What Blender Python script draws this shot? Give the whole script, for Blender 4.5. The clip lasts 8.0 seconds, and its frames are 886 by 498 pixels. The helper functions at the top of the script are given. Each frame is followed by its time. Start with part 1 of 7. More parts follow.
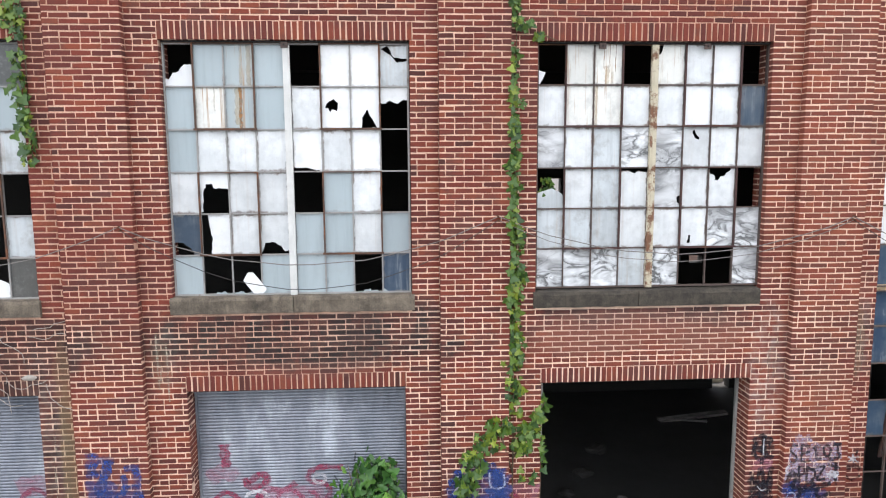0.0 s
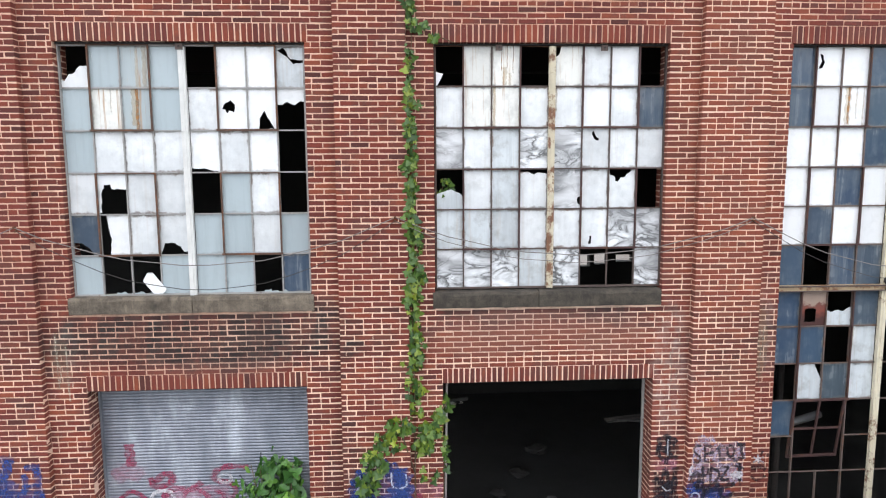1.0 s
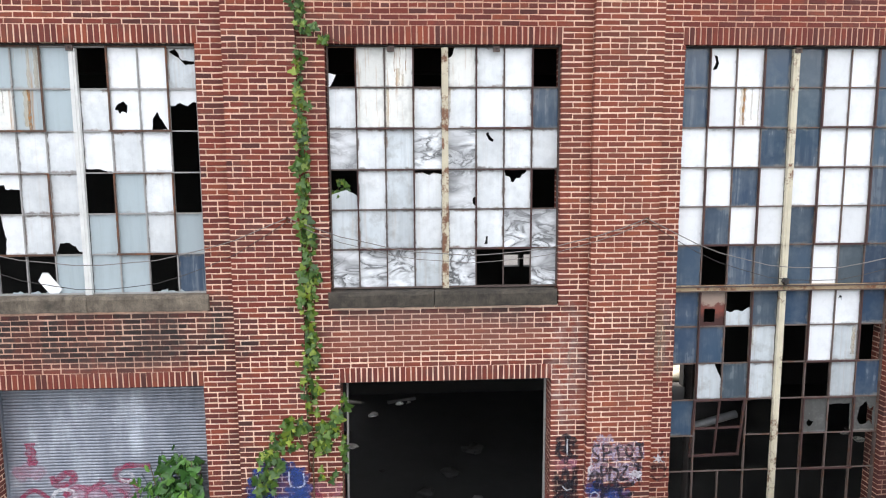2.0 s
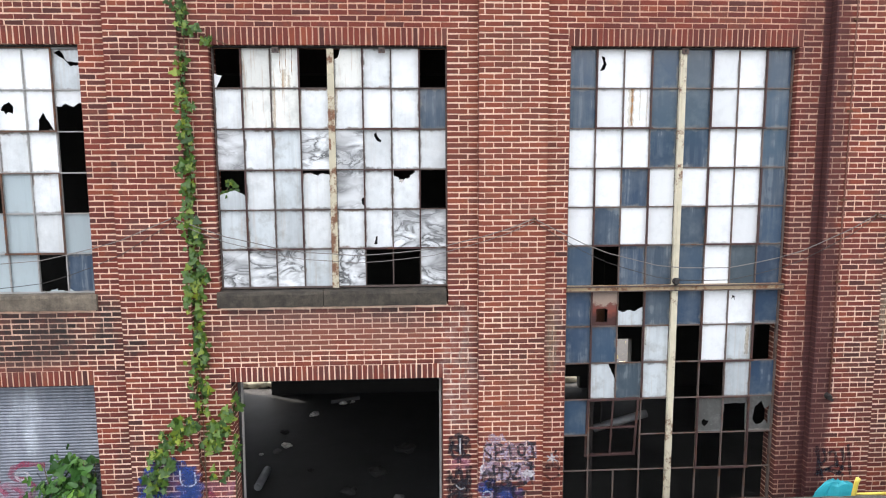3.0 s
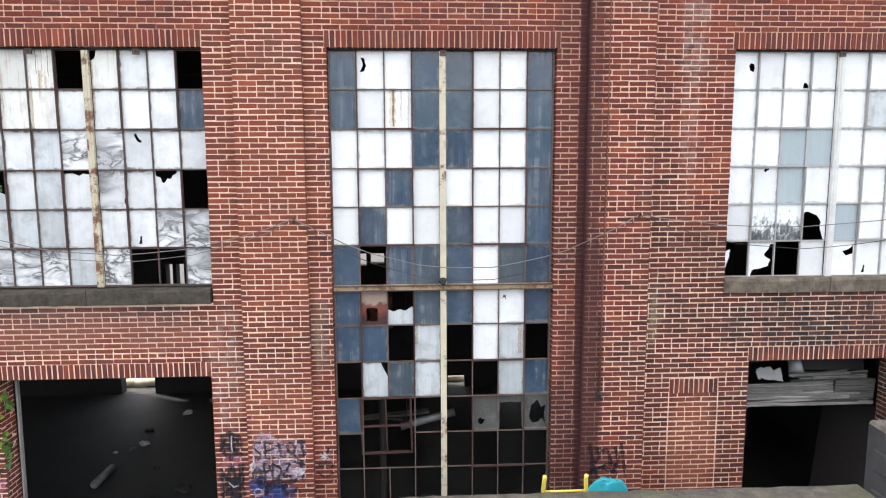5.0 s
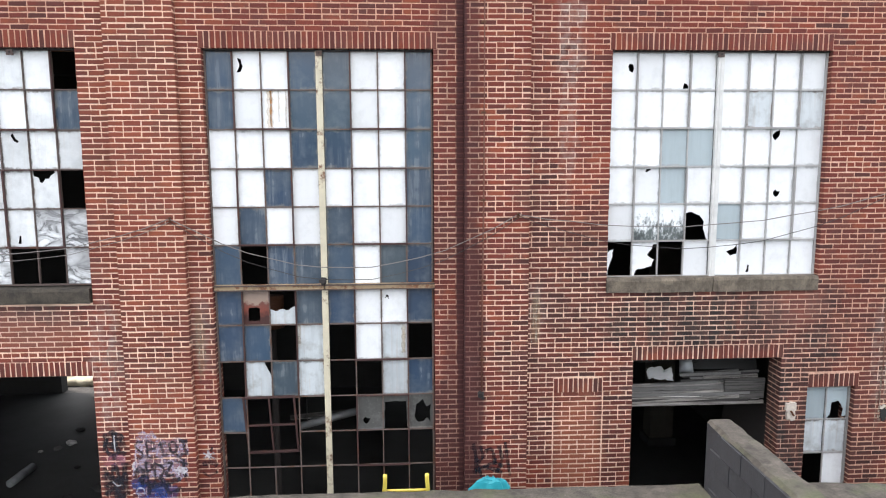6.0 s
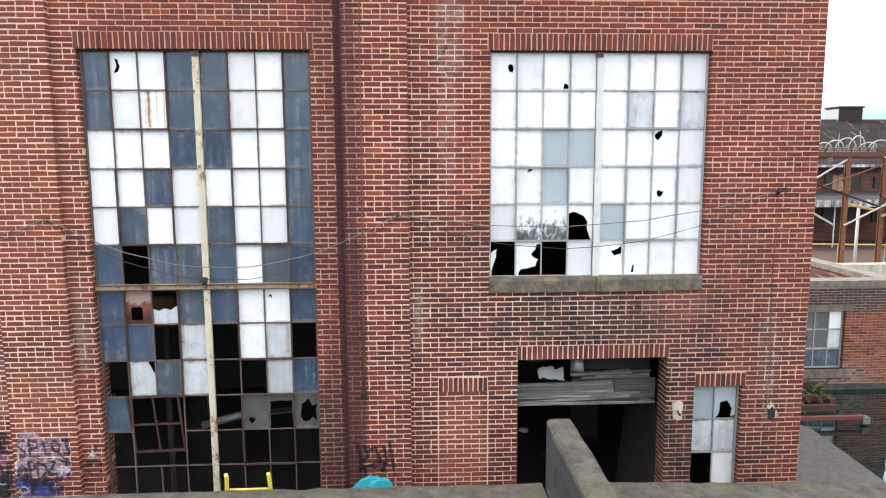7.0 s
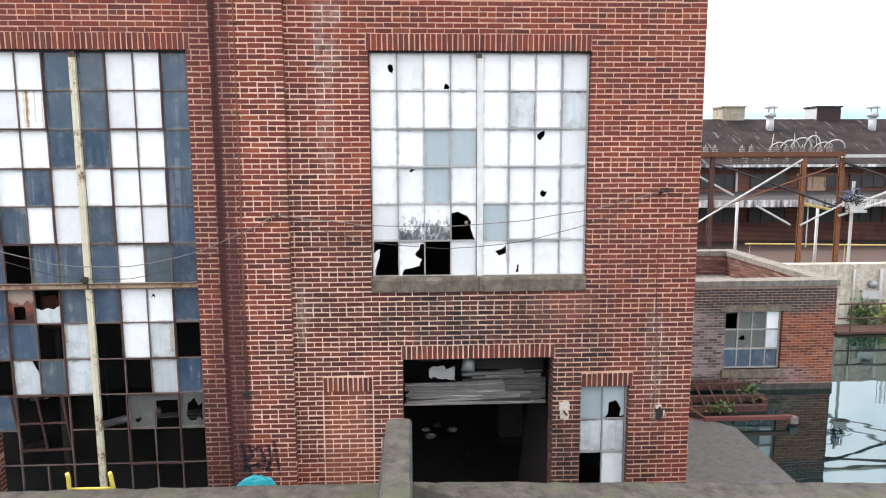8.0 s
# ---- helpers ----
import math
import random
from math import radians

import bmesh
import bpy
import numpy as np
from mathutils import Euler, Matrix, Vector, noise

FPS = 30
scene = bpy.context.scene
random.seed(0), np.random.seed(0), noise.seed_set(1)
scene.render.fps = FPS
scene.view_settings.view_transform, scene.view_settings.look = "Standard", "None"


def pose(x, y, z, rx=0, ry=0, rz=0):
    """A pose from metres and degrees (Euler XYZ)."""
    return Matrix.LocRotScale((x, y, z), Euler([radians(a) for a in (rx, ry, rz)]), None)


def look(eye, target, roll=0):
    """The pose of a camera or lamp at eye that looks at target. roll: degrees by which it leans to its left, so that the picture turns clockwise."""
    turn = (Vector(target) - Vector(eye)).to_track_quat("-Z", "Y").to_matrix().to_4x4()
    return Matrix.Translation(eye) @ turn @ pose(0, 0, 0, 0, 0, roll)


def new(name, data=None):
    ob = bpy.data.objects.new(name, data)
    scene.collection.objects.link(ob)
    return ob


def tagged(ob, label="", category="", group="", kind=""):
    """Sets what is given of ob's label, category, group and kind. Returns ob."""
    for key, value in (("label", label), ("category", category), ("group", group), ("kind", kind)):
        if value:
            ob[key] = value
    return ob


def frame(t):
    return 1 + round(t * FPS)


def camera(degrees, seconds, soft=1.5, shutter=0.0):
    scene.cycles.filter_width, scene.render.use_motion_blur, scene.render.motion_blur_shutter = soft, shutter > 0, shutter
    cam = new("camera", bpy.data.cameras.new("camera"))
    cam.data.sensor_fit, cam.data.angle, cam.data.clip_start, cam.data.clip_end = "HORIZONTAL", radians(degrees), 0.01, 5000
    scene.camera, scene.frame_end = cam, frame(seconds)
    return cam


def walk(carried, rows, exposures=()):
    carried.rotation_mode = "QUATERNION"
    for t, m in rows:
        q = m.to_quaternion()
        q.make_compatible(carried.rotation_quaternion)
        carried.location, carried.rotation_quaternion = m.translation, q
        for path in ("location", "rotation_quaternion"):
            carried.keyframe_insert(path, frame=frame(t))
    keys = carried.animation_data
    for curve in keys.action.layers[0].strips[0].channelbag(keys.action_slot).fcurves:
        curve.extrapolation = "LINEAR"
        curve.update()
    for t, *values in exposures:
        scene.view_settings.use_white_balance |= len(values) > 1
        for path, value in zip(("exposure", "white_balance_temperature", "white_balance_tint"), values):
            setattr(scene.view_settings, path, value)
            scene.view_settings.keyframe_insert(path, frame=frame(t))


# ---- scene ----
from mathutils.geometry import tessellate_polygon

# camera and its way along the front of the building
cam = camera(66.0, 8.0, soft=1.1)
ROWS = [
    (0.0, -0.432, -8.025, 5.914, -3.392, -7.423, -0.356),
    (0.5, 0.184, -8.075, 5.916, -3.312, -7.415, -0.341),
    (1.0, 0.808, -8.128, 5.918, -3.249, -7.412, -0.327),
    (1.5, 1.447, -8.182, 5.919, -3.200, -7.416, -0.315),
    (2.0, 2.106, -8.238, 5.921, -3.162, -7.424, -0.304),
    (2.5, 2.788, -8.295, 5.923, -3.134, -7.436, -0.295),
    (3.0, 3.493, -8.352, 5.925, -3.113, -7.453, -0.286),
    (3.5, 4.218, -8.410, 5.926, -3.097, -7.472, -0.278),
    (4.0, 4.961, -8.468, 5.928, -3.085, -7.494, -0.271),
    (4.5, 5.719, -8.525, 5.930, -3.073, -7.519, -0.265),
    (5.0, 6.487, -8.582, 5.931, -3.060, -7.544, -0.258),
    (5.5, 7.262, -8.637, 5.933, -3.043, -7.571, -0.252),
    (6.0, 8.041, -8.691, 5.935, -3.021, -7.597, -0.245),
    (6.5, 8.821, -8.743, 5.936, -2.991, -7.624, -0.238),
    (7.0, 9.603, -8.793, 5.938, -2.950, -7.649, -0.230),
    (7.5, 10.388, -8.841, 5.939, -2.898, -7.673, -0.221),
    (8.0, 11.180, -8.886, 5.940, -2.831, -7.695, -0.212),
]
EXPOSURE = 0.9
walk(cam, [(t, pose(x, y, z, 90 + pitch, -roll, yaw)) for t, x, y, z, yaw, pitch, roll in ROWS],
     exposures=[(0.0, EXPOSURE, 6520, 12.5), (8.0, EXPOSURE, 6520, 12.5)])

# overcast daylight
world = bpy.data.worlds.new("overcast_sky")
scene.world = world
world.use_nodes = True
wn = world.node_tree
sky = wn.nodes.new("ShaderNodeTexSky")
sky.sky_type, sky.sun_disc = "NISHITA", False
sky.sun_elevation, sky.sun_rotation = radians(52), radians(301)
sky.air_density, sky.dust_density, sky.ozone_density = 1.0, 4.0, 1.0
cloud = wn.nodes.new("ShaderNodeMix")          # an even cloud cover over the clear sky
cloud.data_type = "RGBA"
cloud.inputs[0].default_value = 0.7
where = wn.nodes.new("ShaderNodeTexCoord")
puffs = wn.nodes.new("ShaderNodeTexNoise")
puffs.inputs["Scale"].default_value, puffs.inputs["Detail"].default_value = 3.2, 6.0
wn.links.new(where.outputs["Generated"], puffs.inputs["Vector"])
shade = wn.nodes.new("ShaderNodeValToRGB")
shade.color_ramp.elements[0].position, shade.color_ramp.elements[0].color = 0.36, (0.55, 0.64, 0.72, 1)
shade.color_ramp.elements[1].position, shade.color_ramp.elements[1].color = 0.56, (1.13, 1.12, 1.11, 1)
wn.links.new(puffs.outputs[0], shade.inputs[0])
height = wn.nodes.new("ShaderNodeSeparateXYZ")
wn.links.new(where.outputs["Generated"], height.inputs[0])
rim = wn.nodes.new("ShaderNodeValToRGB")       # the cover thins out to a pale blue rim
rim.color_ramp.elements[0].position, rim.color_ramp.elements[0].color = 0.05, (0.22, 0.35, 0.41, 1)
rim.color_ramp.elements[1].position, rim.color_ramp.elements[1].color = 0.15, (1, 1, 1, 1)
wn.links.new(height.outputs[2], rim.inputs[0])
tint = wn.nodes.new("ShaderNodeMix")
tint.data_type, tint.blend_type = "RGBA", "MULTIPLY"
tint.inputs[0].default_value = 1.0
wn.links.new(shade.outputs[0], tint.inputs[6])
wn.links.new(rim.outputs[0], tint.inputs[7])
bright = wn.nodes.new("ShaderNodeVectorMath")
bright.operation = "SCALE"
bright.inputs["Scale"].default_value = 12.8
wn.links.new(tint.outputs[2], bright.inputs[0])
wn.links.new(bright.outputs[0], cloud.inputs[7])
wn.links.new(sky.outputs[0], cloud.inputs[6])
wn.links.new(cloud.outputs[2], wn.nodes["Background"].inputs[0])
wn.nodes["Background"].inputs[1].default_value = 0.15
sun = new("sun", bpy.data.lights.new("sun", "SUN"))
sun.data.energy, sun.data.angle, sun.data.color = 2.2, radians(3), (1.0, 0.94, 0.86)
sun.matrix_world = look((0, 0, 30), (20.1, -11.9, 0))   # hazy sun behind the factory, it leaves the front in shade


# ---------- mesh helpers ----------
def box(bm, x0, x1, y0, y1, z0, z1, m=None):
    vs = [bm.verts.new((x, y, z) if m is None else m @ Vector((x, y, z)))
          for x in (x0, x1) for y in (y0, y1) for z in (z0, z1)]
    for f in ((0, 1, 3, 2), (4, 6, 7, 5), (0, 4, 5, 1), (2, 3, 7, 6), (0, 2, 6, 4), (1, 5, 7, 3)):
        bm.faces.new([vs[i] for i in f])
    return vs


def rod(bm, a, b, r, n=8, r2=None):
    """A round bar from a to b, closed at both ends."""
    a, b = Vector(a), Vector(b)
    r2 = r if r2 is None else r2
    q = (b - a).to_track_quat("Z", "Y")
    rings = []
    for p, rr in ((a, r), (b, r2)):
        rings.append([bm.verts.new(p + q @ Vector((rr * math.cos(6.28319 * i / n), rr * math.sin(6.28319 * i / n), 0))) for i in range(n)])
    for i in range(n):
        j = (i + 1) % n
        bm.faces.new((rings[0][i], rings[0][j], rings[1][j], rings[1][i]))
    bm.faces.new(rings[0][::-1])
    bm.faces.new(rings[1])


def tube(bm, pts, r, n=6):
    """A round bar bent along points."""
    pts = [Vector(p) for p in pts]
    rings = []
    for i, p in enumerate(pts):
        d = pts[min(i + 1, len(pts) - 1)] - pts[max(i - 1, 0)]
        q = d.to_track_quat("Z", "Y")
        rr = r[i] if isinstance(r, (list, tuple)) else r
        rings.append([bm.verts.new(p + q @ Vector((rr * math.cos(6.28319 * k / n), rr * math.sin(6.28319 * k / n), 0))) for k in range(n)])
    for a, b in zip(rings, rings[1:]):
        for k in range(n):
            j = (k + 1) % n
            bm.faces.new((a[k], a[j], b[j], b[k]))
    bm.faces.new(rings[0][::-1])
    bm.faces.new(rings[-1])


def slab_poly(bm, loop, y0, y1, hole=None):
    """A flat plate in the x-z plane between y0 and y1, with an optional hole."""
    rings = [loop] if hole is None else [loop, hole]
    tris = tessellate_polygon([[Vector((x, z, 0)) for x, z in pts] for pts in rings])
    front = [bm.verts.new((x, y0, z)) for pts in rings for x, z in pts]
    back = [bm.verts.new((x, y1, z)) for pts in rings for x, z in pts]
    for t in tris:
        if len(set(t)) == 3:
            bm.faces.new([front[i] for i in t])
            bm.faces.new([back[i] for i in reversed(t)])
    k = 0
    for pts in rings:
        n = len(pts)
        for i in range(n):
            p, q = k + i, k + (i + 1) % n
            bm.faces.new((front[p], front[q], back[q], back[p]))
        k += n


def finish(bm, name, material, smooth=False):
    bmesh.ops.recalc_face_normals(bm, faces=bm.faces[:])
    me = bpy.data.meshes.new(name)
    bm.to_mesh(me)
    bm.free()
    me.materials.append(material)
    if smooth:
        me.shade_smooth()
    return me


def part(name, bm, material, parent, label="", smooth=False):
    ob = new(name, bm if isinstance(bm, bpy.types.Mesh) else finish(bm, name, material, smooth))
    ob.parent = parent
    if label:
        ob["label"] = label
    return ob


def piece(name, me, parent, m):
    ob = new(name, me)
    ob.parent = parent
    ob.matrix_basis = m
    return ob


def thing(name, label, category, at=(0, 0, 0), group="", kind=""):
    ob = new(name)
    ob.location = at
    ob.empty_display_size = 0.2
    return tagged(ob, label, category, group, kind)


def solid(name, bm, material, label, category, group="", kind="", smooth=False):
    return tagged(new(name, finish(bm, name, material, smooth)), label, category, group, kind)


def walled(bm, xs, ys, zs, hole):
    """A block cut by planes into cells, of which hole(x, y, z) leaves some out; only outer faces are made."""
    nx, ny, nz = len(xs) - 1, len(ys) - 1, len(zs) - 1
    full = lambda i, j, k: 0 <= i < nx and 0 <= j < ny and 0 <= k < nz and not hole((xs[i] + xs[i + 1]) / 2, (ys[j] + ys[j + 1]) / 2, (zs[k] + zs[k + 1]) / 2)
    cache = {}

    def v(i, j, k):
        if (i, j, k) not in cache:
            cache[i, j, k] = bm.verts.new((xs[i], ys[j], zs[k]))
        return cache[i, j, k]
    for i in range(nx):
        for j in range(ny):
            for k in range(nz):
                if not full(i, j, k):
                    continue
                if not full(i - 1, j, k):
                    bm.faces.new((v(i, j, k), v(i, j, k + 1), v(i, j + 1, k + 1), v(i, j + 1, k)))
                if not full(i + 1, j, k):
                    bm.faces.new((v(i + 1, j, k), v(i + 1, j + 1, k), v(i + 1, j + 1, k + 1), v(i + 1, j, k + 1)))
                if not full(i, j - 1, k):
                    bm.faces.new((v(i, j, k), v(i + 1, j, k), v(i + 1, j, k + 1), v(i, j, k + 1)))
                if not full(i, j + 1, k):
                    bm.faces.new((v(i, j + 1, k), v(i, j + 1, k + 1), v(i + 1, j + 1, k + 1), v(i + 1, j + 1, k)))
                if not full(i, j, k - 1):
                    bm.faces.new((v(i, j, k), v(i, j + 1, k), v(i + 1, j + 1, k), v(i + 1, j, k)))
                if not full(i, j, k + 1):
                    bm.faces.new((v(i, j, k + 1), v(i + 1, j, k + 1), v(i + 1, j + 1, k + 1), v(i, j + 1, k + 1)))


# ---------- material helpers ----------
class Mat:
    """A short way to write node materials."""

    def __init__(self, name, rough=0.8, metal=0.0):
        self.m = bpy.data.materials.new(name)
        self.m.use_nodes = True
        self.t = self.m.node_tree
        self.b = self.t.nodes["Principled BSDF"]
        self.b.inputs["Roughness"].default_value = rough
        self.b.inputs["Metallic"].default_value = metal
        self.pos = self.t.nodes.new("ShaderNodeNewGeometry").outputs["Position"]

    def node(self, kind):
        return self.t.nodes.new(kind)

    def put(self, socket, value):
        if isinstance(value, bpy.types.NodeSocket):
            self.t.links.new(value, socket)
        elif isinstance(value, tuple) and len(value) == 3 and socket.type == "RGBA":
            socket.default_value = (*value, 1)
        else:
            socket.default_value = value

    def math(self, op, a, b=0.0, clamp=False):
        n = self.node("ShaderNodeMath")
        n.operation, n.use_clamp = op, clamp
        self.put(n.inputs[0], a)
        self.put(n.inputs[1], b)
        return n.outputs[0]

    def scaled(self, sx, sy, sz, off=(0, 0, 0), src=None):
        n = self.node("ShaderNodeMapping")
        self.put(n.inputs["Vector"], self.pos if src is None else src)
        n.inputs["Scale"].default_value = (sx, sy, sz)
        n.inputs["Location"].default_value = off
        return n.outputs[0]

    def noise(self, scale=5.0, detail=4.0, rough=0.6, vec=None, distort=0.0):
        n = self.node("ShaderNodeTexNoise")
        self.put(n.inputs["Vector"], self.pos if vec is None else vec)
        n.inputs["Scale"].default_value, n.inputs["Detail"].default_value = scale, detail
        n.inputs["Roughness"].default_value, n.inputs["Distortion"].default_value = rough, distort
        return n.outputs[0]

    def ramp(self, fac, stops, interp="LINEAR"):
        n = self.node("ShaderNodeValToRGB")
        n.color_ramp.interpolation = interp
        self.put(n.inputs[0], fac)
        e = n.color_ramp.elements
        while len(e) < len(stops):
            e.new(0.5)
        for el, (p, c) in zip(e, stops):
            el.position = p
            el.color = (c, c, c, 1) if isinstance(c, (int, float)) else (*c, 1)
        return n.outputs[0]

    def mix(self, fac, a, b, mode="MIX"):
        n = self.node("ShaderNodeMix")
        n.data_type, n.blend_type = "RGBA", mode
        self.put(n.inputs[0], fac)
        self.put(n.inputs[6], a)
        self.put(n.inputs[7], b)
        return n.outputs[2]

    def blob(self, x, z, rx, rz, amount=1.0, wobble=None):
        """1 inside a soft patch round (x, z), 0 outside."""
        v = self.scaled(1 / rx, 0, 1 / rz, (-x / rx, 0, -z / rz))
        n = self.node("ShaderNodeVectorMath")
        n.operation = "LENGTH"
        self.put(n.inputs[0], v)
        d = n.outputs["Value"]
        if wobble is not None:
            d = self.math("ADD", d, self.math("MULTIPLY", self.math("SUBTRACT", wobble, 0.5), 1.1))
        r = self.node("ShaderNodeMapRange")
        r.interpolation_type = "SMOOTHSTEP"
        self.put(r.inputs[0], d)
        r.inputs[1].default_value, r.inputs[2].default_value = 0.6, 1.2
        r.inputs[3].default_value, r.inputs[4].default_value = amount, 0.0
        return r.outputs[0]

    def any(self, values):
        out = values[0]
        for v in values[1:]:
            out = self.math("MAXIMUM", out, v)
        return out

    def bump(self, height, strength=0.3, dist=0.01):
        n = self.node("ShaderNodeBump")
        n.inputs["Strength"].default_value, n.inputs["Distance"].default_value = strength, dist
        self.put(n.inputs["Height"], height)
        self.put(self.b.inputs["Normal"], n.outputs[0])

    def done(self, color=None, rough=None):
        if color is not None:
            self.put(self.b.inputs["Base Color"], color)
        if rough is not None:
            self.put(self.b.inputs["Roughness"], rough)
        return self.m


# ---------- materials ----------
# patches of red-brown wash hiding the joints; the first darkens the pilaster corner
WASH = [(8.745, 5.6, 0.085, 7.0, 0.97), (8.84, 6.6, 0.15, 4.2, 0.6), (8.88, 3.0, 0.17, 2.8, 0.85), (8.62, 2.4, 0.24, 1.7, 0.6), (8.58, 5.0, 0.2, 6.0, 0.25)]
# a smooth pink-brown slurry over bricks and joints
SLURRY = [(2.3, 3.88, 1.5, 0.2, 0.5), (1.9, 3.7, 0.9, 0.22, 0.4), (3.3, 3.72, 0.6, 0.25, 0.45), (-1.6, 3.4, 1.0, 0.12, 0.25), (13.2, 3.9, 0.5, 0.3, 0.35)]
# patches of soot and of lime bloom on the front: x, z, half width, half height, amount
SOOT = [(-1.7, 3.78, 2.3, 0.42, 1.0), (-5.4, 3.75, 1.6, 0.5, 0.8), (-1.2, 4.02, 1.4, 0.3, 1.0), (11.9, 3.75, 1.75, 0.5, 1.0), 
        (10.2, 4.4, 0.75, 1.0, 0.6), (10.1, 3.2, 1.0, 1.4, 0.35), (5.0, 3.6, 0.8, 0.6, 0.35), (2.4, 4.04, 1.7, 0.13, 0.8), (2.7, 3.85, 1.4, 0.25, 0.3), (14.2, 3.2, 1.0, 1.6, 0.42), (13.75, 3.75, 0.45, 0.7, 0.65),
        (-4.0, 3.7, 0.6, 0.5, 0.4), (-4.64, 2.3, 0.2, 1.1, 0.8), (-1.85, 4.0, 0.13, 0.3, 0.95), (-1.0, 3.95, 0.2, 0.33, 0.9), (-2.6, 4.05, 0.3, 0.16, 0.8), (1.9, 4.04, 0.4, 0.16, 0.9), (3.3, 4.02, 0.4, 0.2, 0.9), (-0.75, 3.85, 0.16, 0.4, 0.9), (-1.95, 3.9, 0.3, 0.3, 0.8), (11.4, 4.1, 0.4, 0.15, 0.7), (-5.0, 3.3, 0.5, 0.5, 0.8), (9.9, 5.0, 0.35, 1.2, 0.4), (13.32, 2.3, 0.3, 1.6, 1.0), (10.85, 2.4, 0.3, 1.1, 0.55), (13.5, 3.3, 0.5, 0.5, 0.85), (14.3, 2.0, 0.5, 1.0, 0.5), (0.0, 2.1, 0.25, 0.7, 0.5), (8.5, 2.0, 0.25, 1.0, 0.5)]
BLOOM = [(10.13, 7.9, 0.2, 1.4, 0.75), (10.12, 6.6, 0.14, 1.3, 0.5), (4.14, 3.2, 0.26, 0.9, 0.6), (9.72, 3.9, 0.14, 0.5, 0.35), (14.55, 3.3, 0.16, 0.8, 0.45), (5.36, 3.7, 0.12, 0.7, 0.4),
         (-3.3, 3.6, 0.16, 0.45, 0.25), (-4.75, 2.6, 0.3, 1.1, 0.25)]


TAN = [(-4.5, 2.3, 0.11, 1.2, 0.6), (-4.5, 3.3, 0.12, 0.5, 0.35), (-3.35, 3.45, 0.12, 0.4, 0.15), (9.73, 3.8, 0.07, 0.4, 0.35), (5.33, 3.6, 0.07, 0.5, 0.3)]


def brick_look(m):
    wob = m.noise(2.2, 5, 0.65)
    fine = m.noise(9.0, 4, 0.6)
    soot = m.any([m.blob(x, z, rx, rz, a, wob) for x, z, rx, rz, a in SOOT])
    drip = m.noise(1.0, 5, 0.65, m.scaled(4.5, 4.5, 0.8))
    soot = m.math("MULTIPLY", soot, m.math("MULTIPLY", m.ramp(fine, [(0.3, 0.7), (0.6, 1.0)]), m.ramp(drip, [(0.34, 0.6), (0.54, 1.0)])))
    bloom = m.any([m.blob(x, z, rx, rz, a, wob) for x, z, rx, rz, a in BLOOM])
    bloom = m.math("MULTIPLY", bloom, m.ramp(fine, [(0.38, 0.0), (0.62, 1.0)]))
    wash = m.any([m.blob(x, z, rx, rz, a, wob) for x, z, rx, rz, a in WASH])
    slurry = m.any([m.blob(x, z, rx, rz, a, wob) for x, z, rx, rz, a in SLURRY])
    tan = m.any([m.blob(x, z, rx, rz, a, fine) for x, z, rx, rz, a in TAN])
    return soot, bloom, wash, slurry, tan


def brick_material():
    m = Mat("red_brick", 0.88)
    g = m.t.nodes.new("ShaderNodeNewGeometry")
    o = m.t.nodes.new("ShaderNodeObjectInfo")
    rnd = m.math("FRACT", m.math("ADD", g.outputs["Random Per Island"], o.outputs["Random"]))
    c = m.ramp(rnd, [(0.0, (0.095, 0.027, 0.022)), (0.07, (0.150, 0.032, 0.024)), (0.3, (0.192, 0.037, 0.025)), (0.6, (0.228, 0.043, 0.026)), (0.82, (0.268, 0.054, 0.029)),
                     (0.96, (0.32, 0.075, 0.036)), (1.0, (0.15, 0.042, 0.035))])
    grain = m.noise(55, 6, 0.7)
    c = m.mix(0.55, c, m.ramp(grain, [(0.2, 0.45), (0.75, 1.0)]), "MULTIPLY")
    big = m.noise(0.9, 4, 0.6)
    wob2 = m.noise(3.0, 4, 0.6)
    c = m.mix(0.7, c, m.ramp(big, [(0.3, 0.58), (0.68, 1.0)]), "MULTIPLY")
    c = m.mix(m.math("MULTIPLY", m.ramp(m.math("ADD", m.noise(1.7, 5, 0.7), m.math("MULTIPLY", rnd, 0.12)), [(0.56, 0.0), (0.68, 1.0)]), 0.55), c, (0.085, 0.034, 0.030))
    soot, bloom, wash, slurry, tan = brick_look(m)
    c = m.mix(soot, c, m.mix(rnd, (0.010, 0.009, 0.009), (0.042, 0.027, 0.024)))
    c = m.mix(m.math("MULTIPLY", bloom, 0.42), c, (0.40, 0.33, 0.29))
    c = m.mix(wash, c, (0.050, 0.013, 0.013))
    c = m.mix(slurry, c, (0.19, 0.082, 0.064))
    c = m.mix(tan, c, (0.17, 0.12, 0.065))
    c = m.mix(m.any([m.blob(10.32, 2.0, 0.37, 0.85, 0.55, wob2), m.blob(2.5, 3.6, 1.7, 0.3, 0.2, wob2), m.blob(4.8, 2.8, 0.5, 0.6, 0.3, wob2), m.blob(4.75, 6.0, 0.9, 2.6, 0.22, wob2)]), c, (0.33, 0.105, 0.055))
    c = m.mix(m.math("MULTIPLY", m.ramp(m.noise(26, 5, 0.75), [(0.62, 0.0), (0.72, 1.0)]), 0.25), c, (0.36, 0.26, 0.22))
    m.bump(m.math("ADD", grain, m.math("MULTIPLY", m.noise(16, 3), 1.2)), 0.6, 0.006)
    return m.done(c)


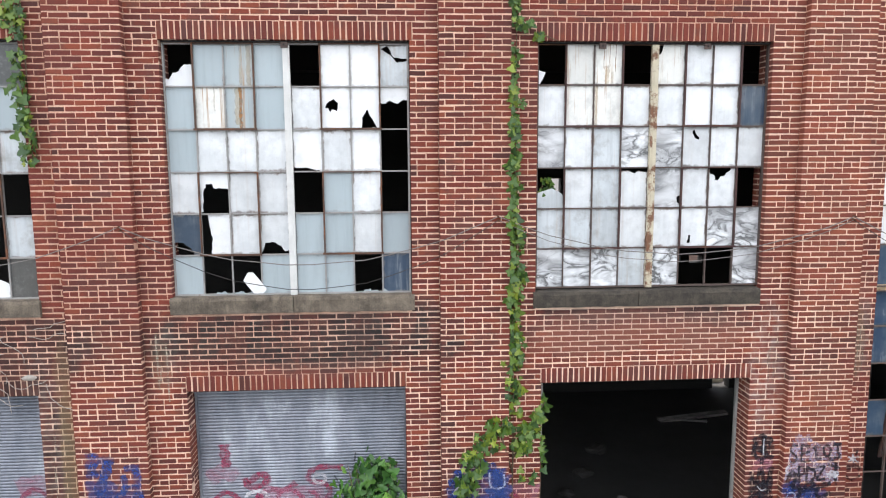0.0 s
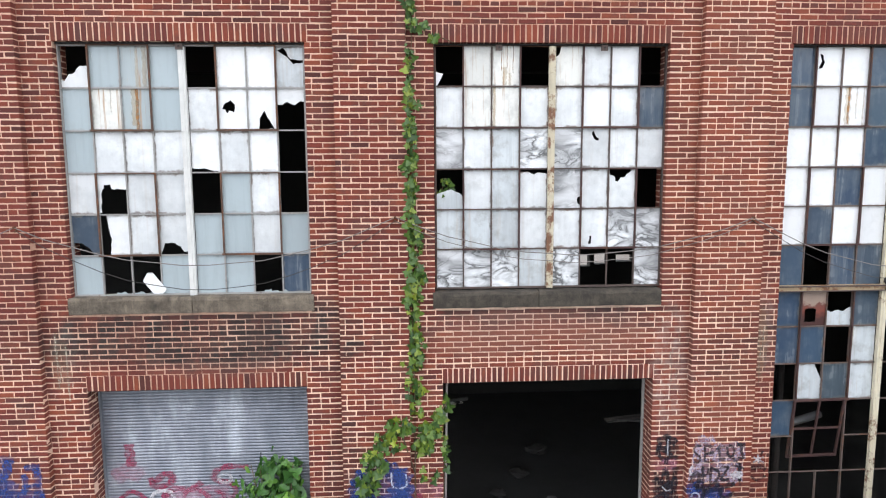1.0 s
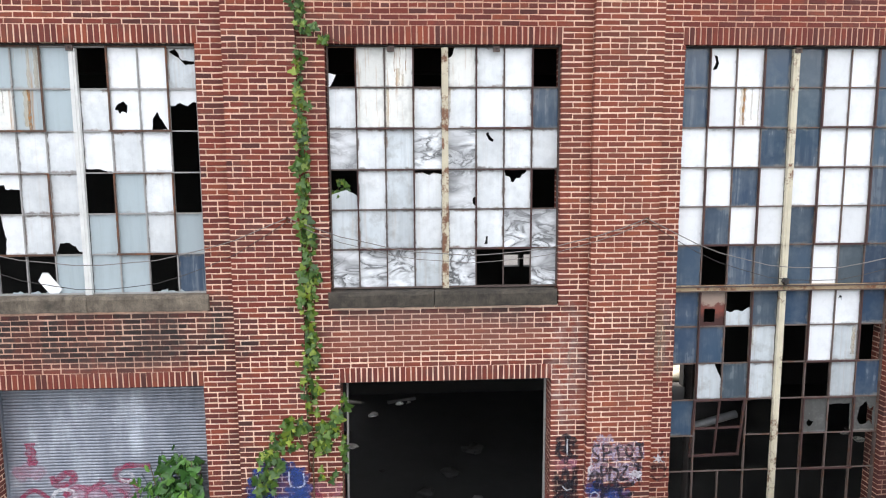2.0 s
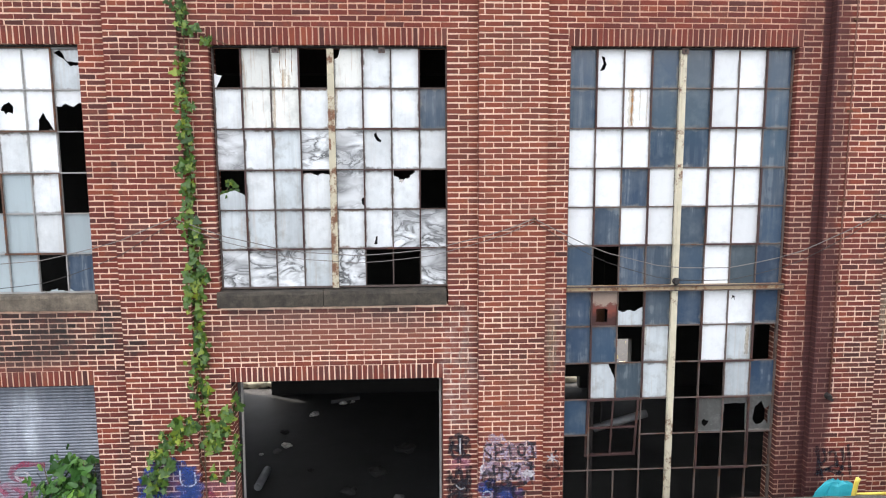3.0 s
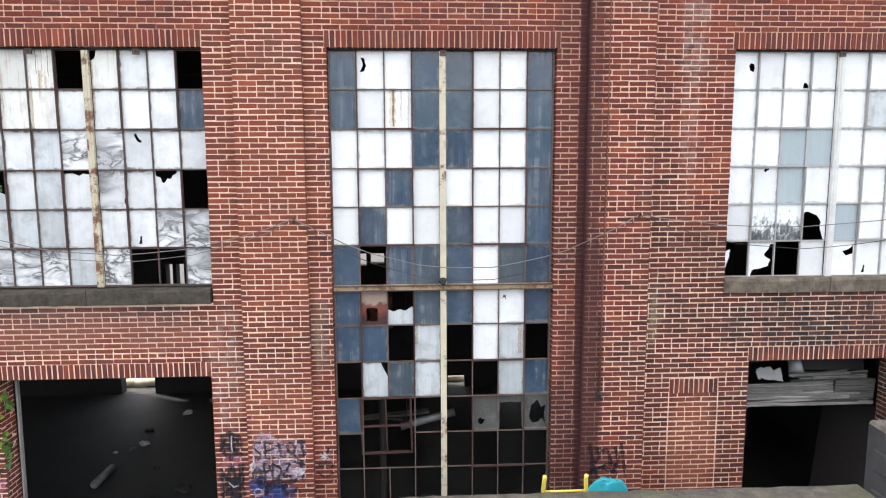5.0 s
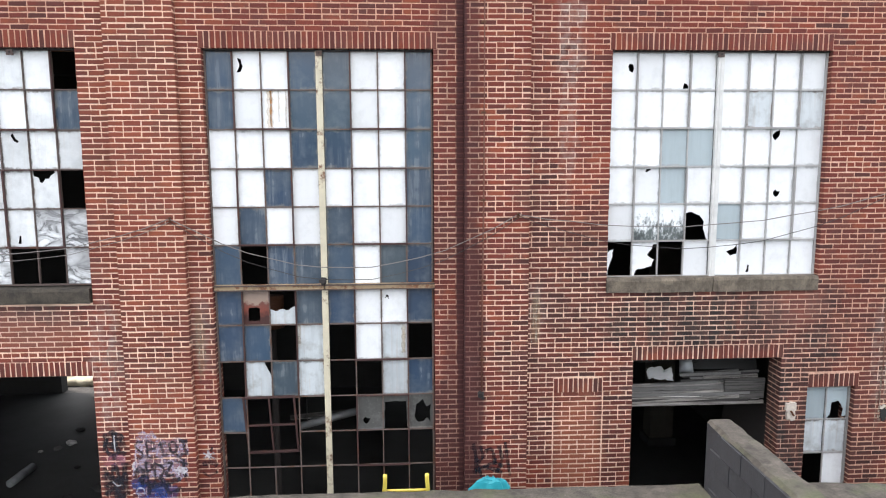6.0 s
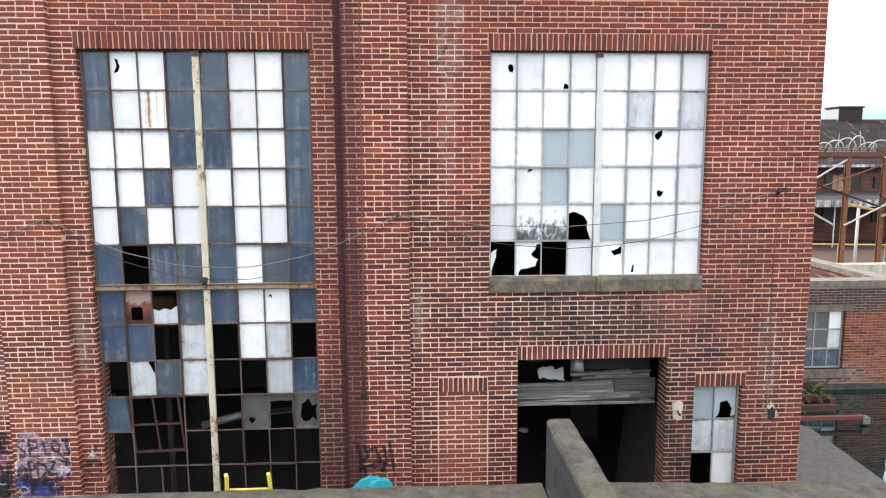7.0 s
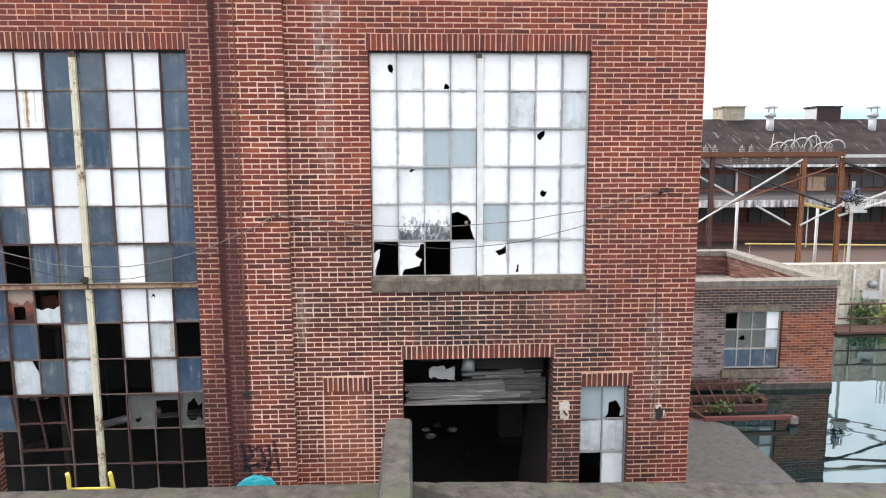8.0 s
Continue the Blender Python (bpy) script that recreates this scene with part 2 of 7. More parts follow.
def mortar_material():
    m = Mat("lime_mortar", 0.95)
    n = m.noise(30, 6, 0.7)
    old = m.ramp(n, [(0.25, (0.41, 0.212, 0.148)), (0.5, (0.59, 0.340, 0.245)), (0.85, (0.72, 0.47, 0.35))])
    fresh = m.ramp(n, [(0.25, (0.63, 0.405, 0.295)), (0.5, (0.86, 0.605, 0.46)), (0.85, (0.90, 0.725, 0.575))])
    patch = m.noise(0.55, 4, 0.6)
    repointed = m.any([m.blob(4.75, 6.0, 1.1, 2.8, 0.8, patch), m.blob(2.3, 3.2, 3.6, 3.2, 0.95, patch), m.blob(-1.5, 6.5, 3.0, 2.6, 0.6, patch), m.blob(-3.9, 2.5, 1.4, 1.8, 0.7, patch), m.blob(9.4, 5.2, 0.8, 3.0, 0.6, patch), m.blob(10.6, 2.9, 2.4, 2.0, 0.75, patch), m.ramp(patch, [(0.46, 0.0), (0.66, 0.45)])])
    c = m.mix(repointed, old, fresh)
    c = m.mix(0.7, c, m.ramp(m.noise(1.6, 5, 0.7), [(0.32, 0.68), (0.56, 1.0)]), "MULTIPLY")
    soot, bloom, wash, slurry, tan = brick_look(m)
    c = m.mix(m.math("MULTIPLY", m.ramp(soot, [(0.3, 0.0), (1.0, 0.62)]), m.ramp(m.noise(2.6, 5, 0.7), [(0.42, 0.15), (0.6, 1.0)])), c, (0.075, 0.066, 0.062))
    c = m.mix(m.math("MULTIPLY", bloom, 0.8), c, (0.68, 0.63, 0.58))
    c = m.mix(wash, c, (0.080, 0.024, 0.021))
    c = m.mix(slurry, c, (0.42, 0.26, 0.205))
    c = m.mix(tan, c, (0.36, 0.26, 0.14))
    m.bump(n, 0.6, 0.006)
    return m.done(c)


def concrete_material(name, light, dark, moss=0.0):
    m = Mat(name, 0.92)
    n = m.noise(6, 7, 0.68)
    c = m.ramp(n, [(0.25, dark), (0.62, light), (0.85, tuple(v * 1.35 for v in light))])
    streak = m.noise(1.0, 6, 0.7, m.scaled(9, 9, 0.7))
    c = m.mix(0.6, c, m.ramp(streak, [(0.3, 0.42), (0.65, 1.0)]), "MULTIPLY")
    if moss:
        c = m.mix(m.math("MULTIPLY", m.ramp(m.noise(2.3, 5), [(0.5, 0.0), (0.7, 1.0)]), moss), c, (0.075, 0.085, 0.045))
    c = m.mix(0.8, c, m.ramp(m.noise(70, 6, 0.8), [(0.36, 0.45), (0.56, 1.0)]), "MULTIPLY")
    c = m.mix(m.math("MULTIPLY", m.ramp(m.noise(3.4, 7, 0.75), [(0.58, 0.0), (0.70, 1.0)]), 0.4), c, tuple(v * 1.6 for v in light))
    m.bump(m.math("ADD", n, m.math("MULTIPLY", m.noise(45, 5, 0.7), 0.5)), 0.7, 0.012)
    return m.done(c)


def paint_material(name, color, rust=0.5, rough=0.6, chips=0.55, scale=13, glow=1.0):
    m = Mat(name, rough)
    n = m.noise(scale, 6, 0.75)
    r = m.ramp(m.noise(60, 4, 0.7), [(0.3, (0.055 * glow, 0.022 * glow, 0.012 * glow)), (0.7, (0.16 * glow, 0.062 * glow, 0.026 * glow))])
    fac = m.math("MULTIPLY", m.ramp(n, [(chips, 0.0), (chips + 0.08, 1.0)]), rust)
    c = m.mix(0.5, color, m.ramp(m.noise(5, 4), [(0.3, 0.6), (0.7, 1.0)]), "MULTIPLY")
    m.bump(n, 0.4, 0.004)
    return m.done(m.mix(fac, c, r))


def pane_material(name, color, rough, dirt, streaks, rust=0.0, spec=0.5, run=None, grime=0.6, rim_tones=((0.30, 0.27, 0.23), (0.16, 0.17, 0.18)), cloud=0.0):
    """A painted or dirty window pane."""
    m = Mat(name, rough)
    o = m.t.nodes.new("ShaderNodeObjectInfo")
    tone = m.ramp(o.outputs["Random"], [(0.0, 0.80), (0.4, 0.96), (1.0, 1.0)])
    c = m.mix(1.0, color, tone, "MULTIPLY")
    v = m.scaled(14, 1, 1.4)
    c = m.mix(m.math("MULTIPLY", m.ramp(m.noise(1.0, 5, 0.6, v), [(0.48, 0.0), (0.8, 1.0)]), streaks), c, run or tuple(x * 0.45 + 0.02 for x in color))
    c = m.mix(m.math("MULTIPLY", m.ramp(m.noise(4.5, 6, 0.65), [(0.5, 0.0), (0.75, 1.0)]), dirt), c, (0.30, 0.30, 0.29))
    if rust:
        c = m.mix(m.math("MULTIPLY", m.ramp(m.noise(1.0, 4, 0.6, m.scaled(24, 1, 0.9)), [(0.56, 0.0), (0.70, 0.95)]), rust), c, (0.38, 0.20, 0.065))
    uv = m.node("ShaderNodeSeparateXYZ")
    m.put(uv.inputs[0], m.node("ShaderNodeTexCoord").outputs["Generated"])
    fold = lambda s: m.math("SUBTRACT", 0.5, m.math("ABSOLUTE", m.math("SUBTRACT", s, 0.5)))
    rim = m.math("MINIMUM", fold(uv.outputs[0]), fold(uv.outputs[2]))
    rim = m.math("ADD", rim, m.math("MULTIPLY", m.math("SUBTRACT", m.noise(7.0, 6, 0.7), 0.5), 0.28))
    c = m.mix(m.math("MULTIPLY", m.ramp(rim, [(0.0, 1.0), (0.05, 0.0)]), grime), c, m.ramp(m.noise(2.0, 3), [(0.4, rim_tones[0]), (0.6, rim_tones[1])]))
    if cloud:
        low = m.math("ADD", m.noise(3.2, 5, 0.6), m.math("MULTIPLY", m.math("SUBTRACT", 0.5, uv.outputs[2]), 0.16))
        c = m.mix(m.math("MULTIPLY", m.ramp(low, [(0.40, 0.0), (0.66, 1.0)]), cloud), c, (0.33, 0.36, 0.38))
    c = m.mix(m.math("MULTIPLY", m.ramp(m.noise(22, 6, 0.75), [(0.55, 0.0), (0.75, 1.0)]), grime * 0.35), c, (0.42, 0.43, 0.43))
    m.b.inputs["Specular IOR Level"].default_value = spec
    m.bump(m.noise(3.0, 2), 0.08, 0.02)
    return m.done(c)


BRICK, MORTAR = brick_material(), mortar_material()
SILL = concrete_material("weathered_sill_concrete", (0.245, 0.20, 0.152), (0.06, 0.05, 0.04))
CONCRETE = concrete_material("stained_concrete", (0.095, 0.09, 0.082), (0.022, 0.021, 0.02), 0.5)
PAVING = concrete_material("yard_concrete", (0.135, 0.125, 0.118), (0.10, 0.093, 0.086))
FRAME_GREY = paint_material("chipped_grey_sash_paint", (0.34, 0.33, 0.32), 0.6, 0.6, 0.58)
FRAME_TAN = paint_material("worn_tan_sash_paint", (0.135, 0.100, 0.088), 0.75, 0.7, 0.52, 7)
FRAME_RUST = paint_material("rusty_sash_steel", (0.095, 0.068, 0.060), 0.6, 0.75, 0.56, 7)
VENT_RED = paint_material("red_brown_vent_steel", (0.068, 0.032, 0.030), 0.7, 0.8, 0.54, 5, 0.95)
VENT_RUST = paint_material("dark_rusted_vent_steel", (0.10, 0.055, 0.038), 0.8, 0.8, 0.5, 5, 1.6)
FRAME_WHITE = paint_material("worn_white_sash_paint", (0.44, 0.43, 0.42), 0.5, 0.55, 0.62)
MULLION_WHITE = paint_material("white_mullion_paint", (0.74, 0.74, 0.72), 0.6, 0.5, 0.66)
MULLION_CREAM = paint_material("rust_spotted_cream_paint", (0.62, 0.56, 0.42), 0.95, 0.6, 0.50, 4.0, 1.6)
MULLION_PALE = paint_material("worn_pale_mullion_paint", (0.69, 0.63, 0.48), 0.95, 0.6, 0.54, 4.0, 1.5)
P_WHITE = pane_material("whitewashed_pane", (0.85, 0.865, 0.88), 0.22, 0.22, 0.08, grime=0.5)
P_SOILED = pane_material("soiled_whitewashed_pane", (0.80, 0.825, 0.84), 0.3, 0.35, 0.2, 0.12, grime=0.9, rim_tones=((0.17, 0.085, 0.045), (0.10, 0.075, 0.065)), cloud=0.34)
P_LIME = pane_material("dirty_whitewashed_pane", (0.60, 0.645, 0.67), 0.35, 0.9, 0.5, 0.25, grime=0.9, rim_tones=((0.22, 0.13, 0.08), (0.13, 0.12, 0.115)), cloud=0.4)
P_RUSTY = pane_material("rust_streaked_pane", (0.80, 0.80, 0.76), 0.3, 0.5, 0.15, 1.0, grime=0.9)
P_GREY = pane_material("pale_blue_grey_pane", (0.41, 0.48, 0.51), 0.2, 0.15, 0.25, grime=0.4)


def slate_material():
    """Slate-blue glass, some panes greener, under vertical veils of dust and a pale bloom."""
    m = Mat("slate_blue_pane", 0.14)
    o = m.t.nodes.new("ShaderNodeObjectInfo")
    c = m.ramp(o.outputs["Random"], [(0.0, (0.036, 0.058, 0.095)), (0.35, (0.043, 0.074, 0.126)), (0.6, (0.055, 0.078, 0.106)), (0.8, (0.050, 0.086, 0.138)), (1.0, (0.068, 0.090, 0.108))])
    veil = m.math("MULTIPLY", m.ramp(m.noise(1.0, 5, 0.62, m.scaled(13, 1, 0.9)), [(0.42, 0.0), (0.72, 1.0)]), m.ramp(m.noise(2.6, 3, 0.6), [(0.42, 0.0), (0.62, 0.6)]))
    c = m.mix(veil, c, (0.22, 0.25, 0.28))
    c = m.mix(m.math("MULTIPLY", m.ramp(m.noise(3.4, 5, 0.62), [(0.48, 0.0), (0.7, 1.0)]), 0.35), c, (0.15, 0.18, 0.205))
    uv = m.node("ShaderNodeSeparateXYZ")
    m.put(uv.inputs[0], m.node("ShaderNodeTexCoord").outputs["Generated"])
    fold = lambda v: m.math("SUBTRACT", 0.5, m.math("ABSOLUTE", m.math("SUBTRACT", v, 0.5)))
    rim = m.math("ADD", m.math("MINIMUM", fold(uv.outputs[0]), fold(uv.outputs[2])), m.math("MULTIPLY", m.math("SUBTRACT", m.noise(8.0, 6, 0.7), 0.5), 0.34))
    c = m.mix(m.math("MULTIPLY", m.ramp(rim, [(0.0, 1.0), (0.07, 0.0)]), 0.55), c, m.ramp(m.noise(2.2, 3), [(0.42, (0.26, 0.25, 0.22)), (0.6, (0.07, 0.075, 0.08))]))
    m.bump(m.noise(3.0, 2), 0.08, 0.02)
    return m.done(c, m.ramp(veil, [(0.0, 0.1), (0.5, 0.45)]))


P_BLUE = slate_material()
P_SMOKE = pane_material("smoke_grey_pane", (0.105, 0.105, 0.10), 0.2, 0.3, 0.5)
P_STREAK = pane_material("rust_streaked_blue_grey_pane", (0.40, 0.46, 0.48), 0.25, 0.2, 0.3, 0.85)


def mouldy_material():
    """Whitewash with dark mould eating up from the lower edge of the pane."""
    m = Mat("mouldy_whitewashed_pane", 0.3)
    uv = m.node("ShaderNodeSeparateXYZ")
    m.put(uv.inputs[0], m.node("ShaderNodeTexCoord").outputs["Generated"])
    n = m.math("ADD", m.noise(9.0, 7, 0.72, m.scaled(1.6, 1, 0.9)), m.math("MULTIPLY", m.math("SUBTRACT", 0.62, uv.outputs[2]), 0.34))
    c = m.ramp(n, [(0.5, (0.80, 0.83, 0.85)), (0.57, (0.50, 0.53, 0.54)), (0.64, (0.13, 0.15, 0.15)), (0.8, (0.05, 0.06, 0.06))])
    return m.done(c)


def stained_material():
    """Buff paint over red lead."""
    m = Mat("buff_and_red_lead_pane", 0.6)
    uv = m.node("ShaderNodeSeparateXYZ")
    m.put(uv.inputs[0], m.node("ShaderNodeTexCoord").outputs["Generated"])
    n = m.math("ADD", uv.outputs[2], m.math("MULTIPLY", m.math("SUBTRACT", m.noise(9.0, 5, 0.65), 0.5), 0.5))
    c = m.ramp(n, [(0.2, (0.055, 0.018, 0.015)), (0.42, (0.21, 0.05, 0.032)), (0.56, (0.16, 0.055, 0.042)), (0.62, (0.34, 0.25, 0.20)), (0.9, (0.27, 0.20, 0.165))])
    return m.done(c)


P_MOULD, P_BROWN = mouldy_material(), stained_material()


def foil_material():
    m = Mat("foil_with_painted_folds", 0.3, 0.0)
    o = m.t.nodes.new("ShaderNodeObjectInfo")
    shift = m.node("ShaderNodeVectorMath")
    shift.operation = "ADD"
    m.put(shift.inputs[0], m.scaled(0.75, 1.0, 1.5))
    m.put(shift.inputs[1], m.math("MULTIPLY", o.outputs["Random"], 40.0))
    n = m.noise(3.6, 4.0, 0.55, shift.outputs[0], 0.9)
    # folds and glints of the crumpled foil, painted as pale and dark bands
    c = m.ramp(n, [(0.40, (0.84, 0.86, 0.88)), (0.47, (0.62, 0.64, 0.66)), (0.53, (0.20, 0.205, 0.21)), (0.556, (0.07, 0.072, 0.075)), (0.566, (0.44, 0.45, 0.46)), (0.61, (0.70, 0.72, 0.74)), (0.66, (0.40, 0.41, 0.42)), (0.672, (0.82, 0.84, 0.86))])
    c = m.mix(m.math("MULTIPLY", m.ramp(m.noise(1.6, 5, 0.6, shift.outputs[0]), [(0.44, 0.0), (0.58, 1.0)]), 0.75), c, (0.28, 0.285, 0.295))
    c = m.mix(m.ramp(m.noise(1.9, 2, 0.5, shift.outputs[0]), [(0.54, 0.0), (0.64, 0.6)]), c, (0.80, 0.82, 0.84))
    m.bump(n, 0.7, 0.02)
    return m.done(c)


def glass_material():
    """Clear glass; a thin grey film of dust also paints its hazy reflections."""
    m = Mat("dusty_hazed_glass", 0.12)
    film = m.ramp(m.noise(2.4, 6, 0.65), [(0.42, 0.0), (0.76, 0.02)])
    m.put(m.b.inputs["Alpha"], film)
    return m.done((0.22, 0.22, 0.20))


P_FOIL, P_GLASS = foil_material(), glass_material()


def shutter_material():
    m = Mat("galvanised_shutter", 0.42, 0.55)
    blot = m.noise(1.0, 5, 0.6, m.scaled(2.6, 1, 1.1))
    c = m.ramp(blot, [(0.3, (0.15, 0.165, 0.20)), (0.55, (0.285, 0.305, 0.35)), (0.72, (0.51, 0.54, 0.60))])
    c = m.mix(0.35, c, m.ramp(m.noise(30, 5, 0.7), [(0.3, 0.55), (0.7, 1.0)]), "MULTIPLY")
    m.bump(m.noise(40, 4), 0.15, 0.003)
    return m.done(c, m.ramp(blot, [(0.3, 0.32), (0.7, 0.6)]))


def plain(name, color, rough=0.8, var=0.5, scale=12.0, metal=0.0, bump=0.3):
    m = Mat(name, rough, metal)
    n = m.noise(scale, 6, 0.65)
    c = m.mix(var, color, m.ramp(n, [(0.25, 0.4), (0.7, 1.0)]), "MULTIPLY")
    m.bump(n, bump, 0.01)
    return m.done(c)


SHUTTER = shutter_material()
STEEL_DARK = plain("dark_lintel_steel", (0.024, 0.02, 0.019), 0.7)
# near-black hall colours that hold the indoor shade as well as grime
INSIDE = plain("shade_dark_plaster", (0.03, 0.029, 0.028), 0.95, 0.6, 2.0)
INSIDE_FLOOR = plain("shade_dark_floor", (0.040, 0.041, 0.040), 0.75, 0.75, 1.2)


# ---------- the brick front ----------
COURSE, PITCH, JOINT, PERPEND = 0.06817, 0.2205, 0.0132, 0.0085
Z_REF = 7.258 - COURSE / 2          # underside of a header course
FACE, WALL, BACK = 0.0, 0.098, 0.42  # pilaster face, wall face, inside of the wall
TOP, GROUND = 8.72, 0.0
DEPTH = 0.005                        # how far the joints lie back
BAY = 4.385
PILASTERS = [-2 * BAY, -BAY, 0.0, BAY, 2 * BAY]
PIL_W = 0.845
END = 15.065                         # the building's corner

_bricks = {}


def brick_mesh(w, d, h, mat, kind=0):
    """One brick, its front edges worn round; shared by all of its size."""
    key = (round(w, 3), round(d, 3), round(h, 3), mat.name, kind)
    if key not in _bricks:
        bm = bmesh.new()
        brick_into(bm, 0, 0, 0, w, d, h, 0.004, None, random.Random(kind + 1))
        _bricks[key] = finish(bm, "brick", mat)
    return _bricks[key]


def brick_into(bm, x, y, z, w, d, h, c=0.004, m=None, wear=None):
    """A brick with its front face at y and chamfered front edges."""
    pts = [(x, y + d, z), (x + w, y + d, z), (x + w, y + d, z + h), (x, y + d, z + h),
           (x, y + c, z), (x + w, y + c, z), (x + w, y + c, z + h), (x, y + c, z + h),
           (x + c, y, z + c), (x + w - c, y, z + c), (x + w - c, y, z + h - c), (x + c, y, z + h - c)]
    if wear:
        j = lambda s: wear.uniform(-s, s)
        drop = [(j(0.0030), j(0.0030)) for _ in range(4)]
        pts = [(a + drop[i % 4][0], b + (j(0.0015) if i > 7 else 0), e + drop[i % 4][1]) if i > 3 else (a, b, e) for i, (a, b, e) in enumerate(pts)]
    v = [bm.verts.new(p if m is None else m @ Vector(p)) for p in pts]
    for i in range(4):
        j = (i + 1) % 4
        bm.faces.new((v[i], v[j], v[4 + j], v[4 + i]))
        bm.faces.new((v[4 + i], v[4 + j], v[8 + j], v[8 + i]))
    bm.faces.new(v[8:12])


def course_bricks(a, b, k, phase=0.0):
    """(start, length) of the bricks of course k between a and b; every seventh course shows headers."""
    header = k % 7 == 0
    p = PITCH / 2 if header else PITCH
    off = 0.072 if k % 2 == 0 else 0.072 + PITCH / 2
    s = phase + off
    n0 = math.ceil((a + 0.045 - s) / p)
    cuts = [a]
    x = s + n0 * p
    while x < b - 0.045:
        cuts.append(x)
        x += p
    cuts.append(b)
    return [(u + (PERPEND / 2 if i else 0), v - (PERPEND / 2 if i < len(cuts) - 2 else 0) - u - (PERPEND / 2 if i else 0))
            for i, (u, v) in enumerate(zip(cuts, cuts[1:]))]


def lay(parent, spots, near, mat=BRICK):
    """Lay bricks (x, y, z, w, d, h): up to 300 of those for which near() holds as parts, the others joined."""
    rng = random.Random(len(spots))
    single = 0
    bm = bmesh.new()
    for x, y, z, w, d, h in spots:
        w2, h2 = w - rng.uniform(0.0, 0.006), h - rng.uniform(0.0, 0.0045)
        y2 = y + rng.uniform(-0.002, 0.0025)
        x += rng.uniform(0.0, 0.003)
        z += rng.uniform(-0.0008, 0.0022) + 0.0025 * noise.noise(Vector((x * 0.9, y, z * 0.8)))
        if single < 300 and near(x, z):
            single += 1
            wq = round(w2 / 0.004) * 0.004
            piece("brick", brick_mesh(wq, d, round(h2 / 0.002) * 0.002, mat, rng.randrange(4)), parent, Matrix.Translation((x, y2, z)))
        else:
            brick_into(bm, x, y2, z, w2, d, h2, 0.004, None, rng)
    ob = part("brickwork", bm, mat, parent, "weathered red bricks")
    ob["kind"] = "stuff"


def courses(z0, z1):
    k0, k1 = math.floor((z0 - Z_REF) / COURSE), math.ceil((z1 - Z_REF) / COURSE)
    for k in range(k0, k1):
        z = Z_REF + k * COURSE
        yield k, z + JOINT / 2, COURSE - JOINT


def pilaster(i, x0):
    bm = bmesh.new()
    box(bm, x0 + DEPTH, x0 + PIL_W - DEPTH, FACE + DEPTH, WALL + 0.02, GROUND, TOP)
    ob = solid(f"pilaster_{i}", bm, MORTAR, "projecting red brick pilaster with pale mortar joints", "pilaster", "pilasters", "structure")
    spots = []
    for k, z, h in courses(GROUND, TOP):
        for x, w in course_bricks(x0, x0 + PIL_W, k, x0):
            spots.append((x, FACE, z, w, WALL + 0.01 - FACE, h))
    return ob, spots


def bay_wall(i, a, b, openings, lintels, panels=()):
    """A stretch of wall from a to b. openings: x0, x1, z0, z1. lintels: x0, x1, z0, z1 of upright bricks."""
    e = DEPTH
    xs = sorted({a, b, *[v for o in openings for v in (o[0] - e, o[1] + e)]})
    zs = sorted({GROUND, TOP, *[v for o in openings for v in (max(o[2] - e, GROUND), o[3] + e)]})
    inside = lambda x, y, z: any(o[0] - e < x < o[1] + e and o[2] - e < z < o[3] + e for o in openings)
    bm = bmesh.new()
    walled(bm, xs, [WALL + e, BACK], zs, inside)
    ob = solid(f"wall_{i}", bm, MORTAR, "red brick bay wall with pale mortar and soot stains", "wall", "", "structure")
    spots = []
    for k, z, h in courses(GROUND, TOP):
        zc = z + h / 2
        cuts = sorted([(o[0], o[1], True) for o in openings if o[2] < zc < o[3]] + [(l[0], l[1], False) for l in lintels if l[2] - 0.01 < zc < l[3] + 0.01])
        spans, x = [], a
        for c0, c1, _ in cuts:
            spans.append((x, c0))
            x = c1
        spans.append((x, b))
        for p0, p1, pz in panels:
            if zc < pz:
                spans = [s for u, v in spans for s in ([(u, p0 - JOINT / 2), (p0 + JOINT / 2, p1 - JOINT / 2), (p1 + JOINT / 2, v)] if u < p0 and v > p1 else [(u, v)])]
        for s0, s1 in spans:
            if s1 - s0 < 0.03:
                continue
            row = course_bricks(s0, s1, k, 0.11)
            for x, w in row:
                deep = 0.1
                at0 = any(abs(x - o[1]) < 0.002 for o in openings)
                at1 = any(abs(x + w - o[0]) < 0.002 for o in openings)
                if at0 or at1:
                    deep = 0.1 if k % 2 else 0.205
                    rest = WALL + deep + JOINT
                    side = (x, 0.1) if at0 else (x + w - 0.1, 0.1)
                    if k % 2:
                        spots.append((side[0], rest, z, side[1], 0.2, h))
                    else:
                        spots.append((side[0], rest, z, side[1], BACK - 0.004 - rest, h))
                spots.append((x, WALL, z, w, deep, h))
    for l0, l1, z0, z1 in lintels:
        n = round((l1 - l0) / 0.0695)
        p = (l1 - l0) / n
        for j in range(n):
            spots.append((l0 + j * p + JOINT / 2, WALL - 0.003, z0 + 0.003, p - JOINT, 0.1, z1 - z0 - JOINT))
    return ob, spots


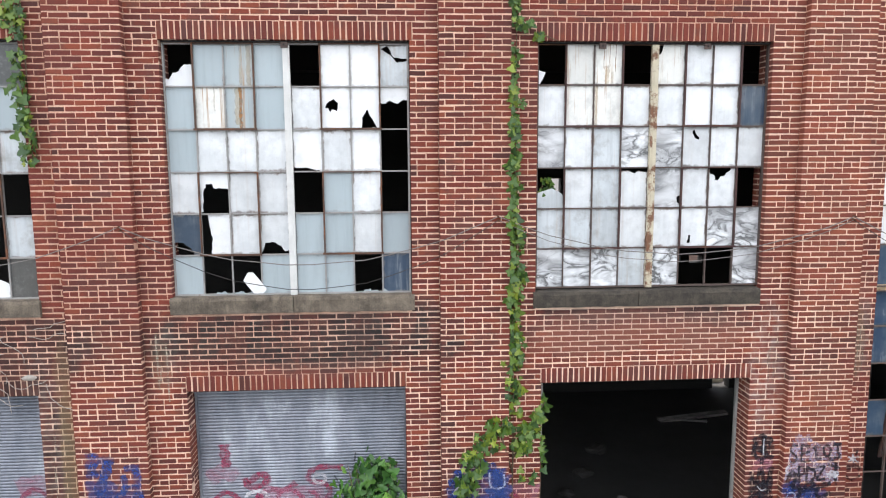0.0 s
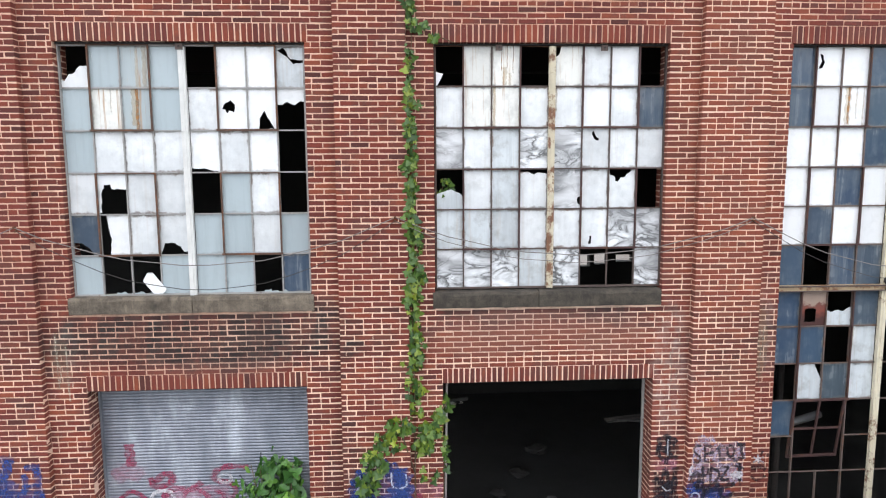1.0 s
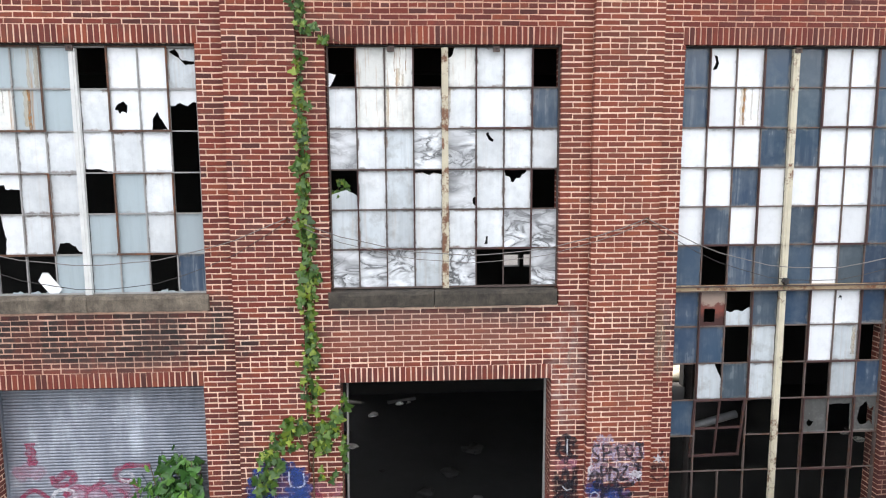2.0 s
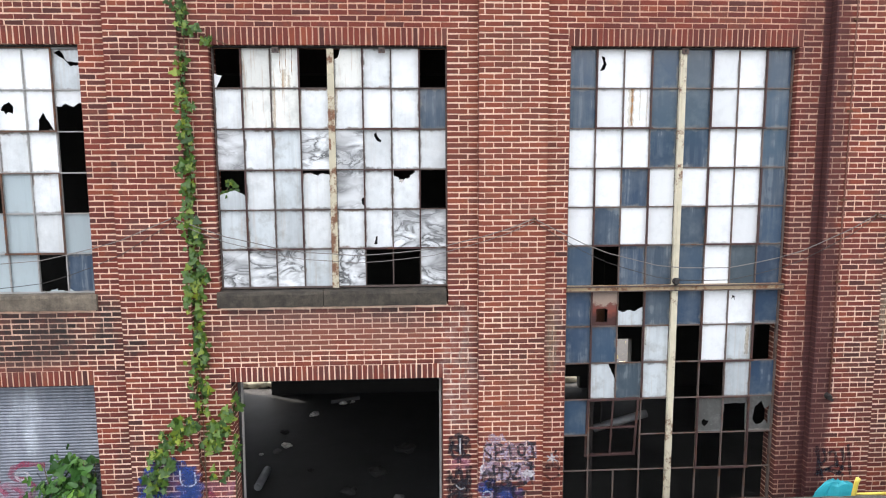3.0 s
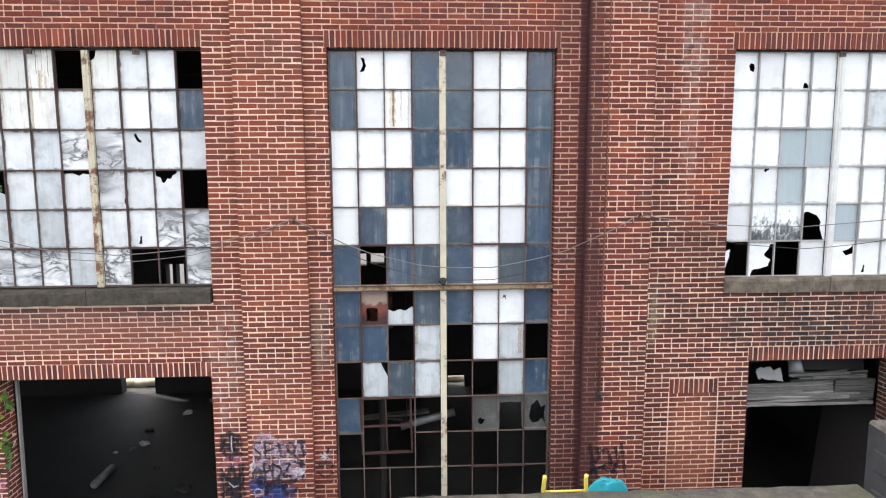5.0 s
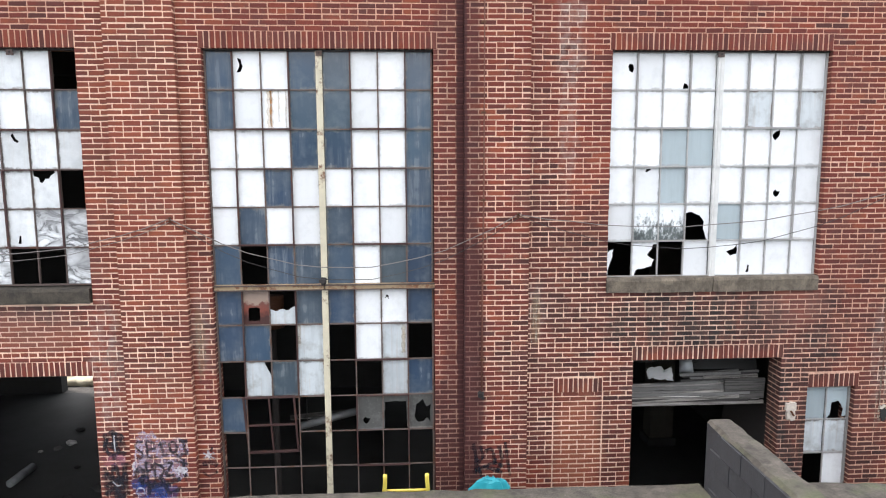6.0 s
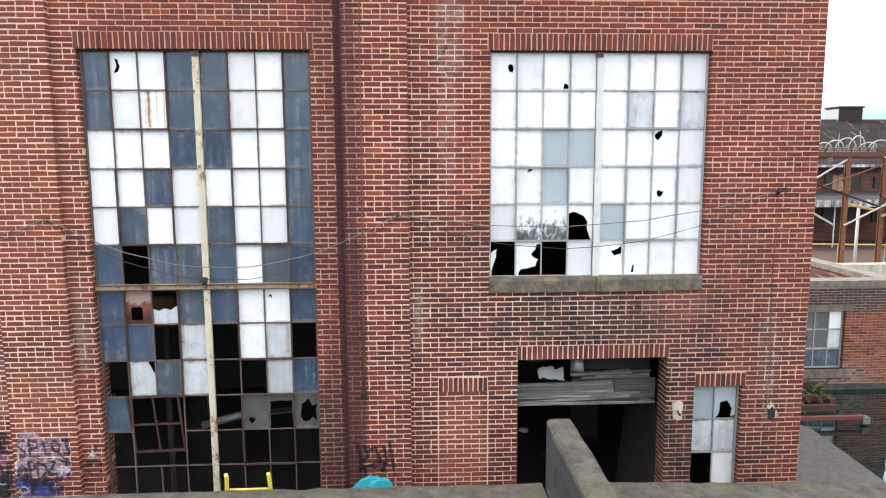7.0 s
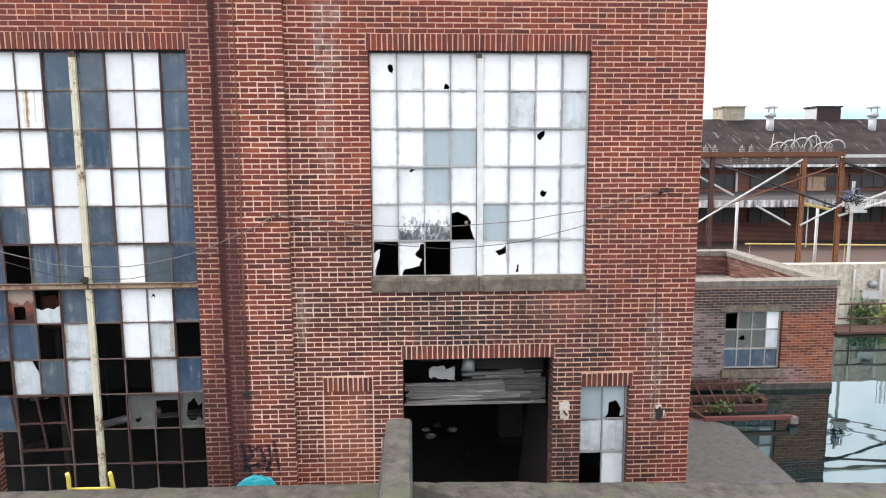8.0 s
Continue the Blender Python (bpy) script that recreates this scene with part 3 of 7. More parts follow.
SILL_TOP = 4.32
HEAD, DOOR_HEAD = 7.285, 3.15
bays = []
BAYS = {
    0: (-2 * BAY + PIL_W, -BAY, [(-7.53, -4.71, SILL_TOP - 0.2, HEAD), (-7.45, -4.815, 0, DOOR_HEAD)]),
    1: (-BAY + PIL_W, 0.0, [(-3.172, -0.335, SILL_TOP - 0.2, HEAD), (-3.065, -0.43, 0, DOOR_HEAD)]),
    2: (PIL_W, BAY, [(1.173, 4.005, SILL_TOP - 0.2, HEAD), (1.26, 3.935, 0, DOOR_HEAD)]),
    3: (BAY + PIL_W, 2 * BAY, [(5.522, 8.385, 0.9, HEAD)]),
    4: (2 * BAY + PIL_W, END, [(10.675, 13.558, SILL_TOP - 0.16, HEAD), (11.07, 13.13, 0, 3.21), (13.525, 14.2, 0.75, 2.78)]),
}
LINTELS = {
    0: [(-7.56, -4.68, HEAD, HEAD + 0.22), (-7.48, -4.79, DOOR_HEAD, DOOR_HEAD + 0.2)],
    1: [(-3.19, -0.295, HEAD, HEAD + 0.22), (-3.075, -0.42, DOOR_HEAD, DOOR_HEAD + 0.2)],
    2: [(1.143, 4.015, HEAD, HEAD + 0.22), (1.25, 3.945, DOOR_HEAD, DOOR_HEAD + 0.2)],
    3: [(5.49, 8.435, HEAD, HEAD + 0.22)],
    4: [(10.64, 13.56, HEAD, HEAD + 0.22), (11.05, 13.15, 3.21, 3.41), (13.53, 14.25, 2.78, 2.98), (9.985, 10.66, 2.78, 2.99)],
}


# ---------- steel windows ----------
ROW_H, GLASS_Y = 0.4925, 0.205
PANES = {"w": P_WHITE, "l": P_LIME, "r": P_RUSTY, "g": P_GREY, "d": P_BLUE, "s": P_SMOKE, "b": P_BROWN, "t": P_STREAK, "f": P_FOIL, "c": P_GLASS, "m": P_MOULD, "n": P_SOILED}
# holes in panes (u to the right, v up, both 0 to 1) and what is left of broken ones
HOLES = {
    "dot": [(0.7, 0.5), (0.85, 0.45), (0.9, 0.55), (0.85, 0.66), (0.72, 0.68), (0.66, 0.6)],
    "bird": [(0.12, 0.52), (0.22, 0.5), (0.3, 0.40), (0.36, 0.47), (0.52, 0.42), (0.56, 0.62), (0.42, 0.72), (0.25, 0.66)],
    "moon": [(0.12, 0.44), (0.28, 0.46), (0.36, 0.6), (0.3, 0.76), (0.16, 0.8), (0.24, 0.62)],
    "low": [(0.76, 0.03), (0.96, 0.03), (0.98, 0.1), (0.9, 0.16), (0.8, 0.17)],
    "tiny": [(0.3, 0.1), (0.42, 0.1), (0.43, 0.3), (0.36, 0.3)],
    "peak": [(0.35, 0.03), (0.88, 0.03), (0.72, 0.25), (0.55, 0.47), (0.38, 0.28)],
    "right": [(0.5, 0.68), (0.66, 0.56), (0.92, 0.62), (0.95, 0.9), (0.84, 0.8)],
    "fish": [(0.22, 0.35), (0.35, 0.18), (0.6, 0.2), (0.72, 0.3), (0.84, 0.15), (0.86, 0.7), (0.7, 0.62), (0.56, 0.84), (0.3, 0.7)],
    "chip": [(0.25, 0.2), (0.36, 0.16), (0.46, 0.24), (0.5, 0.3), (0.38, 0.31), (0.3, 0.37), (0.22, 0.3)],
    "fleck": [(0.42, 0.88), (0.5, 0.85), (0.66, 0.92), (0.6, 0.95), (0.48, 0.94)],
    "drop": [(0.06, 0.85), (0.09, 0.75), (0.2, 0.69), (0.31, 0.78), (0.36, 0.9), (0.34, 0.97), (0.2, 0.93)],
    "square": [(0.18, 0.1), (0.62, 0.1), (0.64, 0.44), (0.5, 0.48), (0.2, 0.46)],
    "curl": [(0.36, 0.9), (0.44, 0.93), (0.5, 0.82), (0.62, 0.74), (0.6, 0.68), (0.46, 0.72), (0.4, 0.8)],
    "mark": [(0.12, 0.68), (0.22, 0.72), (0.3, 0.64), (0.28, 0.74), (0.18, 0.78)],
    "scrap": [(0.05, 0.88), (0.25, 0.95), (0.5, 0.68), (0.94, 0.66), (0.93, 0.6), (0.6, 0.56), (0.38, 0.74)],
}
LEFT = {
    "shard_right": [(0.0, 0.0), (1.0, 0.0), (0.98, 0.5), (0.7, 0.52), (0.5, 0.36), (0.3, 0.32), (0.15, 0.16), (0.0, 0.2)],
    "shard_left": [(0.0, 0.0), (0.08, 0.0), (0.3, 0.3), (0.0, 0.36)],
    "top_strip": [(0.0, 1.0), (0.0, 0.62), (0.18, 0.6), (0.34, 0.68), (0.6, 0.6), (0.8, 0.7), (1.0, 0.68), (1.0, 1.0)],
    "top_left": [(0.0, 1.0), (0.0, 0.02), (0.08, 0.04), (0.09, 0.5), (0.14, 0.6), (0.21, 0.63), (0.2, 0.72), (0.42, 0.73), (0.46, 0.62), (0.96, 0.6), (1.0, 0.6), (1.0, 1.0)],
    "no_top_mid": [(0.0, 0.0), (1.0, 0.0), (1.0, 1.0), (0.80, 1.0), (0.82, 0.93), (0.66, 0.86), (0.60, 0.78), (0.46, 0.78), (0.34, 0.66), (0.24, 0.68), (0.22, 0.8), (0.05, 0.84), (0.04, 0.96), (0.0, 1.0)],
    "side_nick": [(0.0, 0.0), (1.0, 0.0), (1.0, 0.08), (0.9, 0.12), (0.88, 0.25), (0.97, 0.3), (1.0, 0.3), (1.0, 1.0), (0.0, 1.0)],
    "low_window": [(0.0, 0.0), (0.04, 0.02), (0.06, 0.78), (0.92, 0.8), (0.95, 0.04), (1.0, 0.0), (1.0, 1.0), (0.0, 1.0)],
    "no_left": [(0.3, 0.0), (1.0, 0.0), (1.0, 1.0), (0.22, 1.0), (0.26, 0.7), (0.36, 0.4), (0.32, 0.15)],
    "dome": [(0.0, 0.0), (0.0, 1.0), (1.0, 1.0), (1.0, 0.1), (0.82, 0.06), (0.7, 0.2), (0.4, 0.3), (0.15, 0.28), (0.05, 0.08)],
    "dome_low": [(0.0, 1.0), (0.0, 0.3), (0.35, 0.3), (0.6, 0.16), (0.72, 0.0), (1.0, 0.0), (1.0, 1.0)],
    "bottom": [(0.0, 0.0), (1.0, 0.0), (1.0, 0.3), (0.82, 0.42), (0.58, 0.5), (0.3, 0.44), (0.0, 0.36)],
    "saw": [(0.0, 0.0), (1.0, 0.0), (1.0, 0.5), (0.85, 0.46), (0.7, 0.38), (0.5, 0.42), (0.2, 0.36), (0.0, 0.42)],
    "no_top_right": [(0.0, 0.0), (1.0, 0.0), (1.0, 0.55), (0.85, 0.75), (0.72, 1.0), (0.0, 1.0)],
    "no_top_left": [(0.0, 0.0), (1.0, 0.0), (1.0, 1.0), (0.24, 1.0), (0.12, 0.75), (0.0, 0.7)],
    "ragged_top": [(0.0, 0.0), (1.0, 0.0), (1.0, 0.88), (0.7, 0.93), (0.55, 0.86), (0.3, 0.94), (0.0, 0.9)],
    "bay_hole": [(0.0, 0.0), (0.1, 0.0), (0.2, 0.2), (0.8, 0.3), (0.9, 0.48), (0.62, 0.62), (0.8, 0.78), (0.84, 0.9), (1.0, 0.9), (1.0, 1.0), (0.0, 1.0)],
    "half_moon": [(0.0, 0.74), (0.3, 0.78), (0.62, 0.68), (0.8, 0.5), (0.78, 0.3), (0.92, 0.02), (1.0, 0.0), (1.0, 1.0), (0.0, 1.0)],
    "slit": [(0.0, 0.1), (0.5, 0.08), (0.95, 0.0), (1.0, 0.0), (1.0, 1.0), (0.0, 1.0)],
    "bite": [(0.0, 0.0), (0.0, 1.0), (1.0, 1.0), (1.0, 0.08), (0.8, 0.05), (0.86, 0.3), (0.6, 0.55), (0.3, 0.5), (0.22, 0.1), (0.1, 0.0)],
    "left_slab": [(0.0, 0.0), (0.0, 0.62), (0.12, 0.72), (0.3, 0.78), (0.22, 0.5), (0.12, 0.28), (0.05, 0.0)],
}
_pane_meshes = {}


def roughen(pts, seed):
    """Break the edges of a torn outline into small uneven steps, but not those along the pane's border."""
    rng = random.Random(seed)
    out = []
    for (a, b), (c, d) in zip(pts, pts[1:] + pts[:1]):
        out.append((a, b))
        border = (a == c and a in (0.0, 1.0)) or (b == d and b in (0.0, 1.0))
        if not border:
            n = max(2, int(math.hypot(c - a, d - b) / 0.09))
            for k in range(1, n):
                t = k / n
                out.append((min(0.99, max(0.01, a + (c - a) * t + rng.uniform(-0.022, 0.022))), min(0.99, max(0.01, b + (d - b) * t + rng.uniform(-0.016, 0.016)))))
    return out


def pane_mesh(code, shape, w, h):
    key = (code, shape, round(w, 3), round(h, 3))
    if key not in _pane_meshes:
        bm = bmesh.new()
        sc = lambda pts: [(u * w, v * h) for u, v in pts]
        square = sc([(0, 0), (1, 0), (1, 1), (0, 1)])
        if shape in HOLES:
            slab_poly(bm, square, 0, 0.005, sc(roughen(HOLES[shape], len(shape))))
        else:
            slab_poly(bm, sc(roughen(LEFT[shape], len(shape))) if shape else square, 0, 0.005)
        _pane_meshes[key] = finish(bm, "pane", PANES[code])
    return _pane_meshes[key]


def sash_window(i, x0, x1, z_top, grid, frame_mat, mullion_mat, vents, label, vent_mat=None, z_gap=(), opened=()):
    """A steel window of two by four columns. grid: rows of eight pane codes; 'k' is a missing pane, 'w:dot' a broken one."""
    win = thing(f"window_{i}", label, "window", (0, 0, 0), "factory windows", "structure")
    mull = 0.078
    half = (x1 - x0 - mull) / 2
    cols = [x0 + half * c / 4 for c in range(5)] + [x0 + half + mull + half * c / 4 for c in range(5)]
    zs, z = [], z_top
    for r in range(len(grid) + 1):
        zs.append(z)
        z -= ROW_H
        if r + 1 in z_gap:
            z -= 0.075
    rng = random.Random(i)
    # outer frame
    y0, y1 = GLASS_Y - 0.02, GLASS_Y + 0.03
    bm = bmesh.new()
    z_bot = zs[-1]
    box(bm, x0, x0 + 0.018, y0, y1, z_bot, z_top)
    box(bm, x1 - 0.022, x1, y0, y1, z_bot, z_top)
    box(bm, x0 + 0.022, x1 - 0.022, y0, y1, z_top - 0.018, z_top)
    box(bm, x0 + 0.022, x1 - 0.022, y0, y1, z_bot, z_bot + 0.02)
    part("window_frame", bm, frame_mat, win)
    # middle post with its bolts
    bm = bmesh.new()
    mx0, mx1 = x0 + half, x0 + half + mull
    box(bm, mx0, mx1, y0 - 0.035, y0 + 0.02, z_bot, z_top - 0.03)
    box(bm, mx0 + 0.028, mx1 - 0.028, y0 - 0.045, y0 - 0.035, z_bot, z_top - 0.03)
    zb = z_bot + 0.1
    while zb < z_top - 0.1:
        for xb in (mx0 + 0.012, mx1 - 0.012):
            rod(bm, (xb, y0 - 0.042, zb), (xb, y0 - 0.03, zb), 0.007, 6)
        zb += 0.245
    part("mullion", bm, mullion_mat, win)
    # glazing bars
    bar = 0.008
    for c in (1, 2, 3, 6, 7, 8):
        runs = [(z_bot + 0.02, z_top - 0.03)]
        for c0, c1, r0, r1 in opened:
            if c0 < c < c1:
                runs = [(z_bot + 0.02, zs[r1]), (zs[r0], z_top - 0.03)]
        for za, zb in runs:
            bm = bmesh.new()
            box(bm, cols[c] - bar, cols[c] + bar, y0 + 0.006, y0 + 0.02, za, zb)
            box(bm, cols[c] - 0.004, cols[c] + 0.004, y0 + 0.02, y1, za, zb)
            part("glazing_bar", bm, frame_mat, win)
    for r in range(1, len(grid)):
        if r in z_gap:
            continue
        spans = [(cols[0] + 0.022, cols[4]), (cols[5], cols[9] - 0.022)]
        for c0, c1, r0, r1 in opened:
            if r0 < r < r1:
                spans = [(cols[0] + 0.022, cols[c0]), (cols[c1], cols[4]), spans[1]]
        for lo, hi in spans:
            bm = bmesh.new()
            box(bm, lo, hi, y0 + 0.003, y0 + 0.019, zs[r] - bar, zs[r] + bar)
            part("glazing_bar", bm, frame_mat, win)
    # opening vents: a second, heavier frame
    for c0, c1, r0, r1 in vents:
        bm = bmesh.new()
        a, b, zt, zb = cols[c0], cols[c1], zs[r0], zs[r1]
        yv0, yv1 = y0 - 0.018, y0 + 0.003
        box(bm, a - 0.009, a + 0.009, yv0, yv1, zb, zt)
        box(bm, b - 0.009, b + 0.009, yv0, yv1, zb, zt)
        box(bm, a + 0.009, b - 0.009, yv0, yv1, zt - 0.012, zt)
        box(bm, a - 0.02, b + 0.02, yv0 - 0.012, yv0, zb - 0.008, zb + 0.016)
        part("vent_frame", bm, vent_mat or VENT_RUST, win)
    # panes
    for r, row in enumerate(grid):
        codes = row.split()
        for c, code in enumerate(codes):
            if code == "k":
                continue
            kind, _, shape = code.partition(":")
            c2 = c if c < 4 else c + 1
            a, b = cols[c2] + 0.004, cols[c2 + 1] - 0.004
            top, bot = zs[r] - 0.004, zs[r + 1] + 0.004
            me = pane_mesh(kind, shape, round(b - a, 2), top - bot)
            tilt = rng.gauss(0, 0.35), rng.gauss(0, 0.35)
            piece("pane", me, win, Matrix.Translation((a, GLASS_Y + 0.008, bot)) @ pose(0, 0, 0, tilt[0], 0, tilt[1]))
    return win


VENTS = [(1, 3, 0, 2), (6, 8, 0, 2), (1, 3, 3, 5), (6, 8, 3, 5)]
sash_window(1, -3.168, -0.343, HEAD - 0.018, [
    "w:shard_right g t g k w w l:scrap",
    "g r t g n w:bird w:peak w:top_strip",
    "g n n n w:slit n w k",
    "n w:top_left n n k g n k",
    "d:dome_low w:no_left n n:dome g g n g",
    "g k k g g g k d"], FRAME_GREY, MULLION_WHITE, VENTS, "tall steel-sash window with whitewashed, blue-grey and broken panes", VENT_RUST)
sash_window(2, 1.183, 4.012, HEAD + 0.002, [
    "w:shard_left r r k r:no_top_left n w k",
    "n r r n n w n d",
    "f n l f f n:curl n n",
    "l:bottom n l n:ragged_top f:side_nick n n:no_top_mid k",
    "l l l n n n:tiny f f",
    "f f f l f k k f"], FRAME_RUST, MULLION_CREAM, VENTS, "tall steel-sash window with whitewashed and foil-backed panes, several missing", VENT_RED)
sash_window(3, 5.527, 8.376, HEAD + 0.002, [
    "d w:moon w d d w w d",
    "d w w d d w w d",
    "w w w d d w w d",
    "w w d w w w w d",
    "w d w w d w w d",
    "d k d d d w d d",
    "d b:square l:saw d d w w:mark d",
    "d d k l k w l k",
    "k l:no_top_right d l k k l d",
    "d k k c k s:chip s:low_window s:fish",
    "c k k c c k c c",
    "c c c c c c c c"], FRAME_TAN, MULLION_PALE, VENTS + [(1, 3, 6, 9), (6, 8, 6, 8), (6, 8, 9, 11)],
    "two-storey steel-sash window with white and slate-blue panes over dark broken ones", VENT_RED, (6,), [(1, 3, 9, 11)])
sash_window(4, 10.682, 13.554, HEAD + 0.004, [
    "w:dot w w:low w w w w w",
    "w w w w w l w l",
    "w w g g w w w:drop w",
    "w w:fleck g w w w w:chip w",
    "w m m w:half_moon g w w w",
    "w:left_slab w:bay_hole k w w:right w:tiny w w"], FRAME_WHITE, MULLION_WHITE, VENTS, "tall steel-sash window with white panes and a few broken holes", FRAME_GREY)
sash_window(0, -7.55, -4.725, HEAD - 0.018, [
    "w g w w w g w s",
    "w g w w w w g g",
    "w w w k w w w l",
    "g w w w w w k k",
    "w w k w w g k l",
    "g g w w k w w:bottom s"], FRAME_GREY, MULLION_WHITE, VENTS, "tall steel-sash window with dirty and broken panes")


# ---------- sills, lintel steel, doors ----------
def sill(x0, x1, joints, z1=SILL_TOP, h=0.205, mat=None):
    """A row of worn concrete sill blocks under a window."""
    ob = thing("window_sill", "weathered grey concrete window sill", "sill", ((x0 + x1) / 2, WALL, z1), "window sills", "structure")
    cuts = [x0, *joints, x1]
    rng = random.Random(int(x0 * 10))
    for a, b in zip(cuts, cuts[1:]):
        bm = bmesh.new()
        n = max(3, int((b - a) / 0.12))
        rows = []
        for i in range(n + 1):
            x = a + 0.004 + (b - a - 0.008) * i / n
            j = lambda s: rng.uniform(-s, s)
            prof = [(WALL - 0.035 + j(0.006), z1 - h + j(0.004)), (WALL - 0.045 + j(0.006), z1 - 0.05 + j(0.008)), (WALL - 0.03 + j(0.005), z1 - 0.012 + j(0.005)), (GLASS_Y + 0.06, z1), (GLASS_Y + 0.06, z1 - h)]
            rows.append([bm.verts.new((x - ob.location.x, y - ob.location.y, z - ob.location.z)) for y, z in prof])
        for p, q in zip(rows, rows[1:]):
            for k in range(5):
                bm.faces.new((p[k], p[(k + 1) % 5], q[(k + 1) % 5], q[k]))
        bm.faces.new(rows[0])
        bm.faces.new(rows[-1][::-1])
        part("sill_block", bm, mat or SILL, ob)


SILL_OLD = concrete_material("blackened_sill_concrete", (0.105, 0.088, 0.068), (0.022, 0.02, 0.018))
sill(-3.2, -0.3, [-1.75])
sill(1.14, 3.99, [2.45], mat=SILL_OLD)
sill(10.66, 13.55, [12.1], 4.355)
sill(-7.56, -4.68, [-6.1])

for i, (a, b, z) in enumerate([(-7.45, -4.815, DOOR_HEAD), (-3.065, -0.43, DOOR_HEAD), (1.26, 3.935, DOOR_HEAD), (11.07, 13.13, 3.21),
                               (-7.53, -4.71, HEAD), (-3.172, -0.335, HEAD), (1.173, 4.005, HEAD), (5.522, 8.385, HEAD), (10.675, 13.558, HEAD)]):
    bm = bmesh.new()
    walled(bm, [a + 0.01, b - 0.01], [WALL + 0.05, WALL + 0.075, GLASS_Y - 0.06 if z == HEAD else BACK - 0.02], [z - 0.016, z - 0.008, z - 0.001], lambda x, y, zz: y > WALL + 0.075 and zz < z - 0.008)
    solid("lintel_plate", bm, STEEL_DARK, "dark rusty steel plate under the brick lintel", "lintel", "lintel plates", "structure")


def roller_shutter(x0, x1, z1):
    ob = thing("roller_shutter", "closed galvanised steel roller shutter with sprayed graffiti", "shutter", ((x0 + x1) / 2, 0.4, 0), "roller shutters")
    cx = (x0 + x1) / 2
    bm = bmesh.new()
    p, z = 0.041, 0.02
    prof = []
    while z < z1 + 0.1:
        prof += [(0.0, z), (-0.005, z + p * 0.18), (-0.008, z + p * 0.45), (-0.005, z + p * 0.75), (0.0, z + p * 0.92)]
        z += p
    left = [bm.verts.new((x0 - cx, y, z)) for y, z in prof]
    right = [bm.verts.new((x1 - cx, y, z)) for y, z in prof]
    for i in range(len(prof) - 1):
        bm.faces.new((left[i], right[i], right[i + 1], left[i + 1]))
    back = [bm.verts.new((x, 0.02, z)) for x, z in ((x0 - cx, prof[0][1]), (x1 - cx, prof[0][1]), (x1 - cx, prof[-1][1]), (x0 - cx, prof[-1][1]))]
    bm.faces.new(back)
    part("curtain", bm, SHUTTER, ob, "ribbed galvanised curtain")
    for x in (x0 - cx, x1 - cx):
        bm = bmesh.new()
        s = 1 if x < 0 else -1
        box(bm, min(x, x + s * 0.022), max(x, x + s * 0.022), -0.05, -0.012, 0, z1 + 0.02)
        part("guide_rail", bm, SHUTTER, ob)
    return ob


roller_shutter(-3.06, -0.435, DOOR_HEAD)
roller_shutter(-7.445, -4.82, DOOR_HEAD)

# ---------- ground, inside, other walls ----------
bm = bmesh.new()
pool = lambda x, y, z: (17.9 < x < 29.5 and -12 < y < 14.7) or (15.0 < x < 18.0 and 5.9 < y < 14.7)
walled(bm, [-900, 15.0, 17.9, 29.5, 900], [-900, -12, 5.9, 14.7, 1500], [-2.0, 0.0], pool)
solid("ground", bm, PAVING, "worn grey concrete yard round the building", "ground", "", "structure")

bm = bmesh.new()
for outline in ([(15.075, -12.5), (17.8, -12.5), (17.86, 1.96), (17.956, 4.449), (17.54, 4.94), (15.075, 5.25)],
                [(29.5, -40.0), (40.0, -40.0), (40.0, 13.4), (29.5, 13.4)], [(15.075, -40.0), (29.5, -40.0), (29.5, -12.5), (15.075, -12.5)]):
    low = [bm.verts.new((x, y, -1.4)) for x, y in outline]
    top = [bm.verts.new((x, y, 0.30)) for x, y in outline]
    bm.faces.new(top)
    bm.faces.new(low[::-1])
    for i in range(len(outline)):
        j = (i + 1) % len(outline)
        bm.faces.new((low[i], low[j], top[j], top[i]))
solid("quay", bm, PAVING, "worn concrete quay along the water beside the factory", "pavement", "", "structure")

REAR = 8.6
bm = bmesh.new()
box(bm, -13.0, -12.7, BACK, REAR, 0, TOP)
solid("wall_5", bm, INSIDE, "grimy inner end wall, darkened for indoor shade", "wall", "", "structure")
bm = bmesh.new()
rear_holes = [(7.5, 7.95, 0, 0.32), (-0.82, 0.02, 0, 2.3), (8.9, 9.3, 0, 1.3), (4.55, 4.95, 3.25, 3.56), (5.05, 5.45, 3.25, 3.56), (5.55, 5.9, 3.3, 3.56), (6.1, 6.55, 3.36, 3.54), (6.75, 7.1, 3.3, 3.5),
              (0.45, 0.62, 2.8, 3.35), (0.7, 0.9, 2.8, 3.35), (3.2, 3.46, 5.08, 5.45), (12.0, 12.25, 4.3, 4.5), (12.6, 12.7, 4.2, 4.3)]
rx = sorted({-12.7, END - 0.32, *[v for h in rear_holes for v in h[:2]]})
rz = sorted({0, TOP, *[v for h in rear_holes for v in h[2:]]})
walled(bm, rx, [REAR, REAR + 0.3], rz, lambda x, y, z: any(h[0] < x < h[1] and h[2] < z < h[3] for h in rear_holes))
solid("wall_6", bm, INSIDE, "grimy rear wall with open window holes, darkened for indoor shade", "wall", "", "structure")
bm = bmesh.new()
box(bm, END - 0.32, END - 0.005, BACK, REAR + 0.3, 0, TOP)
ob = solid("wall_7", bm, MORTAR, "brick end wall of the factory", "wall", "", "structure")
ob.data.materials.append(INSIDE)
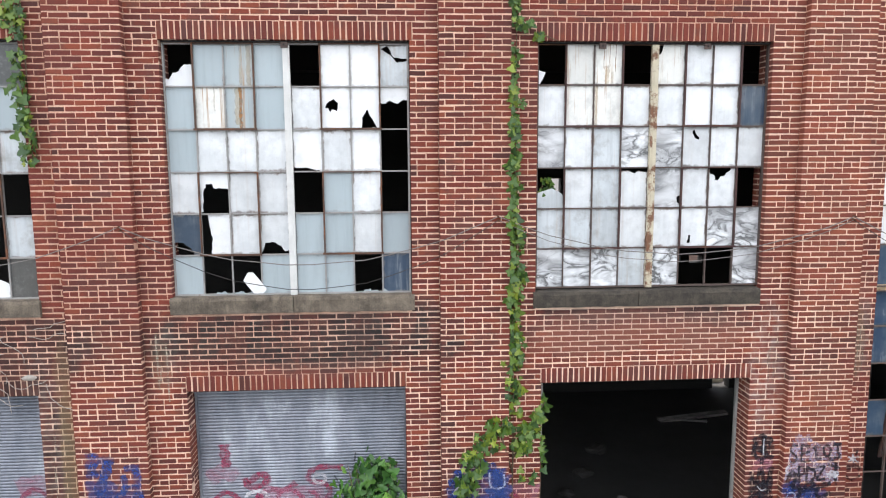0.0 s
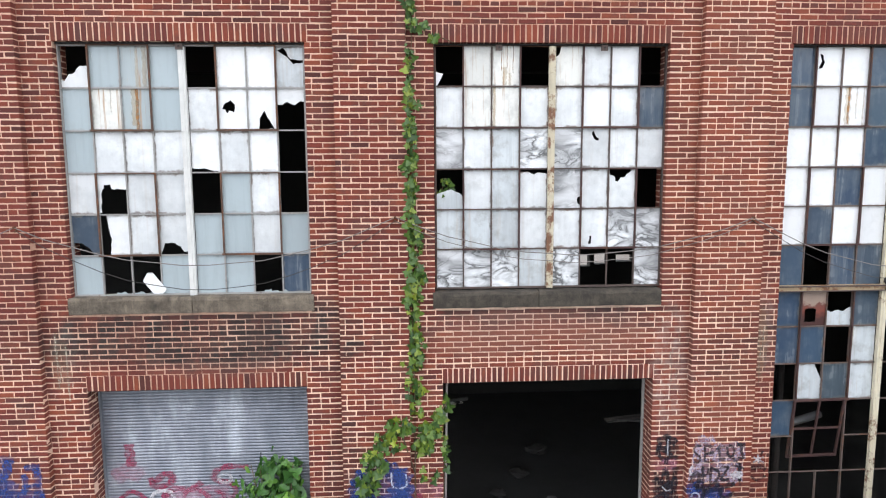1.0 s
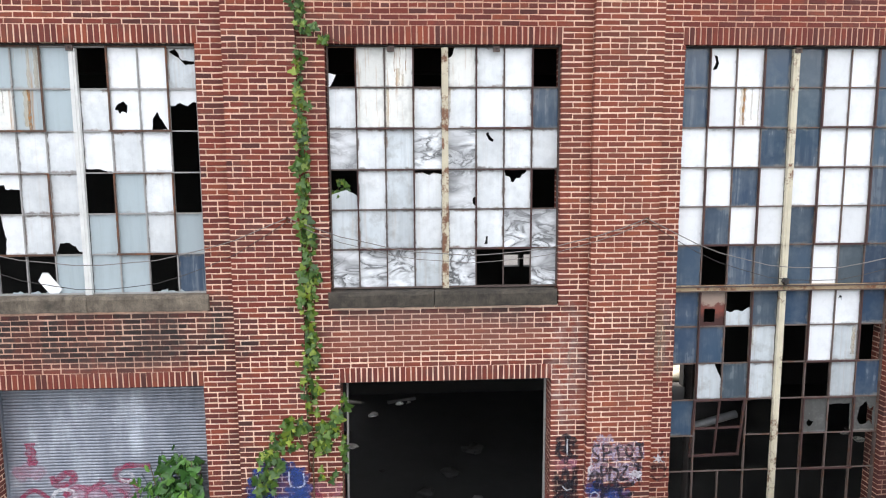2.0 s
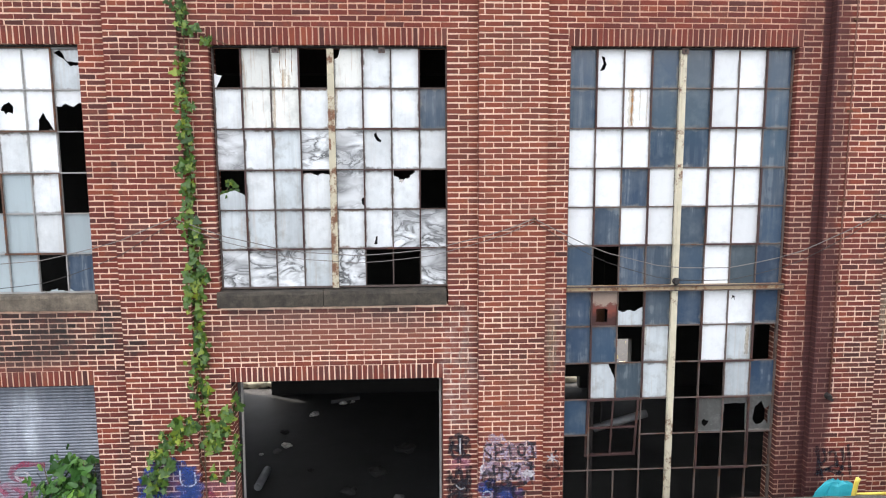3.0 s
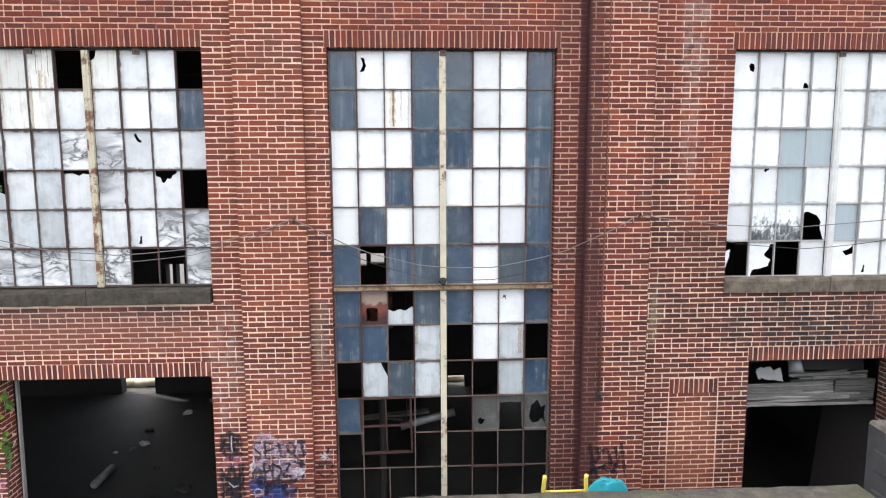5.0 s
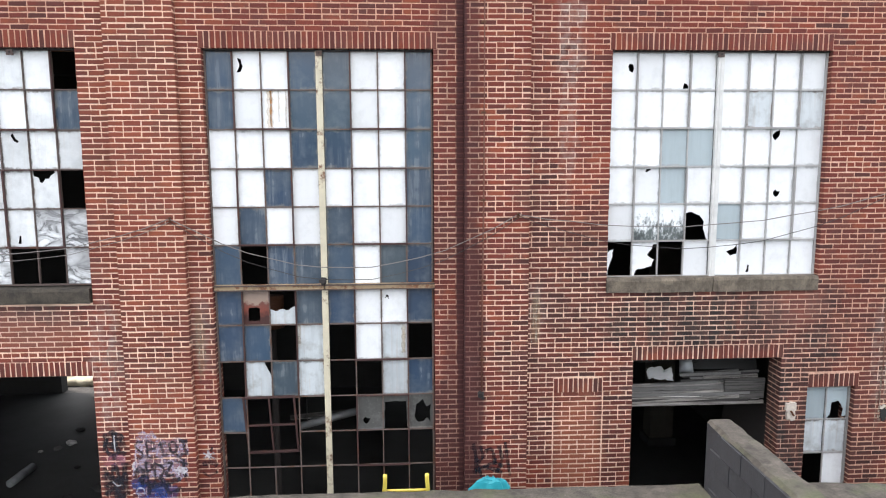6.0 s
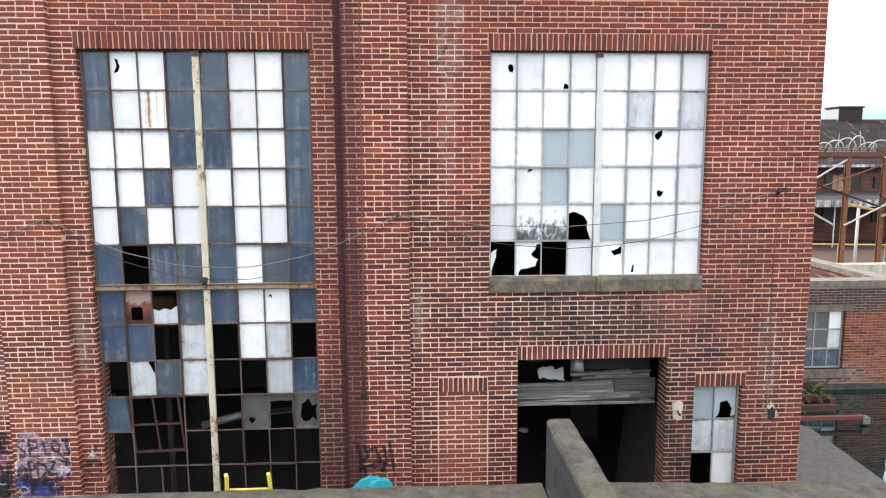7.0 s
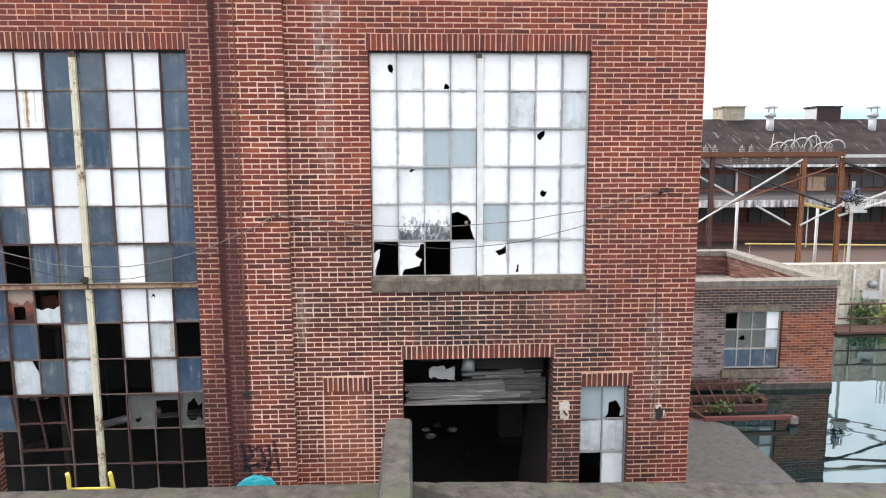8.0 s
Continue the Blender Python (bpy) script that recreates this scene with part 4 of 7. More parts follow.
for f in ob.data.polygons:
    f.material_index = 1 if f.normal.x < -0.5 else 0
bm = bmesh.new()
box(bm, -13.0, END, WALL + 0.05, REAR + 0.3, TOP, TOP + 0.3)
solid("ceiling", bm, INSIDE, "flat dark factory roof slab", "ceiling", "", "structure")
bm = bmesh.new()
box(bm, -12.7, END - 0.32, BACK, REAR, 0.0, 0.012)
solid("floor", bm, INSIDE_FLOOR, "dirty concrete shop floor, darkened for indoor shade", "floor", "", "structure")


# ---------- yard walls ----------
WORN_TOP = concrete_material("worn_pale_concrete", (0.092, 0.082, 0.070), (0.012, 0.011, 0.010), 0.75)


def slate_block_material():
    """Dark slate-grey concrete blocks with chalky white bloom."""
    m = Mat("dark_slate_block", 0.75)
    o = m.t.nodes.new("ShaderNodeObjectInfo")
    n = m.noise(5, 7, 0.7)
    c = m.ramp(n, [(0.3, (0.008, 0.009, 0.012)), (0.6, (0.019, 0.021, 0.026)), (0.8, (0.034, 0.036, 0.043))])
    c = m.mix(m.math("MULTIPLY", o.outputs["Random"], 0.35), c, (0.032, 0.034, 0.040))
    c = m.mix(m.ramp(m.noise(2.2, 7, 0.75), [(0.60, 0.0), (0.68, 0.75)]), c, (0.22, 0.23, 0.25))
    m.bump(m.noise(50, 5, 0.7), 0.5, 0.008)
    return m.done(c)


BLOCK = slate_block_material()

def rough_wall(name, x0, x1, y0, y1, z1, label, seed, along="x", tilt=0.0):
    """A cast concrete wall with a worn, uneven top."""
    rng = random.Random(seed)
    bm = bmesh.new()
    lo, hi = (x0, x1) if along == "x" else (y0, y1)
    n = max(4, int((hi - lo) / 0.11))
    rows = []
    for i in range(n + 1):
        u = lo + (hi - lo) * i / n
        zz = z1 + tilt * i / n + 0.018 * noise.noise(Vector((u * 0.9, seed, 0))) + 0.012 * noise.noise(Vector((u * 4.3, seed, 2))) + rng.uniform(-0.006, 0.006)
        c0, c1 = (y0, y1) if along == "x" else (x0, x1)
        ch = 0.022 + 0.03 * abs(noise.noise(Vector((u * 3.1, seed, 4)))) + rng.uniform(0, 0.012)
        ch2 = 0.022 + 0.03 * abs(noise.noise(Vector((u * 3.1, seed, 9)))) + rng.uniform(0, 0.012)
        prof = [(c0, 0), (c0, zz - ch), (c0 + ch * 0.8, zz), ((c0 + c1) / 2, zz + 0.004), (c1 - ch2 * 0.8, zz), (c1, zz - ch2), (c1, 0)]
        rows.append([bm.verts.new((u, c, z) if along == "x" else (c, u, z)) for c, z in prof])
    for p, q in zip(rows, rows[1:]):
        for k in range(6):
            bm.faces.new((p[k], p[k + 1], q[k + 1], q[k]))
    bm.faces.new(rows[0])
    bm.faces.new(rows[-1][::-1])
    ob = solid(name, bm, CONCRETE, label, "wall", "", "structure")
    # upward faces get a colour of their own, apart from the sides
    ob.data.materials.append(WORN_TOP)
    for f in ob.data.polygons:
        f.material_index = 1 if f.normal.z > 0.5 else 0
    return ob


rough_wall("yard_wall", 5.38, 10.9, -2.78, -2.4, 2.735, "low stained concrete yard wall with a worn top", 3, "x", -0.02)
rough_wall("yard_wall_east", 11.19, 16.6, -2.8, -2.4, 2.715, "low stained concrete yard wall with a worn top", 5, "x", -0.16)
cross_wall = rough_wall("cross_wall", 10.930, 11.182, -8.2, -2.485, 3.403, "taller concrete cross wall with a pale worn top", 8, "y")

bm = bmesh.new()
for v0, v1 in (((0.006, 0.003), (0.391, 0.197)),):
    back = [bm.verts.new((0.024, y, z)) for y, z in ((0, 0), (0.397, 0), (0.397, 0.2), (0, 0.2))]
    face = [bm.verts.new((0.0, y, z)) for y, z in ((v0[0], v0[1]), (v1[0], v0[1]), (v1[0], v1[1]), (v0[0], v1[1]))]
    bm.faces.new(face)
    for i in range(4):
        bm.faces.new((back[i], back[(i + 1) % 4], face[(i + 1) % 4], face[i]))
block = finish(bm, "block", BLOCK)
cross_wall.data.materials[0] = BLOCK
rng = random.Random(14)
for k in range(16):
    y = -8.2 + (0.2 if k % 2 else 0.0)
    while y < -2.9:
        piece("block", block, cross_wall, Matrix.Translation((10.910 + rng.uniform(0, 0.004), y + 0.002, 0.155 + k * 0.2005)))
        y += 0.4

# water
bm = bmesh.new()
box(bm, 15.08, 29.6, -12.6, 13.6, -1.2, 0.17)
wm = Mat("still_water", 0.02)
wm.put(wm.b.inputs["Base Color"], (0.004, 0.013, 0.013))
wm.b.inputs["IOR"].default_value = 2.5
wm.put(wm.b.inputs["Specular Tint"], (0.72, 0.97, 1.0, 1.0))
wm.bump(wm.noise(1.0, 2, 0.5, wm.scaled(0.5, 1.1, 1)), 0.05, 0.1)
solid("water", bm, wm.done(), "still dark water reflecting the sky", "water", "", "structure")


# ---------- details on the front ----------
def flat(name, color, alpha, rough=0.6, scale=9.0, lo=0.42, hi=0.58):
    """Sprayed paint that lets the brick show through in places."""
    m = Mat(name, rough)
    a = m.math("MULTIPLY", m.ramp(m.math("ADD", m.math("MULTIPLY", m.noise(scale, 5, 0.7), 0.6), m.math("MULTIPLY", m.noise(scale * 5, 4, 0.7), 0.4)), [(lo, 0.25), (hi, 1.0)]), alpha)
    m.put(m.b.inputs["Alpha"], a)
    return m.done(color)


SPRAY_BLUE = flat("blue_spray_paint", (0.018, 0.052, 0.22), 0.88)
BLUE_MIST = flat("thin_blue_spray_paint", (0.03, 0.07, 0.26), 0.62, 0.6, 4.0, 0.4, 0.6)
SPRAY_BLACK = flat("black_spray_paint", (0.012, 0.010, 0.018), 1.0)
SPRAY_LILAC = flat("lilac_spray_paint", (0.52, 0.45, 0.60), 0.62, 0.7, 5.0, 0.45, 0.62)
SPRAY_WHITE = flat("white_spray_paint", (0.72, 0.70, 0.74), 0.75)
SPRAY_PINK = flat("crimson_spray_paint", (0.30, 0.03, 0.085), 0.8)
SPRAY_PINK_MIST = flat("thin_pink_spray_paint", (0.52, 0.20, 0.30), 0.45, 0.7, 4.0, 0.45, 0.6)
RUST = paint_material("rusty_iron", (0.13, 0.055, 0.030), 0.9, 0.85, 0.4)
CABLE = plain("grey_cable_sheath", (0.20, 0.18, 0.17), 0.6, 0.4, 20)
CABLE_DARK = plain("dark_cable_sheath", (0.035, 0.03, 0.03), 0.6, 0.4, 20)
CONDUIT = paint_material("red_oxide_conduit_paint", (0.19, 0.072, 0.050), 0.6, 0.6, 0.55)


def ribbon(bm, pts, w, y):
    """A painted stroke through points (x, z), lying flat at y."""
    fine = []
    n = len(pts)
    for i in range(n - 1):
        p0, p1, p2, p3 = pts[max(i - 1, 0)], pts[i], pts[i + 1], pts[min(i + 2, n - 1)]
        for k in range(5):
            t = k / 5
            fine.append(tuple(0.5 * (2 * b + (c - a) * t + (2 * a - 5 * b + 4 * c - d) * t * t + (3 * b - a - 3 * c + d) * t ** 3) for a, b, c, d in zip(p0, p1, p2, p3)))
    fine.append(pts[-1])
    prev = None
    for i, (x, z) in enumerate(fine):
        a, b = fine[max(i - 1, 0)], fine[min(i + 1, len(fine) - 1)]
        dx, dz = b[0] - a[0], b[1] - a[1]
        d = math.hypot(dx, dz) or 1
        ww = w * (0.5 + 0.12 * math.sin(i * 1.7 + x * 9))
        cur = [bm.verts.new((x - dz / d * ww, y, z + dx / d * ww)), bm.verts.new((x + dz / d * ww, y, z - dx / d * ww))]
        if prev:
            bm.faces.new((prev[0], prev[1], cur[1], cur[0]))
        prev = cur


def graffiti(label, strokes):
    """strokes: (material, width, y, points in x and z), each colour one part."""
    ob = thing("graffiti", label, "graffiti", (0, 0, 0), "graffiti")
    for j, (mat, w, y, pts) in enumerate(strokes):
        bm = bmesh.new()
        ribbon(bm, pts, w, y - 0.0003 * j)
        part("stroke", bm, mat, ob)
    return ob


def loop(cx, cz, rx, rz, a0=0, a1=360, n=9):
    return [(cx + rx * math.cos(radians(a0 + (a1 - a0) * i / n)), cz + rz * math.sin(radians(a0 + (a1 - a0) * i / n))) for i in range(n + 1)]


Y_P, Y_W = FACE - 0.005, WALL - 0.006
graffiti("blue spray-painted letters on a brick pilaster", [
    (SPRAY_BLUE, 0.13, Y_P, [(-4.2, 2.46), (-4.21, 2.3), (-4.2, 2.14)]), (SPRAY_BLUE, 0.1, Y_P, [(-4.14, 2.37), (-4.04, 2.36), (-3.94, 2.35)]), (SPRAY_BLUE, 0.12, Y_P, [(-4.0, 2.36), (-4.06, 2.18), (-4.16, 1.92)]),
    (SPRAY_BLUE, 0.12, Y_P, [(-4.16, 1.95), (-4.04, 1.92), (-3.92, 1.91)]), (SPRAY_BLUE, 0.08, Y_P, [(-3.83, 2.24), (-3.74, 2.26), (-3.65, 2.25)]), (SPRAY_BLUE, 0.1, Y_P, [(-3.69, 2.25), (-3.68, 2.14), (-3.69, 2.02)]),
    (SPRAY_BLUE, 0.08, Y_P, [(-3.85, 2.17), (-3.83, 2.04), (-3.87, 1.91)]), (SPRAY_BLUE, 0.05, Y_P, [(-3.81, 2.02), (-3.67, 2.02)]), (BLUE_MIST, 0.12, Y_P, [(-4.29, 2.04), (-4.1, 2.06), (-3.92, 2.0)]),
    (BLUE_MIST, 0.3, Y_P, [(-4.28, 1.85), (-3.95, 1.8), (-3.6, 1.86)]), (SPRAY_BLUE, 0.14, Y_P, [(-4.2, 1.8), (-4.1, 1.65), (-4.12, 1.5)]), (SPRAY_BLUE, 0.12, Y_P, [(-3.7, 1.95), (-3.66, 1.75), (-3.7, 1.55)])])
graffiti("dark blue spray-painted ring on a brick pilaster", [
    (SPRAY_BLUE, 0.2, Y_P, loop(0.46, 1.76, 0.3, 0.36, -10, 190)), (SPRAY_BLUE, 0.16, Y_P, [(0.72, 2.1), (0.74, 1.8), (0.72, 1.5)]), (SPRAY_BLUE, 0.34, Y_P, [(0.14, 1.6), (0.4, 1.56), (0.74, 1.55)]),
    (SPRAY_BLUE, 0.12, Y_P, [(0.2, 1.95), (0.34, 1.8), (0.3, 1.62)]), (BLUE_MIST, 0.62, Y_P, [(0.42, 2.06), (0.44, 1.8), (0.44, 1.5)]), (BLUE_MIST, 0.3, Y_P, [(0.7, 2.0), (0.72, 1.8), (0.7, 1.5)]), (SPRAY_WHITE, 0.02, Y_P, [(0.6, 2.05), (0.62, 1.86), (0.78, 1.86), (0.78, 2.02)]), (SPRAY_WHITE, 0.03, Y_P, [(0.2, 2.02), (0.22, 1.9), (0.14, 1.78)])])
graffiti("thin pink spray mist low on the brick wall", [(SPRAY_PINK_MIST, 0.3, Y_W, [(0.86, 1.7), (1.05, 1.72), (1.22, 1.68)]), (SPRAY_PINK, 0.05, Y_W, [(0.9, 1.72), (0.98, 1.66), (0.92, 1.6)])])
INK = 0.026
graffiti("black and violet tag with blue fill on a pilaster", [
    (SPRAY_LILAC, 0.24, Y_P, [(4.46, 2.22), (4.77, 2.18), (5.14, 2.2)]), (SPRAY_LILAC, 0.28, Y_P, [(4.42, 1.95), (4.77, 1.9), (5.12, 1.91)]), (SPRAY_LILAC, 0.1, Y_P, [(4.55, 2.42), (4.6, 2.33), (4.72, 2.38)]),
    (SPRAY_BLUE, 0.2, Y_P, [(4.44, 1.62), (4.5, 1.72), (4.57, 1.66)]), (SPRAY_BLUE, 0.24, Y_P, [(4.45, 1.53), (4.62, 1.6), (4.84, 1.55)]), (BLUE_MIST, 0.2, Y_P, [(4.72, 1.71), (4.79, 1.62), (4.97, 1.54)]),
    (SPRAY_BLACK, INK, Y_P, [(4.56, 2.28), (4.48, 2.27), (4.46, 2.22), (4.51, 2.16), (4.55, 2.11), (4.52, 2.05), (4.47, 2.06)]),
    (SPRAY_BLACK, INK, Y_P, [(4.60, 2.29), (4.61, 2.17), (4.62, 2.06), (4.74, 2.07)]), (SPRAY_BLACK, 0.035, Y_P, [(4.60, 2.29), (4.66, 2.27), (4.71, 2.26)]), (SPRAY_BLACK, 0.035, Y_P, [(4.61, 2.17), (4.67, 2.18), (4.72, 2.19)]),
    (SPRAY_BLACK, 0.035, Y_P, [(4.79, 2.28), (4.80, 2.17), (4.82, 2.08), (4.87, 2.11)]), (SPRAY_BLACK, INK, Y_P, [(4.75, 2.23), (4.86, 2.26)]),
    (SPRAY_BLACK, 0.032, Y_P, [(4.94, 2.28), (4.90, 2.23), (4.92, 2.14), (4.97, 2.13), (4.99, 2.21), (4.94, 2.28)]), (SPRAY_BLACK, 0.05, Y_P, [(5.02, 2.28), (5.09, 2.28), (5.13, 2.26)]),
    (SPRAY_BLACK, 0.035, Y_P, [(5.08, 2.27), (5.09, 2.17), (5.12, 2.11), (5.04, 2.10)]), (SPRAY_BLACK, INK, Y_P, [(4.98, 2.11), (5.00, 2.05)]),
    (SPRAY_WHITE, INK, Y_P, [(4.46, 2.02), (4.42, 1.97), (4.43, 1.91), (4.48, 1.89)]), (SPRAY_BLACK, 0.032, Y_P, [(4.58, 2.01), (4.59, 1.89), (4.60, 1.77)]), (SPRAY_BLACK, INK, Y_P, [(4.58, 1.99), (4.65, 1.98), (4.65, 1.90), (4.59, 1.88)]),
    (SPRAY_BLACK, 0.034, Y_P, [(4.69, 1.99), (4.70, 1.77), (4.78, 1.82), (4.80, 1.92), (4.69, 1.99)]), (SPRAY_BLACK, 0.034, Y_P, [(4.81, 1.97), (4.92, 1.98), (4.83, 1.82), (4.94, 1.82)]),
    (SPRAY_BLACK, 0.032, Y_P, [(4.96, 2.01), (5.04, 1.99), (5.13, 1.96)]), (SPRAY_BLACK, 0.034, Y_P, [(5.08, 2.04), (5.07, 1.90), (5.09, 1.73)]), (SPRAY_BLACK, INK, Y_P, [(4.99, 2.10), (5.07, 2.01)]),
    (SPRAY_BLACK, 0.06, Y_P, [(4.44, 1.78), (4.48, 1.91), (4.54, 1.89), (4.54, 1.78)]), (SPRAY_BLACK, 0.07, Y_P, [(4.48, 1.76), (4.60, 1.72), (4.82, 1.75)]), (SPRAY_BLACK, 0.07, Y_P, [(4.60, 1.66), (4.79, 1.70), (5.02, 1.76)]),
    (SPRAY_BLACK, 0.05, Y_P, [(4.59, 1.76), (4.61, 1.65), (4.60, 1.55)]), (SPRAY_BLACK, 0.05, Y_P, [(4.82, 1.70), (4.87, 1.57), (5.02, 1.64)]), (SPRAY_WHITE, 0.09, Y_P, [(4.97, 1.85), (5.04, 1.89), (5.10, 1.85)]), (SPRAY_WHITE, 0.02, Y_P, loop(4.5, 1.6, 0.05, 0.05))])
graffiti("black sprayed strokes on the brick beside the doorway", [
    (SPRAY_BLACK, 0.09, Y_W, [(4.02, 2.3), (4.14, 2.36), (4.27, 2.28)]), (SPRAY_BLACK, 0.06, Y_W, [(4.05, 2.3), (4.03, 2.15), (4.12, 2.06), (4.2, 2.1)]), (SPRAY_BLACK, 0.06, Y_W, [(4.16, 2.32), (4.2, 2.12), (4.3, 2.08)]),
    (SPRAY_BLACK, 0.05, Y_W, [(4.0, 1.9), (4.08, 1.74), (4.14, 1.95), (4.2, 1.7), (4.28, 1.9)]), (SPRAY_BLACK, 0.06, Y_W, [(4.02, 1.62), (4.14, 1.7), (4.28, 1.6)]), (SPRAY_BLACK, 0.05, Y_W, [(4.0, 1.5), (4.1, 1.6), (4.2, 1.48), (4.3, 1.56)]),
    (SPRAY_PINK_MIST, 0.16, Y_W, [(4.0, 1.98), (4.15, 2.0), (4.28, 1.97)]), (SPRAY_BLACK, 0.1, Y_W, [(4.02, 2.24), (4.14, 2.2), (4.3, 2.22)]), (SPRAY_BLACK, 0.05, Y_W, [(4.15, 2.38), (4.15, 2.2), (4.14, 2.0)]),
    (SPRAY_BLACK, 0.14, Y_W, [(4.04, 1.82), (4.06, 1.66), (4.05, 1.5)]), (SPRAY_BLACK, 0.12, Y_W, [(4.16, 1.78), (4.18, 1.62), (4.17, 1.46)]), (SPRAY_BLACK, 0.08, Y_W, [(4.27, 1.96), (4.26, 1.7), (4.28, 1.5)]),
    (SPRAY_WHITE, 0.018, Y_W, [(4.16, 2.34), (4.155, 2.24), (4.16, 2.12)]), (SPRAY_WHITE, 0.016, Y_W, [(4.1, 1.7), (4.16, 1.64), (4.22, 1.66)])])
graffiti("small white starburst and black scrawl on brick", [
    (SPRAY_WHITE, 0.03, Y_W, [(5.3, 1.99), (5.44, 2.06)]), (SPRAY_WHITE, 0.03, Y_W, [(5.36, 2.1), (5.38, 1.97)]), (SPRAY_WHITE, 0.025, Y_W, [(5.3, 2.06), (5.45, 1.98)]),
    (SPRAY_BLACK, 0.06, Y_W, [(5.28, 1.9), (5.38, 1.93), (5.48, 1.89)]), (SPRAY_BLACK, 0.03, Y_W, [(5.28, 1.8), (5.36, 1.74), (5.48, 1.8)]), (SPRAY_BLACK, 0.03, Y_W, [(5.4, 2.08), (5.42, 2.14)])])
graffiti("faded black strokes near the foot of a pilaster", [
    (SPRAY_BLACK, 0.05, Y_P, [(8.89, 2.14), (8.93, 1.91), (8.91, 1.71)]), (SPRAY_BLACK, 0.04, Y_P, [(8.98, 2.11), (9.02, 1.95), (8.96, 1.86), (9.00, 1.67)]), (SPRAY_BLACK, 0.05, Y_P, [(9.05, 2.02), (9.14, 2.05), (9.19, 1.83)]),
    (SPRAY_BLACK, 0.05, Y_P, [(9.23, 2.10), (9.28, 1.91), (9.21, 1.72)]), (SPRAY_BLACK, 0.06, Y_P, [(8.91, 1.75), (9.07, 1.80), (9.28, 1.72)]), (SPRAY_BLACK, 0.04, Y_P, [(9.32, 2.15), (9.35, 1.91), (9.39, 1.67)]), (SPRAY_BLACK, 0.04, Y_P, [(9.02, 1.80), (9.19, 1.87), (9.30, 1.80)])])
Y_S = 0.378
graffiti("crimson sprayed lettering on the roller shutter", [
    (SPRAY_PINK, 0.12, Y_S, [(-2.74, 2.36), (-2.73, 2.2), (-2.72, 2.05)]), (SPRAY_PINK_MIST, 0.2, Y_S, [(-2.95, 1.9), (-2.75, 2.0), (-2.6, 1.9)]), (SPRAY_PINK, 0.06, Y_S, [(-2.95, 1.55), (-2.75, 1.72), (-2.55, 1.6)]),
    (SPRAY_PINK, 0.08, Y_S, [(-2.5, 1.9), (-2.42, 1.76), (-2.2, 1.86), (-2.3, 1.95), (-2.45, 1.82)]), (SPRAY_PINK, 0.08, Y_S, [(-2.36, 1.62), (-2.2, 1.74), (-2.0, 1.72), (-1.85, 1.82)]),
    (SPRAY_PINK, 0.06, Y_S, [(-2.1, 1.55), (-2.05, 1.7), (-1.9, 1.72), (-1.76, 1.6)]), (SPRAY_PINK, 0.07, Y_S, [(-1.25, 2.0), (-1.5, 2.02), (-1.66, 1.96), (-1.68, 1.84), (-1.5, 1.8), (-1.42, 1.68), (-1.5, 1.5)]),
    (SPRAY_PINK, 0.05, Y_S, [(-1.7, 1.7), (-1.58, 1.64), (-1.62, 1.5)]), (SPRAY_PINK_MIST, 0.25, Y_S, [(-2.3, 1.66), (-1.9, 1.62), (-1.5, 1.7)]), (SPRAY_BLACK, 0.02, Y_S, [(-1.36, 1.9), (-1.26, 1.7), (-1.18, 1.5)]),
    (SPRAY_WHITE, 0.05, Y_S, loop(-2.35, 1.62, 0.14, 0.1)), (SPRAY_WHITE, 0.04, Y_S, loop(-1.55, 1.86, 0.08, 0.06)), (SPRAY_BLACK, 0.022, Y_S, [(-1.08, 2.2), (-1.1, 2.08)])])
graffiti("pale crimson sprayed lettering on the roller shutter", [
    (SPRAY_PINK_MIST, 0.25, Y_S, [(-5.3, 1.85), (-5.1, 1.9), (-4.86, 1.8)]), (SPRAY_PINK, 0.06, Y_S, [(-5.3, 1.7), (-5.1, 1.85), (-4.9, 1.7)])])


def wire(label, pts, r, mat, sag=None):
    """A cable along the front, fixed at points and hanging between them."""
    ob = thing("cable", label, "cable", pts[0], "cables on the front")
    fine = []
    for (x0, y0, z0), (x1, y1, z1) in zip(pts, pts[1:]):
        d = abs(x1 - x0)
        s = sag * (d / 4.385) ** 2
        for k in range(14):
            t = k / 14
            fine.append((x0 + (x1 - x0) * t - pts[0][0], y0 + (y1 - y0) * t - pts[0][1], z0 + (z1 - z0) * t - 4 * s * t * (1 - t) + 0.008 * math.sin(k * 2.3 + x0) - pts[0][2]))
    fine.append(tuple(b - a for a, b in zip(pts[0], pts[-1])))
    bm = bmesh.new()
    tube(bm, fine, r, 6)
    part("cable_run", bm, mat, ob, "", True)
    for p in pts:
        bm = bmesh.new()
        rod(bm, (p[0] - pts[0][0], p[1] - pts[0][1] - 0.02, p[2] - pts[0][2]), (p[0] - pts[0][0], 0.06, p[2] - pts[0][2] + 0.01), 0.012, 8)
        part("hook", bm, RUST, ob)
    return ob


KNOT = [(0.69 + BAY * k, -0.03, z) for k, z in ((-2, 5.17), (-1, 5.17), (0, 5.245), (1, 5.2), (2, 5.215))]
wire("thin pale grey cable sagging between the pilasters", KNOT[:3], 0.006, CABLE, 0.5)
wire("thin pale grey cable sagging between the pilasters", KNOT[2:4], 0.006, CABLE, 0.45)
wire("thin pale grey cable sagging between the pilasters", KNOT[3:], 0.006, CABLE, 0.66)
wire("thin dark cable sagging low across the windows", [(-3.68, -0.02, 5.13), (0.69, -0.02, 5.2)], 0.0045, CABLE_DARK, 0.76)
